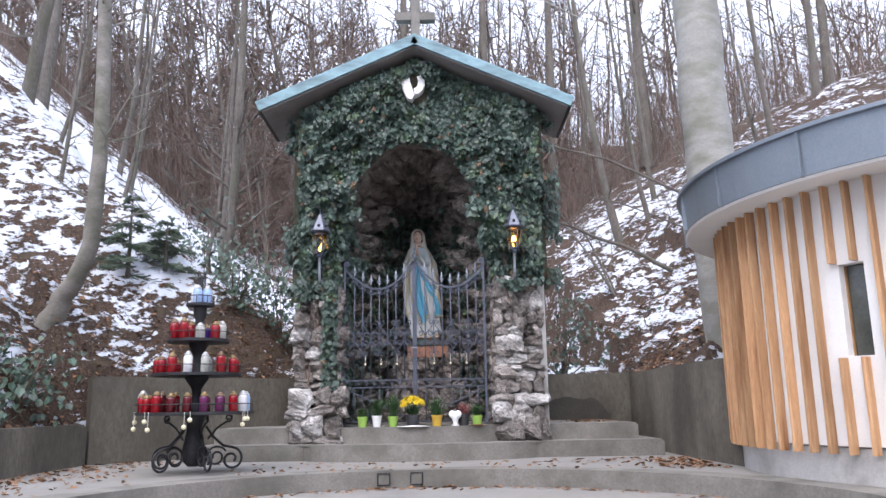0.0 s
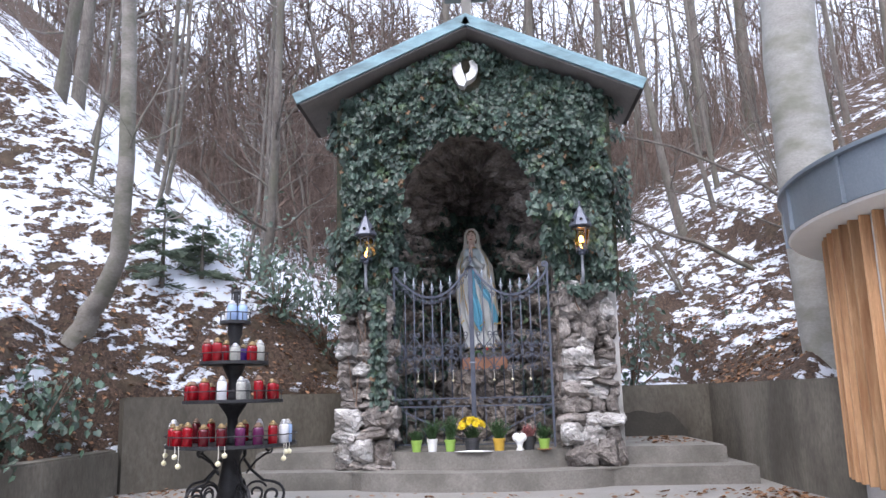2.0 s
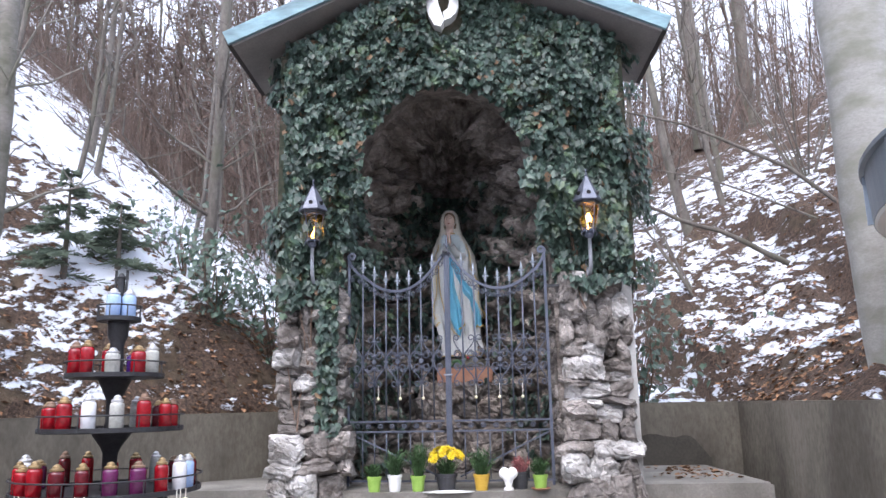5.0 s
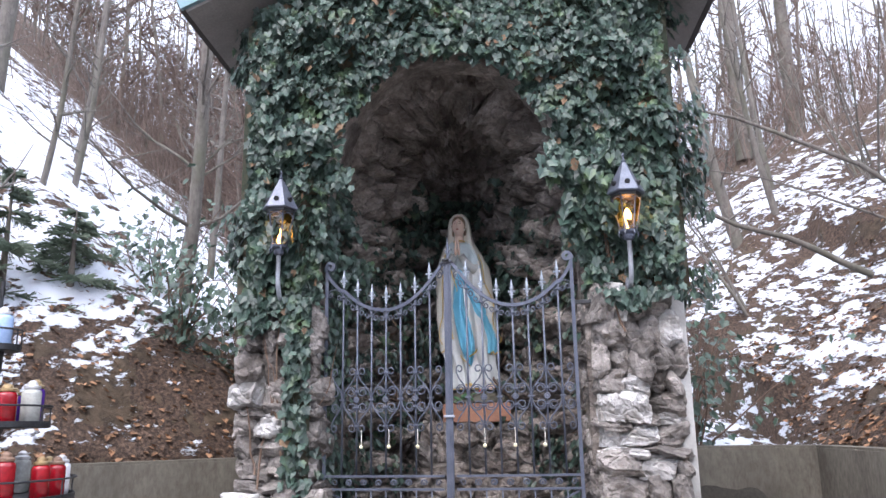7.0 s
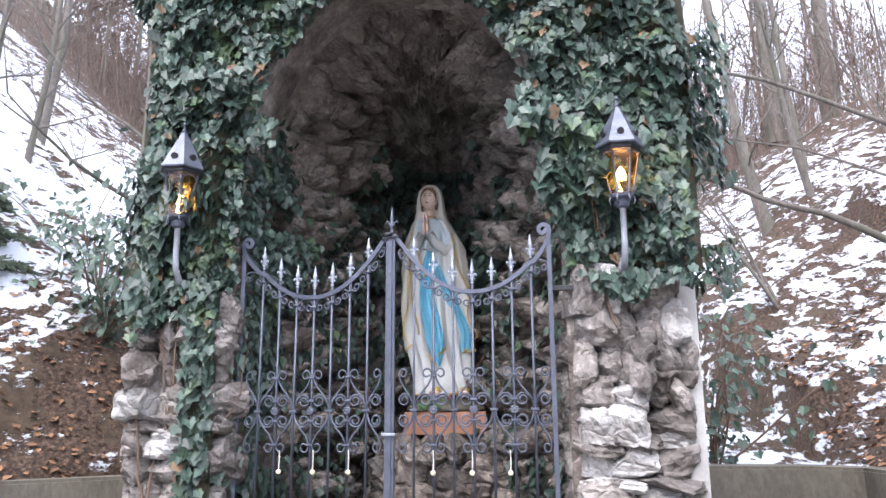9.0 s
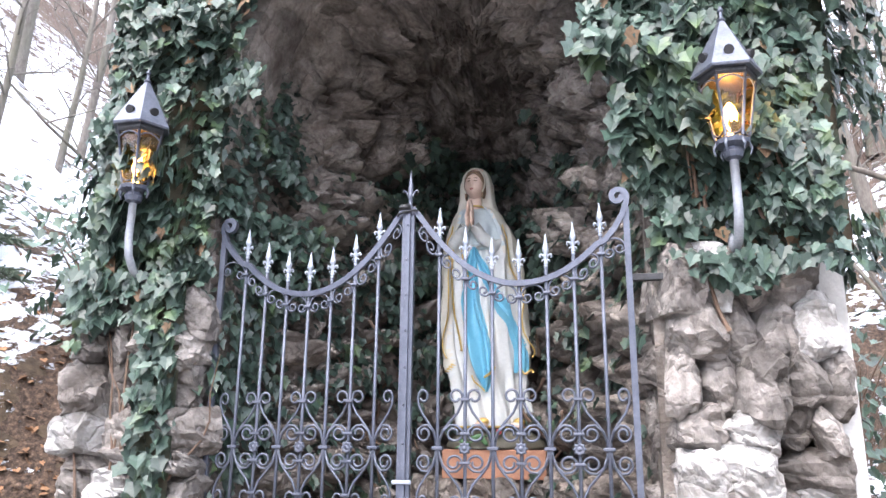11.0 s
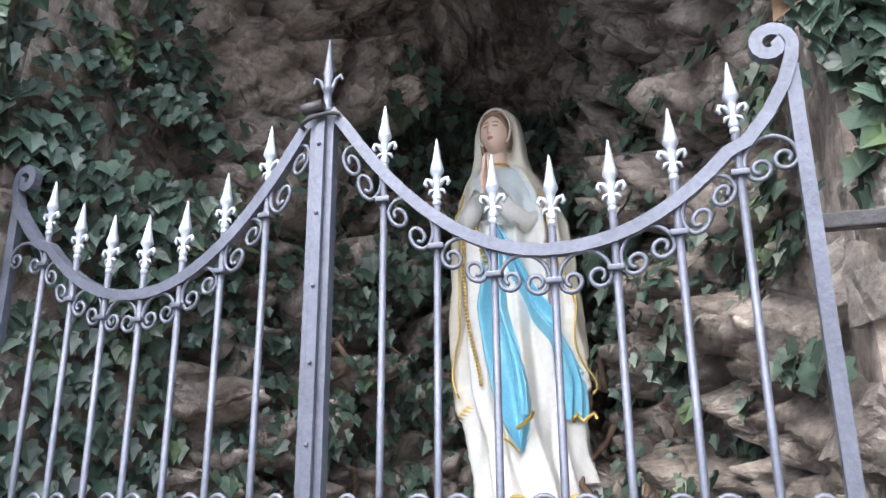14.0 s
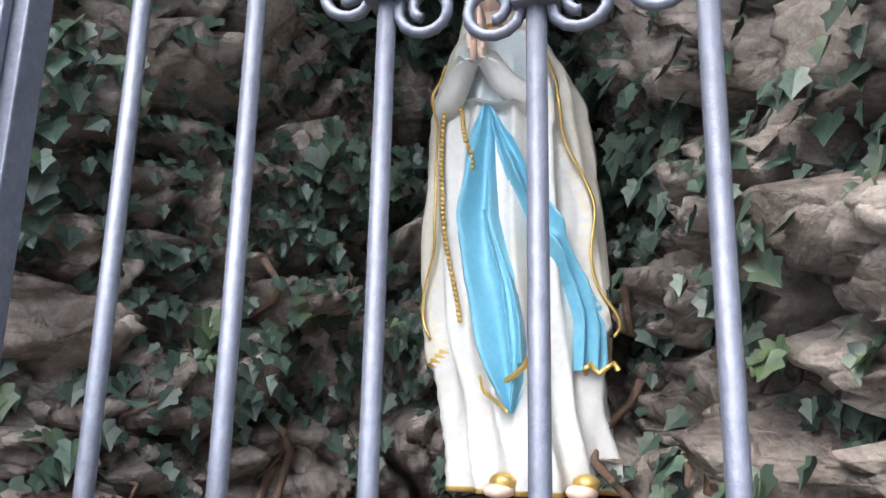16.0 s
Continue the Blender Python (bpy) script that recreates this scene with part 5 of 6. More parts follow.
def branches(V, F, trunk, radii, r, count, reach, start=0.3, twigs=4, n=4, fine=1.0):
    """Limbs and twigs that leave a trunk and climb."""
    m = len(trunk) - 1
    for _ in range(count):
        u = start + (1 - start) * r.random() ** 0.8
        k = min(int(u * m), m - 1)
        p = trunk[k].lerp(trunk[k + 1], u * m - k)
        a = r.uniform(0, 2 * math.pi)
        ln = reach * (1.15 - 0.75 * u) * r.uniform(0.5, 1.2)
        b = wander(p, (math.cos(a), math.sin(a), r.uniform(0.3, 1.1)), ln, 4, 0.16, r, 0.06)
        r0 = max(0.006, min(radii[k] * 0.45, 0.012 * ln + 0.006)) * fine
        add_tube(V, F, b, [r0, r0 * 0.8, r0 * 0.6, r0 * 0.45, r0 * 0.25], n)
        for _ in range(twigs):
            q = r.randrange(1, 5)
            a2 = r.uniform(0, 2 * math.pi)
            t = wander(b[q], (math.cos(a2), math.sin(a2), r.uniform(0.1, 1.0)), ln * r.uniform(0.25, 0.6), 2, 0.2, r, 0.05)
            add_tube(V, F, t, [r0 * 0.42, r0 * 0.3, r0 * 0.15], 3)


def tree(name, label, path, radii, material, r, count, reach, start=0.3, group="", twigs=5, n=14):
    t = thing(name, label, "tree", path[0], group)
    bpy.context.view_layer.update()
    inv = t.matrix_world.inverted()
    # smooth path
    pts, rad = [], []
    for (a, b), (ra, rb) in zip(zip(path, path[1:]), zip(radii, radii[1:])):
        for k in range(4):
            u = k / 4
            pts.append(inv @ (Vector(a).lerp(Vector(b), u) + Vector((fbm((*a[:2], u + a[2]), 1.0, 2), fbm((*a[:2], u + a[2] + 9), 1.0, 2), 0)) * ra * 0.25))
            rad.append(ra + (rb - ra) * u)
    pts.append(inv @ Vector(path[-1]))
    rad.append(radii[-1])
    V, F = [], []
    add_tube(V, F, pts, rad, n)
    raw("trunk", V, F, material, t, "", True)
    V, F = [], []
    branches(V, F, pts, rad, r, count, reach, start, twigs, 6)
    raw("crown", V, F, material, t, "bare branches and twigs", True)
    return t


rt = random.Random(21)
G3 = lambda x, y, dz=-0.1: (x, y, terrain(x, y) + dz)
tree("beech_tree", "thick smooth grey beech trunk rising behind the kiosk", [(3.50, 9.02, 0.7), (3.38, 8.98, 1.2), (3.32, 8.95, 2.6), (3.25, 8.92, 5.0), (3.14, 8.9, 8.5), (3.05, 8.9, 15)], [0.48, 0.34, 0.29, 0.275, 0.25, 0.15], BEECH, rt, 14, 3.5, 0.6, n=24)
tree("beech_tree", "slim grey beech curving up from the bank", [(-4.52, 8.62, 1.50), (-4.34, 8.58, 1.84), (-4.15, 8.5, 2.04), (-3.97, 8.42, 2.42), (-3.89, 8.3, 3.4), (-3.95, 8.3, 5.3), (-3.9, 8.4, 10)], [0.15, 0.11, 0.098, 0.092, 0.083, 0.075, 0.03], SLIM_BARK, rt, 14, 1.4, 0.45)
tree("ash_tree", "slim pale tree with a mossy foot on the slope", [(-3.62, 12.2, 1.7), (-3.55, 12.1, 2.5), (-3.42, 12.0, 3.6), (-3.30, 11.8, 5.0), (-3.25, 11.7, 7.0), (-3.2, 11.7, 12)], [0.12, 0.085, 0.072, 0.065, 0.055, 0.015], BARK, rt, 18, 1.6, 0.22)
for x, y, r0, lx, h in ((-7.2, 12.5, 0.10, 0.8, 11), (-7.9, 10.6, 0.13, 1.2, 12), (-6.4, 14.5, 0.05, 0.7, 8), (-5.6, 13.2, 0.035, 0.6, 6), (-5.0, 11.6, 0.03, 0.55, 5), (-5.3, 10.2, 0.026, 0.35, 4.5), (-8.6, 15.5, 0.12, 0.5, 13), (-4.6, 15.5, 0.05, 0.3, 9), (-6.0, 11.4, 0.03, 0.8, 5), (-4.3, 13.6, 0.03, 0.6, 6)):
    b = G3(x, y)
    tree("young_tree", "thin bare grey-brown tree leaning on the slope", [b, (x + lx * 0.35, y - 0.1, b[2] + 0.18 * h), (x + lx * 0.5, y - 0.1, b[2] + 0.45 * h), (x + lx * 0.75, y, b[2] + h)], [r0 * 1.25, r0, r0 * 0.8, r0 * 0.15], BARK, rt, 16, 0.16 * h, 0.15, "bare trees on the slopes", 5, 9)
for x, y, r0, lx, h in ((4.0, 16.8, 0.085, -1.0, 9), (4.7, 16.9, 0.05, -0.8, 8), (5.6, 19.5, 0.06, -0.6, 11), (7.6, 27, 0.20, -0.2, 18), (9.6, 28, 0.22, 0.0, 18), (8.4, 18.5, 0.07, -0.4, 10), (11.5, 22, 0.11, 0.1, 13), (6.6, 15.0, 0.04, -0.6, 6), (13, 24, 0.15, 0.1, 15), (1.6, 27, 0.2, 0.1, 18), (-1.5, 28, 0.2, 0.1, 18), (4.2, 28, 0.18, 0.2, 18)):
    b = G3(x, y)
    tree("young_tree", "bare grey-brown trunk on the snowy slope", [b, (x + lx * 0.3, y - 0.05, b[2] + 0.15 * h), (x + lx * 0.65, y, b[2] + 0.45 * h), (x + lx, y, b[2] + h)], [r0 * 1.3, r0, r0 * 0.8, r0 * 0.15], BARK, rt, 18, 0.14 * h, 0.15, "bare trees on the slopes", 5, 9)
# fallen poles and a multi-stemmed shrub on the eastern slope
for pts, r0, lb in (([(1.75, 13.0, 5.15), (2.9, 12.9, 4.75), (4.2, 12.7, 4.05), (5.0, 12.6, 3.3)], 0.032, "long bare fallen pole with peeling bark"), ([(1.5, 11.5, 3.40), (2.1, 11.4, 3.15), (2.7, 11.2, 2.85), (3.35, 11.0, 2.45)], 0.032, "dead grey branch lying across the bank"), ([(2.0, 12.6, 4.15), (3.0, 12.5, 3.85), (4.3, 12.3, 3.25)], 0.016, "thin dead branch leaning on the bank")):
    V, F = [], []
    P = [Vector(p) for p in pts]
    full = [P[0]] + [a.lerp(b, k / 3) + Vector((0, 0, 0.02 * math.sin(5 * k + a.x * 3))) for a, b in zip(P, P[1:]) for k in (1, 2, 3)]
    add_tube(V, F, full, [r0 * (0.45 + 0.7 * i / len(full)) for i in range(len(full))], 8)
    branches(V, F, full, [r0] * len(full), rt, 7, 0.6, 0.0, 3, 4)
    tagged(raw("fallen_branch", V, F, BARK, None, "", True), lb, "branch", "fallen branches")
for cx, cy, k0, hh in ((5.3, 14.6, 6, 3.2), (5.9, 16.2, 5, 3.5), (3.3, 14.2, 5, 2.6)):
    V, F = [], []
    o = Vector(G3(cx, cy))
    for k in range(k0):
        a = rt.uniform(0, 2 * math.pi)
        st = wander(o + Vector((math.cos(a), math.sin(a), 0)) * 0.1, (math.cos(a) * 0.45, math.sin(a) * 0.45, 1), hh * rt.uniform(0.6, 1.1), 6, 0.07, rt)
        add_tube(V, F, st, [0.022 - 0.003 * i for i in range(7)], 6)
        branches(V, F, st, [0.02] * 7, rt, 6, 0.7, 0.3, 3, 3)
    tagged(raw("coppice_shrub", V, F, BARK, None, "", True), "many-stemmed bare shrub rooted in the snowy slope", "shrub", "bare shrubs")
# the far wood: trunks and twigs past counting
V, F, VT, FT = [], [], [], []
made = 0
while made < 620:
    y = 17 + 62 * rt.random() ** 1.3
    x = rt.uniform(-1, 1) * (9 + y * 0.62)
    if y < 27 and abs(x) < 5.5 or x > 0 and y < 25 + 0.3 * x or x < 0 and y < 22 - 0.9 * (x + 4):
        continue
    made += 1
    b = Vector((x, y, terrain(x, y) - 0.2))
    h = rt.uniform(9, 19) if rt.random() < 0.7 else rt.uniform(4, 8)
    r0 = h * rt.uniform(0.003, 0.0085) * (0.55 if y < 36 else 0.85)
    tr = wander(b, (rt.gauss(0, 0.11), rt.gauss(0, 0.06), 1), h, 7, 0.045, rt, 0.02)
    rad = [r0 * (1.15 - 0.14 * i) for i in range(8)]
    add_tube(V, F, tr, rad, 6)
    branches(VT, FT, tr, rad, rt, 20 if x < 1 else 13, 0.17 * h, 0.10 if x < 1 else 0.2, 6 if x < 1 else 5, 3, (1.3 + y * 0.026) if x < 1 else (1.1 + y * 0.018))
for k in range(46):
    y = rt.uniform(20, 34)
    x = rt.uniform(-9, 4.5)
    if x < -2 and y < 22 - 0.9 * (x + 4):
        continue
    b = Vector((x, y, terrain(x, y) - 0.2))
    h = rt.uniform(8, 14)
    r0 = h * rt.uniform(0.0035, 0.007)
    tr = wander(b, (rt.gauss(0, 0.12), rt.gauss(0, 0.06), 1), h, 7, 0.05, rt, 0.02)
    rad = [r0 * (1.15 - 0.14 * i) for i in range(8)]
    add_tube(V, F, tr, rad, 6)
    branches(VT, FT, tr, rad, rt, 26, 0.26 * h, 0.12, 8, 3, 1.3)
tagged(raw("far_wood_trunks", V, F, BARK, None, "", True), "bare grey-brown trunks of the winter wood behind", "wood", kind="stuff")
tagged(raw("far_wood_twigs", VT, FT, TWIG), "brown leafless branches and twigs of the wood", "wood", kind="stuff")
# thin shoots and brambles on the slopes
V, F = [], []
made = 0
while made < 2000:
    y = rt.uniform(19, 46)
    x = rt.uniform(-1, 1) * (4 + y * 0.5)
    if x < -2 and y < 22 - 0.9 * (x + 4) or x > 0 and (y < 23 + 0.3 * x or rt.random() < 0.4):
        continue
    made += 1
    st = wander((x, y, terrain(x, y) - 0.05), (rt.gauss(0, 0.22), rt.gauss(0, 0.15), 1), rt.uniform(2.5, 6.5), 5, 0.08, rt)
    q = rt.uniform(0.010, 0.018)
    add_tube(V, F, st, [q * (1 - 0.15 * i) for i in range(6)], 3)
    branches(V, F, st, [q * 1.6] * 6, rt, 6, 1.7, 0.1, 3, 3)
made = 0
while made < 1900:
    y = 10.8 + 44 * rt.random() ** 0.9
    x = rt.uniform(-1, 1) * (6 + y * 0.45)
    if terrain(x, y) < 0.7 or (x > -2.6 and x < 2.7 and y < 12) or math.hypot(x - KX, y - KY) < 3:
        continue
    if y < 20 and rt.random() < (0.88 if y < 15 else 0.7):
        continue
    made += 1
    st = wander((x, y, terrain(x, y) - 0.05), (rt.gauss(0, 0.25), rt.gauss(0, 0.2), 1), rt.uniform(0.6, 3.2) * (0.5 if y < 14 else 1 if y < 22 else 1.7), 5, 0.10, rt)
    q = rt.uniform(0.004, 0.009) * (1 + y * 0.02)
    add_tube(V, F, st, [q * (1 - 0.15 * i) for i in range(6)], 3)
    branches(V, F, st, [q] * 6, rt, 4, 0.8, 0.2, 2, 3)
tagged(raw("undergrowth", V, F, TWIG), "thin brown shoots and brambles on the slopes", "undergrowth", kind="stuff")


# ---- evergreens ----
def fir(at, height, width, r, label):
    t = thing("fir_tree", label, "tree", at, "young firs")
    V, F = [], []
    add_tube(V, F, [Vector((0, 0, height * k / 6)) for k in range(7)], [0.03 * (1.05 - k / 6) + 0.004 for k in range(7)], 7)
    raw("trunk", V, F, BARK, t, "", True)
    V, F = [], []
    z = 0.12 * height
    while z < height:
        ln0 = width * (1 - z / height) ** 0.8 + 0.06
        for k in range(2):
            a = r.uniform(0, 2 * math.pi)
            ln = ln0 * r.uniform(0.7, 1.1)
            d = Vector((math.cos(a), math.sin(a), 0))
            z1 = z + r.uniform(-0.06, 0.06) * height
            limb = [Vector((0, 0, max(0.05, z1))) + d * ln * q / 5 + Vector((0, 0, -0.28 * ln * (q / 5) ** 1.5 + 0.08 * ln * (q / 5) ** 4)) for q in range(6)]
            for q in range(1, 6):
                for w in range(6):
                    p = limb[q - 1].lerp(limb[q], r.random())
                    s = d.cross(Vector((0, 0, 1)))
                    for sg in (-1, 1):
                        tip = p + (s * sg * r.uniform(0.5, 1) + d * r.uniform(0.4, 0.9) + Vector((0, 0, r.uniform(-0.55, 0.25)))) * (0.10 * ln0 / width + 0.05) * (1.2 - q * 0.1)
                        side = (tip - p).cross(Vector((0, 0, 1))).normalized() * 0.0045
                        b = len(V)
                        V.extend([p - side, p + side, tip + side * 0.5, tip - side * 0.5])
                        F.append((b, b + 1, b + 2, b + 3))
                        V.extend([p + Vector((0, 0, 0.006)), p - Vector((0, 0, 0.006)), tip - Vector((0, 0, 0.006)), tip + Vector((0, 0, 0.006))])
                        F.append((b + 4, b + 5, b + 6, b + 7))
        z += 0.055 * height + 0.02
    raw("crown", V, F, FIR, t, "drooping dark needle branches")
    return t


fir(G3(-4.15, 9.9, -0.05), 1.15, 0.55, rt, "young dark green fir on the leafy bank")
fir(G3(-3.85, 10.4, -0.05), 0.75, 0.42, rt, "small bushy green fir beside a slim tree")
fir(G3(12.5, 19, -0.1), 2.4, 1.0, rt, "young dark fir high on the slope")
HOLLY = mat("shrub_leaf", (0.025, 0.05, 0.035), (0.07, 0.115, 0.075), 0.4, 9, 60, 0.2, spread=0.45, spec=0.5)
for cx, cy, h, w, lb, c in ((-2.35, 11.2, 2.0, 0.55, "dark evergreen shrub beside the grotto", 420), (-3.6, 11.6, 1.6, 0.8, "loose evergreen shrub on the slope", 420), (-2.9, 10.6, 1.1, 0.5, "evergreen shrub above the wall", 260), (1.75, 11.4, 1.5, 0.42, "evergreen shrub behind the grotto's corner", 260), (-4.2, 7.6, 0.8, 0.35, "ivy and brambles hanging down the bank", 240), (-4.1, 6.7, 0.6, 0.35, "ivy trailing over the bank", 220)):
    t = thing("evergreen_shrub", lb, "shrub", G3(cx, cy, -0.05), "evergreen shrubs")
    V, F, lp = [], [], []
    for k in range(10):
        st = wander((0, 0, 0), (rt.gauss(0, 0.35), rt.gauss(0, 0.35), 1), h * rt.uniform(0.5, 1), 6, 0.14, rt)
        add_tube(V, F, st, [0.012 - 0.0015 * i for i in range(7)], 5)
        for _ in range(c // 10):
            q = rt.randrange(1, 7)
            p = st[q] + Vector((rt.gauss(0, w * 0.33), rt.gauss(0, w * 0.33), rt.gauss(0, 0.12)))
            lp.append(leaf_pose(p, (rt.gauss(0, 0.6), -0.7, 0.5), rt.uniform(0.05, 0.09), rt, 0.8))
    raw("stem", V, F, STEM, t, "", True)
    leaves_mesh("leaves", lp, HOLLY, t, "dark glossy leaves", rt)["kind"] = "stuff"

# fallen leaves on terrace, steps, walls and slopes
LITTER = mat("fallen_leaf", (0.13, 0.065, 0.035), (0.30, 0.17, 0.09), 0.85, 9, 60, 0.3, spread=0.4)
lp = []
while len(lp) < 900:
    k = rt.random()
    if k < 0.35:
        x, y, z = -3.85 + abs(rt.gauss(0, 0.5)), rt.uniform(5.2, 8.9), 0.0
    elif k < 0.6:
        x, y, z = 2.50 - abs(rt.gauss(0, 0.3)), rt.uniform(6.9, 8.6), 0.0
    elif k < 0.75:
        x, y, z = rt.uniform(-2.0, 2.2), rt.uniform(6.9, 8.2), 0.0
    elif k < 0.9:
        a = radians(rt.uniform(25, 155))
        x, y, z = KERB_C[0] + (KERB_R - abs(rt.gauss(0, 0.12)) - 0.03) * math.cos(a), KERB_C[1] + (KERB_R - abs(rt.gauss(0, 0.1)) - 0.03) * math.sin(a), -0.155
    else:
        x, y, z = 2.1 - abs(rt.gauss(0, 0.35)), rt.uniform(9.3, 10.6), TOP
    if math.hypot(x - KX, y - KY) < 2.25 or (z == 0 and math.hypot(x - KERB_C[0], y - KERB_C[1]) < KERB_R + 0.02) or (z == 0 and y > 8.25 and x > -2.8):
        continue
    lp.append(leaf_pose((x, y, z + 0.008), (rt.gauss(0, 0.2), rt.gauss(0, 0.2), 1), rt.uniform(0.03, 0.06), rt, 0.15))
while len(lp) < 5200:
    y = 5.5 + 8 * rt.random()
    x = left_edge(y) - abs(rt.gauss(0.4, 0.9)) if rt.random() < 0.5 else 2.7 + abs(rt.gauss(0.3, 1.3))
    z = terrain(x, y)
    if z < 0.3 or y < 8.9 and x > 0 or (x > 0 and math.hypot(x - KX, y - KY) < 2.7):
        continue
    lp.append(leaf_pose((x, y, z + 0.012), (-0.4 if x > 0 else 0.4, rt.gauss(0, 0.3), 1), rt.uniform(0.03, 0.065), rt, 0.4))
tagged(leaves_mesh("fallen_leaves", lp, LITTER, None, "", rt), "brown fallen leaves strewn over ground and banks", "leaves", kind="stuff")


# ---- kiosk slats, roof joints, window ----
GLASS = mat("dark_glass", (0.05, 0.055, 0.05), (0.09, 0.095, 0.08), 0.08, 2, 40, 0.0, spec=0.7)
FRAME = mat("window_frame", (0.30, 0.16, 0.07), (0.42, 0.24, 0.11), 0.6, 6, 40, 0.2)
bm = bmesh.new()
box(bm, 2.222, 2.295, -0.014, 0.014, 0.20, 2.078, 0.004)
slat_me = bpy.data.meshes.new("slat")
bm.to_mesh(slat_me)
bm.free()
slat_me.materials.append(LARCH)
short = []
for z0, z1 in ((0.20, 0.85), (1.51, 2.078)):
    bm = bmesh.new()
    box(bm, 2.222, 2.295, -0.014, 0.014, z0, z1, 0.004)
    me = bpy.data.meshes.new("slat")
    bm.to_mesh(me)
    bm.free()
    me.materials.append(LARCH)
    short.append(me)
k = 0
a = 1.44
while a < 360:
    inwin = WIN_A0 - 0.9 < a < WIN_A1 + 0.9
    for me in (short if inwin else [slat_me]):
        s = new("slat", me)
        s.parent = kiosk
        s.matrix_world = Matrix.Translation((KX, KY, 0)) @ Matrix.Rotation(radians(a), 4, "Z")
    a += 4.05
for a in [171.2 + 19.1 * i for i in range(-4, 8)]:
    bm = bmesh.new()
    box(bm, 2.54, 2.585, -0.012, 0.012, 2.095, 2.445, 0.003, Matrix.Translation((KX, KY, 0)) @ Matrix.Rotation(radians(a), 4, "Z"))
    part("seam", bm, ZINC, kiosk, "raised zinc seam")
bm = bmesh.new()
lathe(bm, [(2.572, 2.42), (2.60, 2.425), (2.60, 2.455), (2.572, 2.46)], 120, (KX, KY, 0))
part("drip_edge", bm, ZINC, kiosk, "projecting roof rim")
win = new("window")
win.parent = kiosk
mw = Matrix.Translation((KX, KY, 0)) @ Matrix.Rotation(radians((WIN_A0 + WIN_A1) / 2), 4, "Z")
hw = radians(WIN_A1 - WIN_A0) / 2 * 2.2
for nm, b, mt in (("pane", (2.13, 2.14, -hw, hw, 0.86, 1.50), GLASS), ("frame", (2.12, 2.16, -hw, -hw + 0.012, 0.86, 1.50), FRAME), ("frame", (2.12, 2.16, hw - 0.012, hw, 0.86, 1.50), FRAME)):
    bm = bmesh.new()
    box(bm, *b, 0.0, mw)
    part(nm, bm, mt, win)

# recessed lamps in the kerb
for ang in (101.2, 94.8):
    t = thing("kerb_lamp", "small square metal lamp set in the kerb", "lamp", (KERB_C[0] + (KERB_R) * math.cos(radians(ang)), KERB_C[1] + KERB_R * math.sin(radians(ang)), -0.075), "kerb lamps", ang - 90)
    bm = bmesh.new()
    for b in ((-0.06, 0.06, -0.012, 0.01, 0.045, 0.056), (-0.06, 0.06, -0.012, 0.01, -0.056, -0.045), (-0.06, -0.048, -0.012, 0.01, -0.045, 0.045), (0.048, 0.06, -0.012, 0.01, -0.045, 0.045)):
        box(bm, *b, 0.002)
    part("frame", bm, BLACK_IRON, t)
    bm = bmesh.new()
    box(bm, -0.047, 0.047, -0.006, 0.01, -0.044, 0.044)
    part("lens", bm, CONCRETE, t, "dull glass")

# ---- lanterns ----
AMBER = bpy.data.materials.new("amber_glass")
AMBER.use_nodes = True
an, al = AMBER.node_tree.nodes, AMBER.node_tree.links
clear_, gloss_, both_ = an.new("ShaderNodeBsdfTransparent"), an.new("ShaderNodeBsdfGlossy"), an.new("ShaderNodeMixShader")
clear_.inputs[0].default_value = (0.80, 0.50, 0.17, 1)
gloss_.inputs["Roughness"].default_value = 0.12
both_.inputs[0].default_value = 0.09
al.new(clear_.outputs[0], both_.inputs[1])
al.new(gloss_.outputs[0], both_.inputs[2])
al.new(both_.outputs[0], an["Material Output"].inputs[0])
GLOW = bpy.data.materials.new("bulb_glow")
GLOW.use_nodes = True
gb = GLOW.node_tree.nodes["Principled BSDF"]
gb.inputs["Emission Color"].default_value = (1.0, 0.62, 0.22, 1)
gb.inputs["Emission Strength"].default_value = 14.0
LAMP_ROOF = mat("lantern_roof", (0.09, 0.10, 0.13), (0.17, 0.185, 0.23), 0.4, 12, 90, 0.15, metal=0.4)


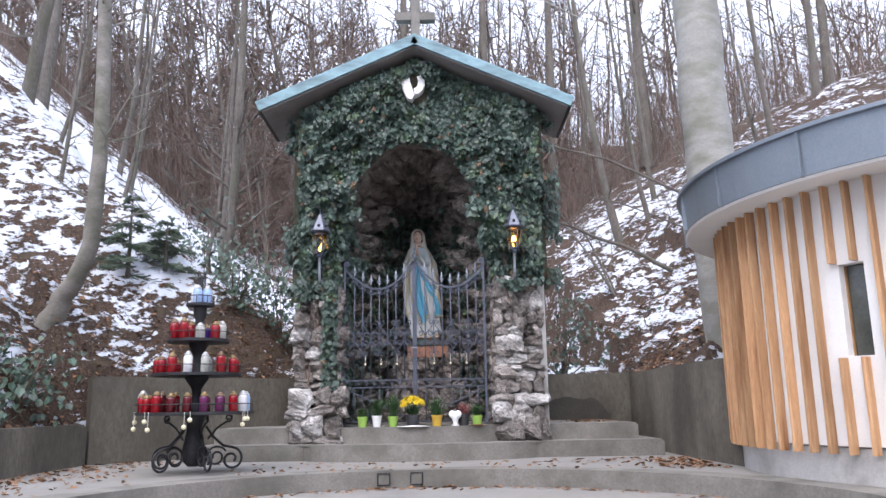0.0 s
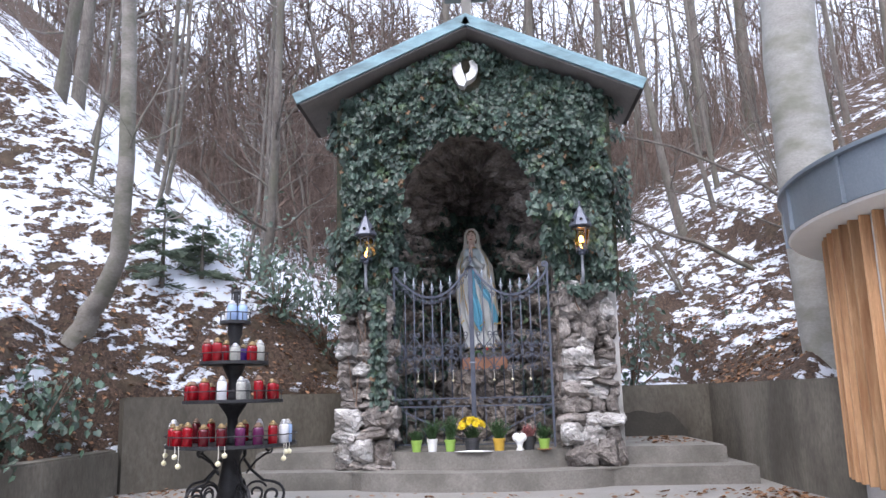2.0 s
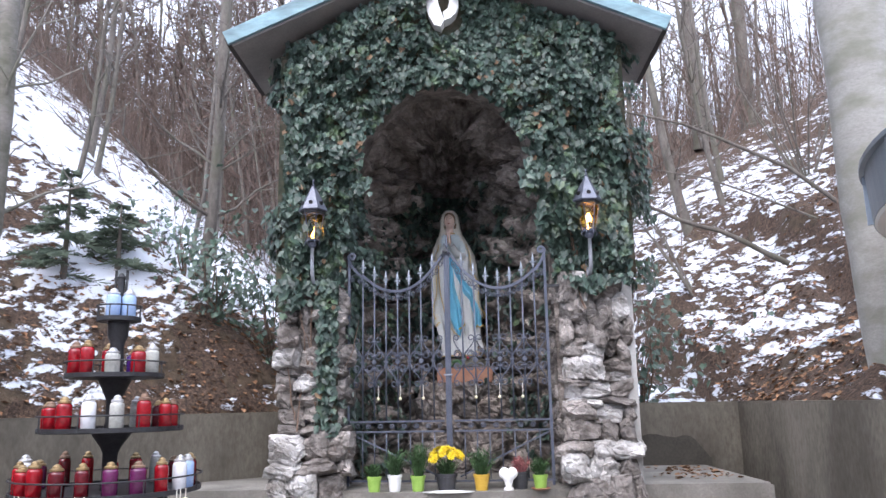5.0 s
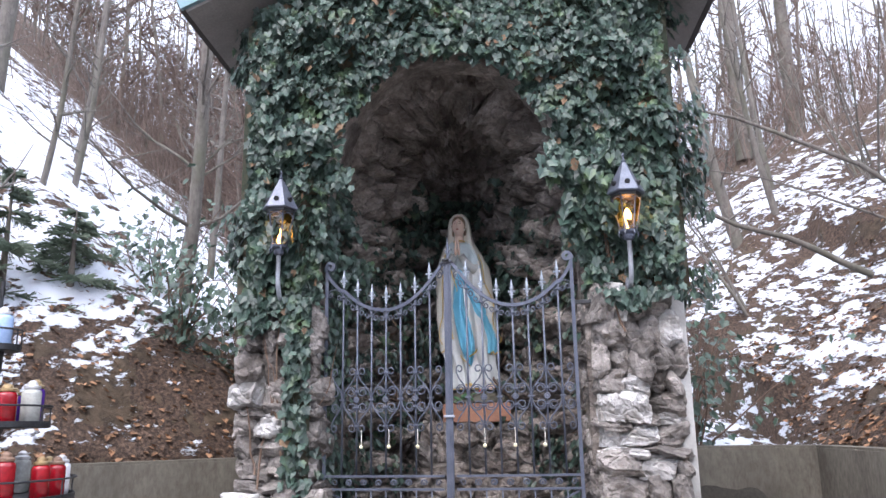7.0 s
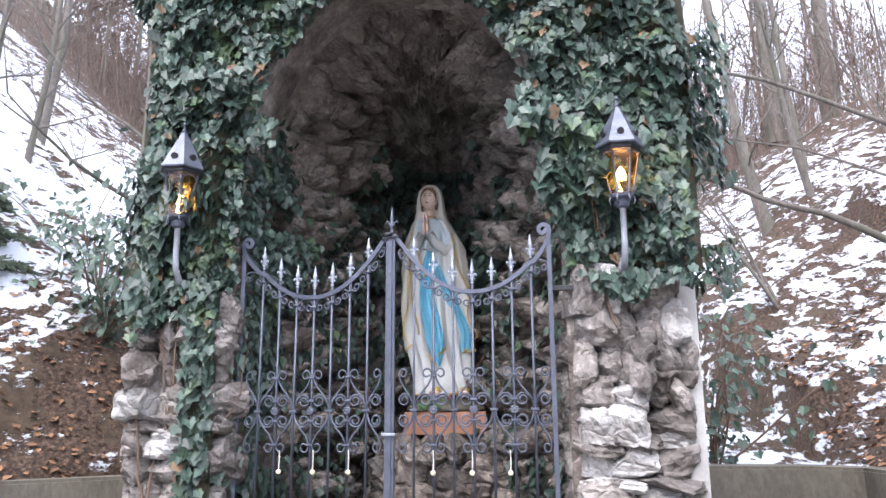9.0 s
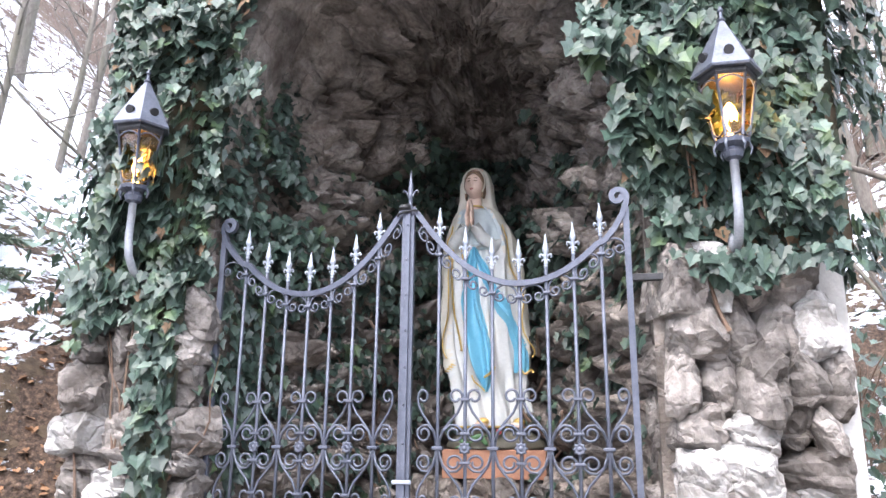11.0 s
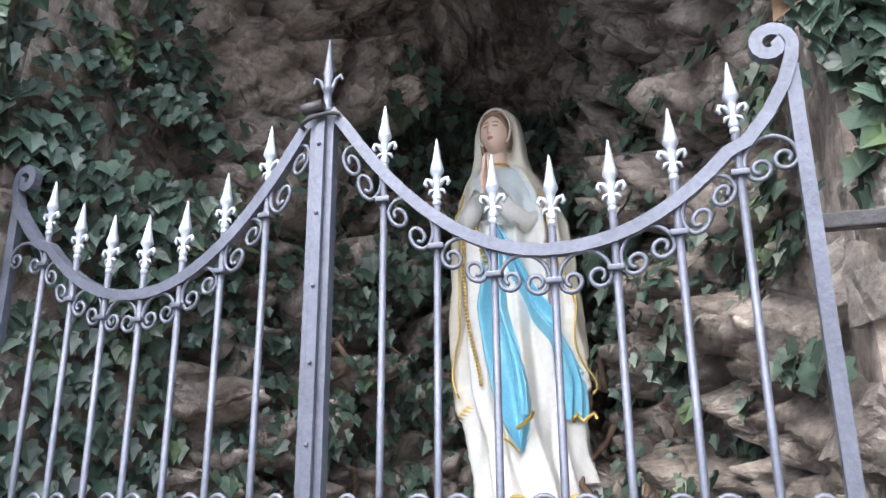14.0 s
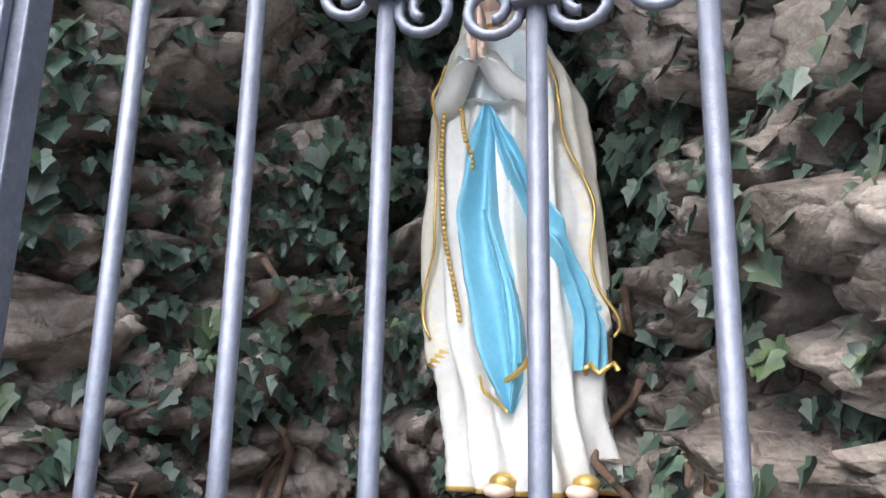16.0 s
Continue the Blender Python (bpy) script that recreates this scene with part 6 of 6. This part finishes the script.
def lantern(at, label):
    t = thing("wall_lantern", label, "lantern", at, "wall lanterns")
    H6 = lambda r, z, off=0.0: [Vector((r * math.cos(radians(60 * k + off)), r * math.sin(radians(60 * k + off)), z)) for k in range(6)]
    bm = bmesh.new()
    lathe(bm, [(0.118, 0.33), (0.122, 0.338), (0.060, 0.46), (0.014, 0.545), (0.008, 0.55)], 6)
    part("roof", bm, LAMP_ROOF, t, "six-sided blue-grey metal roof")
    for k in range(6):
        a = radians(60 * k + 30)
        bm = bmesh.new()
        tube(bm, [(0.078 * math.cos(a), 0.078 * math.sin(a), 0.395), (0.096 * math.cos(a), 0.096 * math.sin(a), 0.388)], [0.016, 0.018], 8)
        part("vent", bm, BLACK_IRON, t)
    bm = bmesh.new()
    lathe(bm, [(0.010, 0.545), (0.016, 0.555), (0.007, 0.565), (0.006, 0.585), (0.011, 0.592), (0.003, 0.61)], 8)
    part("finial", bm, IRON, t)
    bm = bmesh.new()
    lathe(bm, [(0.094, 0.305), (0.100, 0.315), (0.100, 0.332), (0.09, 0.335)], 6)
    part("upper_ring", bm, BLACK_IRON, t)
    bm = bmesh.new()
    lathe(bm, [(0.012, 0.02), (0.03, 0.03), (0.036, 0.05), (0.03, 0.065), (0.055, 0.075), (0.058, 0.09), (0.05, 0.095)], 12)
    part("base", bm, IRON, t)
    top, bot = H6(0.094, 0.305), H6(0.054, 0.095)
    for k in range(6):
        bm = bmesh.new()
        tube(bm, [bot[k], bot[k].lerp(top[k], 0.5), top[k]], 0.0055, 5)
        for u in (0.12, 0.88):
            p, q = bot[k].lerp(top[k], u), bot[(k + 1) % 6].lerp(top[(k + 1) % 6], u)
            c = bot[k].lerp(bot[(k + 1) % 6], 0.5).lerp(top[k].lerp(top[(k + 1) % 6], 0.5), u + (0.10 if u > 0.5 else -0.09))
            tube(bm, [p, p.lerp(c, 0.5) + Vector((0, 0, 0.006 if u > 0.5 else -0.006)), c, q.lerp(c, 0.5) + Vector((0, 0, 0.006 if u > 0.5 else -0.006)), q], 0.0035, 4)
        part("cage_bar", bm, IRON, t, "", True)
        bm = bmesh.new()
        inn = 0.95
        vs = [bm.verts.new(Vector((p.x * inn, p.y * inn, p.z))) for p in (bot[k], bot[(k + 1) % 6], top[(k + 1) % 6], top[k])]
        bm.faces.new(vs)
        pane = part("pane", bm, AMBER, t, "amber glass pane")
        pane.visible_shadow = False
        leafy = bmesh.new()
        a = radians(60 * k)
        tube(leafy, [(0.05 * math.cos(a), 0.05 * math.sin(a), 0.088), (0.062 * math.cos(a), 0.062 * math.sin(a), 0.062), (0.055 * math.cos(a), 0.055 * math.sin(a), 0.04)], [0.006, 0.005, 0.003], 5)
        part("ornament", leafy, IRON, t)
    bm = bmesh.new()
    lathe(bm, [(0.012, 0.095), (0.013, 0.15), (0.022, 0.165), (0.026, 0.19), (0.018, 0.215), (0.003, 0.235)], 12)
    bulb = part("bulb", bm, GLOW, t, "glowing warm bulb", True)
    bm = bmesh.new()
    tube(bm, [(0, 0, 0.03), (0, 0, -0.12), (0, 0.012, -0.19), (0, 0.055, -0.245), (0, 0.115, -0.262), (0, 0.175, -0.235), (0, 0.215, -0.17), (0, 0.235, -0.12)], [0.015, 0.015, 0.016, 0.016, 0.015, 0.014, 0.013, 0.012], 10)
    part("bracket", bm, SILVER_DULL, t, "curved grey bracket", True)
    ld = bpy.data.lights.new("lantern_light", "POINT")
    ld.energy, ld.color, ld.shadow_soft_size = 0.5, (1.0, 0.6, 0.25), 0.03
    lo = new("lantern_light", ld)
    lo.location = Vector(at) + Vector((0, 0, 0.26))
    return t


lantern((-1.44, 8.74, 2.255), "wrought-iron wall lantern with lit amber glass")
lantern((0.83, 8.74, 2.275), "wrought-iron wall lantern with lit amber glass")

# ---- votive stand ----
TX, TY = -2.33, 7.27
stand = thing("candle_stand", "black wrought-iron tiered votive candle stand on scroll feet", "candle stand", (TX, TY, 0))
TRAYS = [(0.53, 0.535), (0.41, 0.885), (0.285, 1.20), (0.13, 1.545)]
bm = bmesh.new()
lathe(bm, [(0.05, 0.06), (0.09, 0.10), (0.105, 0.2), (0.075, 0.36), (0.07, 0.44), (0.10, 0.5), (0.14, 0.532)], 24)
part("pedestal", bm, BLACK_IRON, stand, "", True)
prev = 0.535
for (r, z) in TRAYS[1:]:
    bm = bmesh.new()
    lathe(bm, [(0.05, prev), (0.042, prev + 0.05), (0.042, z - 0.14), (0.06, z - 0.10), (0.11 * (r / 0.41) ** 0.5, z - 0.03), (0.12 * (r / 0.41) ** 0.5, z - 0.004)], 18)
    part("column", bm, BLACK_IRON, stand, "", True)
    prev = z
bm = bmesh.new()
lathe(bm, [(0.03, 1.55), (0.024, 1.60), (0.022, 1.80), (0.03, 1.815), (0.008, 1.84)], 12)
for s in (-1, 1):
    box(bm, s * 0.035 - 0.006, s * 0.035 + 0.006, -0.006, 0.006, 1.70, 1.86)
box(bm, -0.045, 0.045, -0.005, 0.005, 1.80, 1.812)
part("top_post", bm, BLACK_IRON, stand)
for r, z in TRAYS:
    bm = bmesh.new()
    lathe(bm, [(r - 0.01, z - 0.012), (r, z - 0.008), (r, z + 0.018), (r - 0.008, z + 0.018), (r - 0.012, z + 0.002), (0.02, z + 0.002)], 48)
    part("tray", bm, BLACK_IRON, stand, "round black metal tray")
    bm = bmesh.new()
    tube(bm, [(r * math.cos(q), r * math.sin(q), z + 0.085) for q in [2 * math.pi * w / 40 for w in range(41)]], 0.005, 6)
    part("rail", bm, BLACK_IRON, stand, "thin round guard rail", True)
    for w in range(8):
        a = 2 * math.pi * w / 8
        bm = bmesh.new()
        tube(bm, [(r * math.cos(a), r * math.sin(a), z), (r * math.cos(a), r * math.sin(a), z + 0.085)], 0.004, 5)
        part("rail_post", bm, BLACK_IRON, stand)
for w in range(5):
    a = 2 * math.pi * w / 5 + 0.35
    d = Vector((math.cos(a), math.sin(a), 0))
    def sc(c, r0, q0, turns, sgn=1, n=26, shrink=0.25):
        return [d * (c[0] + sgn * r0 * (1 - (1 - shrink) * i / n) * math.cos(q0 + 2 * math.pi * turns * i / n)) + Vector((0, 0, c[1] + r0 * (1 - (1 - shrink) * i / n) * math.sin(q0 + 2 * math.pi * turns * i / n))) for i in range(n + 1)]
    bm = bmesh.new()
    tube(bm, [d * 0.10 + Vector((0, 0, 0.42)), d * 0.16 + Vector((0, 0, 0.33)), d * 0.26 + Vector((0, 0, 0.24)), d * 0.36 + Vector((0, 0, 0.22))] + sc((0.34, 0.115), 0.105, 1.4, -1.35), 0.012, 7)
    part("scroll_foot", bm, BLACK_IRON, stand, "", True)
    bm = bmesh.new()
    tube(bm, sc((0.20, 0.14), 0.10, 0.5, 1.5), 0.010, 6)
    part("scroll", bm, BLACK_IRON, stand, "", True)
    bm = bmesh.new()
    tube(bm, [d * 0.12 + Vector((0, 0, 0.30)), d * 0.2 + Vector((0, 0, 0.40)), d * 0.29 + Vector((0, 0, 0.46))] + sc((0.30, 0.49), 0.035, -1.5, 1.2), 0.009, 6)
    part("scroll", bm, BLACK_IRON, stand, "", True)


def jar_glass(name, c, dark):
    return mat(name, dark, c, 0.15, 14, 60, 0.05, spec=0.6)


JARS = {"red": jar_glass("red_glass", (0.34, 0.006, 0.014), (0.15, 0.004, 0.008)), "dark red": jar_glass("dark_red_glass", (0.13, 0.008, 0.014), (0.05, 0.004, 0.007)), "violet": jar_glass("violet_glass", (0.09, 0.03, 0.25), (0.04, 0.012, 0.12)), "white": jar_glass("white_glass", (0.78, 0.78, 0.80), (0.62, 0.62, 0.66)), "pale blue": jar_glass("blue_glass", (0.42, 0.55, 0.80), (0.30, 0.42, 0.66)), "clear": jar_glass("clear_glass", (0.50, 0.50, 0.46), (0.30, 0.30, 0.28)), "wine": jar_glass("wine_glass", (0.13, 0.02, 0.09), (0.06, 0.01, 0.04))}
LIDS = [mat("gold_lid", (0.26, 0.18, 0.09), (0.40, 0.29, 0.15), 0.4, 20, 80, 0.1, metal=0.6), mat("silver_lid", (0.5, 0.5, 0.5), (0.66, 0.66, 0.67), 0.4, 20, 80, 0.1, metal=0.6), mat("brown_lid", (0.16, 0.10, 0.07), (0.26, 0.17, 0.12), 0.5, 20, 80, 0.1, metal=0.3)]


def candle(at, colour, lid, h, w):
    t = thing("grave_candle", colour + " glass votive candle with metal lid on the stand", "candle", at, "votive candles", rt.uniform(0, 360))
    bm = bmesh.new()
    lathe(bm, [(w * 0.86, 0), (w, 0.008), (w, h * 0.70), (w * 0.93, h * 0.76), (w * 0.72, h * 0.80)], 16)
    part("jar", bm, JARS[colour], t, "", True)
    bm = bmesh.new()
    lathe(bm, [(w * 0.80, h * 0.80), (w * 0.84, h * 0.81), (w * 0.84, h * 0.86), (w * 0.55, h * 0.89), (w * 0.50, h * 0.95), (w * 0.2, h)], 14)
    part("lid", bm, LIDS[lid], t, "")
    return t


seqs = [["wine", "white", "red", "red", "red", "dark red", "dark red", "wine", "wine", "red", "white", "pale blue", "dark red", "red", "dark red", "clear", "red", "red", "red", "dark red"],
        ["clear", "red", "red", "red", "white", "clear", "red", "red", "red", "white", "dark red", "clear", "red", "red"],
        ["white", "red", "red", "clear", "red", "clear", "violet", "violet", "red"],
        ["white", "pale blue", "pale blue", "white"]]
for (r, z), seq in zip(TRAYS, seqs):
    n = len(seq)
    for k, c in enumerate(seq):
        a = radians(172 + 360 * k / n * 0.985)
        rr = r - (0.055 if r > 0.2 else 0.065) - 0.02 * rt.random()
        candle((TX + rr * math.cos(a), TY + rr * math.sin(a), z + 0.0045), c, 1 if c in ("white", "pale blue", "clear") else rt.choice([0, 0, 2]), rt.uniform(0.155, 0.22) * (1.0 if r > 0.2 else 0.95), rt.uniform(0.037, 0.044))
for a, dr in ((188, 0.07), (192, 0.13), (236, 0.06), (241, 0.13), (283, 0.05), (278, 0.11), (340, 0.05), (337, 0.10), (345, 0.05)):
    q = radians(a)
    p = pendant((TX + 0.538 * math.cos(q), TY + 0.538 * math.sin(q), 0.555), dr, 0.021, "white wooden ball on a string below the tray")

# ---- flower pots before the gate ----
LIME = mat("lime_pot", (0.24, 0.40, 0.07), (0.32, 0.50, 0.11), 0.4, 8, 60, 0.05)
YELLOWPOT = mat("yellow_pot", (0.50, 0.31, 0.04), (0.60, 0.39, 0.06), 0.4, 8, 60, 0.05)
POTW = mat("white_pot", (0.74, 0.74, 0.74), (0.82, 0.82, 0.82), 0.4, 8, 60, 0.05)
POTD = mat("dark_pot", (0.025, 0.025, 0.03), (0.06, 0.06, 0.065), 0.5, 8, 60, 0.1)
GREEN = mat("pot_green", (0.022, 0.052, 0.018), (0.06, 0.12, 0.04), 0.6, 8, 60, 0.2, spread=0.4)
PETAL = mat("yellow_petal", (0.72, 0.52, 0.01), (0.85, 0.68, 0.03), 0.6, 12, 60, 0.1, spread=0.15)
HEATH = mat("heather", (0.20, 0.06, 0.07), (0.34, 0.14, 0.13), 0.7, 12, 60, 0.1, spread=0.4)


def pot(x, y, h, r, m, label, plant, plant_label, height, spread, blooms=None):
    t = thing("flower_pot", label, "flower pot", (x, y, TOP), "flower pots before the gate")
    bm = bmesh.new()
    lathe(bm, [(r * 0.72, 0), (r * 0.74, 0.004), (r * 0.92, h * 0.8), (r, h * 0.81), (r * 1.02, h), (r * 0.93, h), (r * 0.88, h * 0.86), (0.01, h * 0.86)], 20)
    part("pot", bm, m, t, "")
    V, F = [], []
    for k in range(90):
        a, u = rt.uniform(0, 2 * math.pi), rt.random()
        p = Vector((r * 0.5 * u * math.cos(a), r * 0.5 * u * math.sin(a), h * 0.86))
        st = wander(p, (math.cos(a) * spread * u, math.sin(a) * spread * u, 1), height * rt.uniform(0.5, 1), 3, 0.10, rt)
        add_tube(V, F, st, [0.0035, 0.004, 0.003, 0.0008], 3)
        for q in range(5):
            b = len(V)
            c = st[1 + q % 3].lerp(st[min(3, 2 + q % 3)], rt.random())
            e = c + Vector((rt.gauss(0, 0.022), rt.gauss(0, 0.022), rt.uniform(0.0, 0.03)))
            s = Vector((rt.gauss(0, 1), rt.gauss(0, 1), 0)).normalized() * 0.005
            V.extend([c - s, c + s, e + s * 0.4, e - s * 0.4])
            F.append((b, b + 1, b + 2, b + 3))
    raw("plant", V, F, plant, t, plant_label)
    if blooms:
        for k in range(44):
            a, el = rt.uniform(0, 2 * math.pi), rt.uniform(0.1, 1.2)
            c = Vector((blooms * math.cos(a) * math.cos(el), blooms * math.sin(a) * math.cos(el) * 0.8, h + 0.09 + blooms * 0.8 * math.sin(el)))
            bm = bmesh.new()
            for q in range(12):
                g = 2 * math.pi * q / 12
                for lay, (rr_, hh_) in enumerate(((0.030, 0.004), (0.019, 0.014))):
                    g2 = g + lay * 0.26
                    v0, v1, v2 = [bm.verts.new(p) for p in ((0, 0, 0), (rr_ * math.cos(g2 - 0.2), rr_ * math.sin(g2 - 0.2), hh_ + rt.uniform(0, 0.006)), (rr_ * math.cos(g2 + 0.2), rr_ * math.sin(g2 + 0.2), hh_ + rt.uniform(0, 0.006)))]
                    bm.faces.new((v0, v1, v2))
            out = (c - Vector((0, 0, h + 0.05))).normalized()
            bmesh.ops.transform(bm, matrix=Matrix.Translation(c) @ out.to_track_quat("Z", "Y").to_matrix().to_4x4(), verts=bm.verts[:])
            part("flower", bm, PETAL, t, "yellow chrysanthemum bloom")
    return t


pot(-0.93, 8.74, 0.115, 0.058, LIME, "lime green pot with a small green herb", GREEN, "small green plant", 0.10, 0.5)
pot(-0.77, 8.74, 0.125, 0.056, POTW, "white pot with a bushy evergreen", GREEN, "bushy evergreen", 0.20, 0.5)
pot(-0.59, 8.74, 0.115, 0.058, LIME, "lime green pot with an upright conifer", GREEN, "upright little conifer", 0.26, 0.22)
pot(-0.37, 8.74, 0.13, 0.085, POTD, "dark pot of yellow chrysanthemums", GREEN, "dark foliage", 0.13, 0.7, 0.13)
pot(-0.10, 8.74, 0.12, 0.062, YELLOWPOT, "mustard yellow pot with a green shrublet", GREEN, "airy green shrublet", 0.20, 0.6)
pot(0.35, 8.74, 0.11, 0.058, LIME, "lime green pot with grassy plant on a saucer", GREEN, "grassy plant", 0.13, 0.5)
pot(0.20, 8.80, 0.13, 0.07, POTD, "dark pot of dry heather", HEATH, "dry reddish heather", 0.12, 0.6)
t = thing("heart_vase", "white heart-shaped ceramic vase on the step", "vase", (0.105, 8.71, TOP))
bm = bmesh.new()
for s in (-1, 1):
    bmesh.ops.create_uvsphere(bm, u_segments=16, v_segments=10, radius=0.042, matrix=Matrix.Translation((s * 0.030, 0, 0.125)) @ Matrix.Diagonal((1, 0.7, 1.05, 1)))
lathe(bm, [(0.038, 0), (0.040, 0.01), (0.022, 0.03), (0.036, 0.07), (0.055, 0.115), (0.04, 0.13)], 18)
part("vase", bm, POTW, t, "", True)
bm = bmesh.new()
lathe(bm, [(0.062, 0), (0.075, 0.012), (0.07, 0.014), (0.06, 0.005)], 20, (0.35, 8.74, TOP))
tagged(part("saucer", bm, BRICK), "flat terracotta saucer under a lime pot", "saucer")
bm = bmesh.new()
lathe(bm, [(0.19, 0.0), (0.20, 0.004), (0.02, 0.014)], 32, (-0.35, 8.62, TOP + 0.001))
bmesh.ops.transform(bm, matrix=Matrix.Translation((-0.35, 8.64, 0)) @ Matrix.Diagonal((1, 0.42, 1, 1)) @ Matrix.Translation((0.35, -8.64, 0)), verts=bm.verts[:])
tagged(part("snow_patch", bm, POTW, None, "", True), "thin patch of old snow on the step", "snow")
# remaining ivy leaves, each its own piece
for m in near:
    ob = new("leaf", LEAF_ME[rnd.randrange(4)])
    ob.parent = ivy
    ob.matrix_world = m
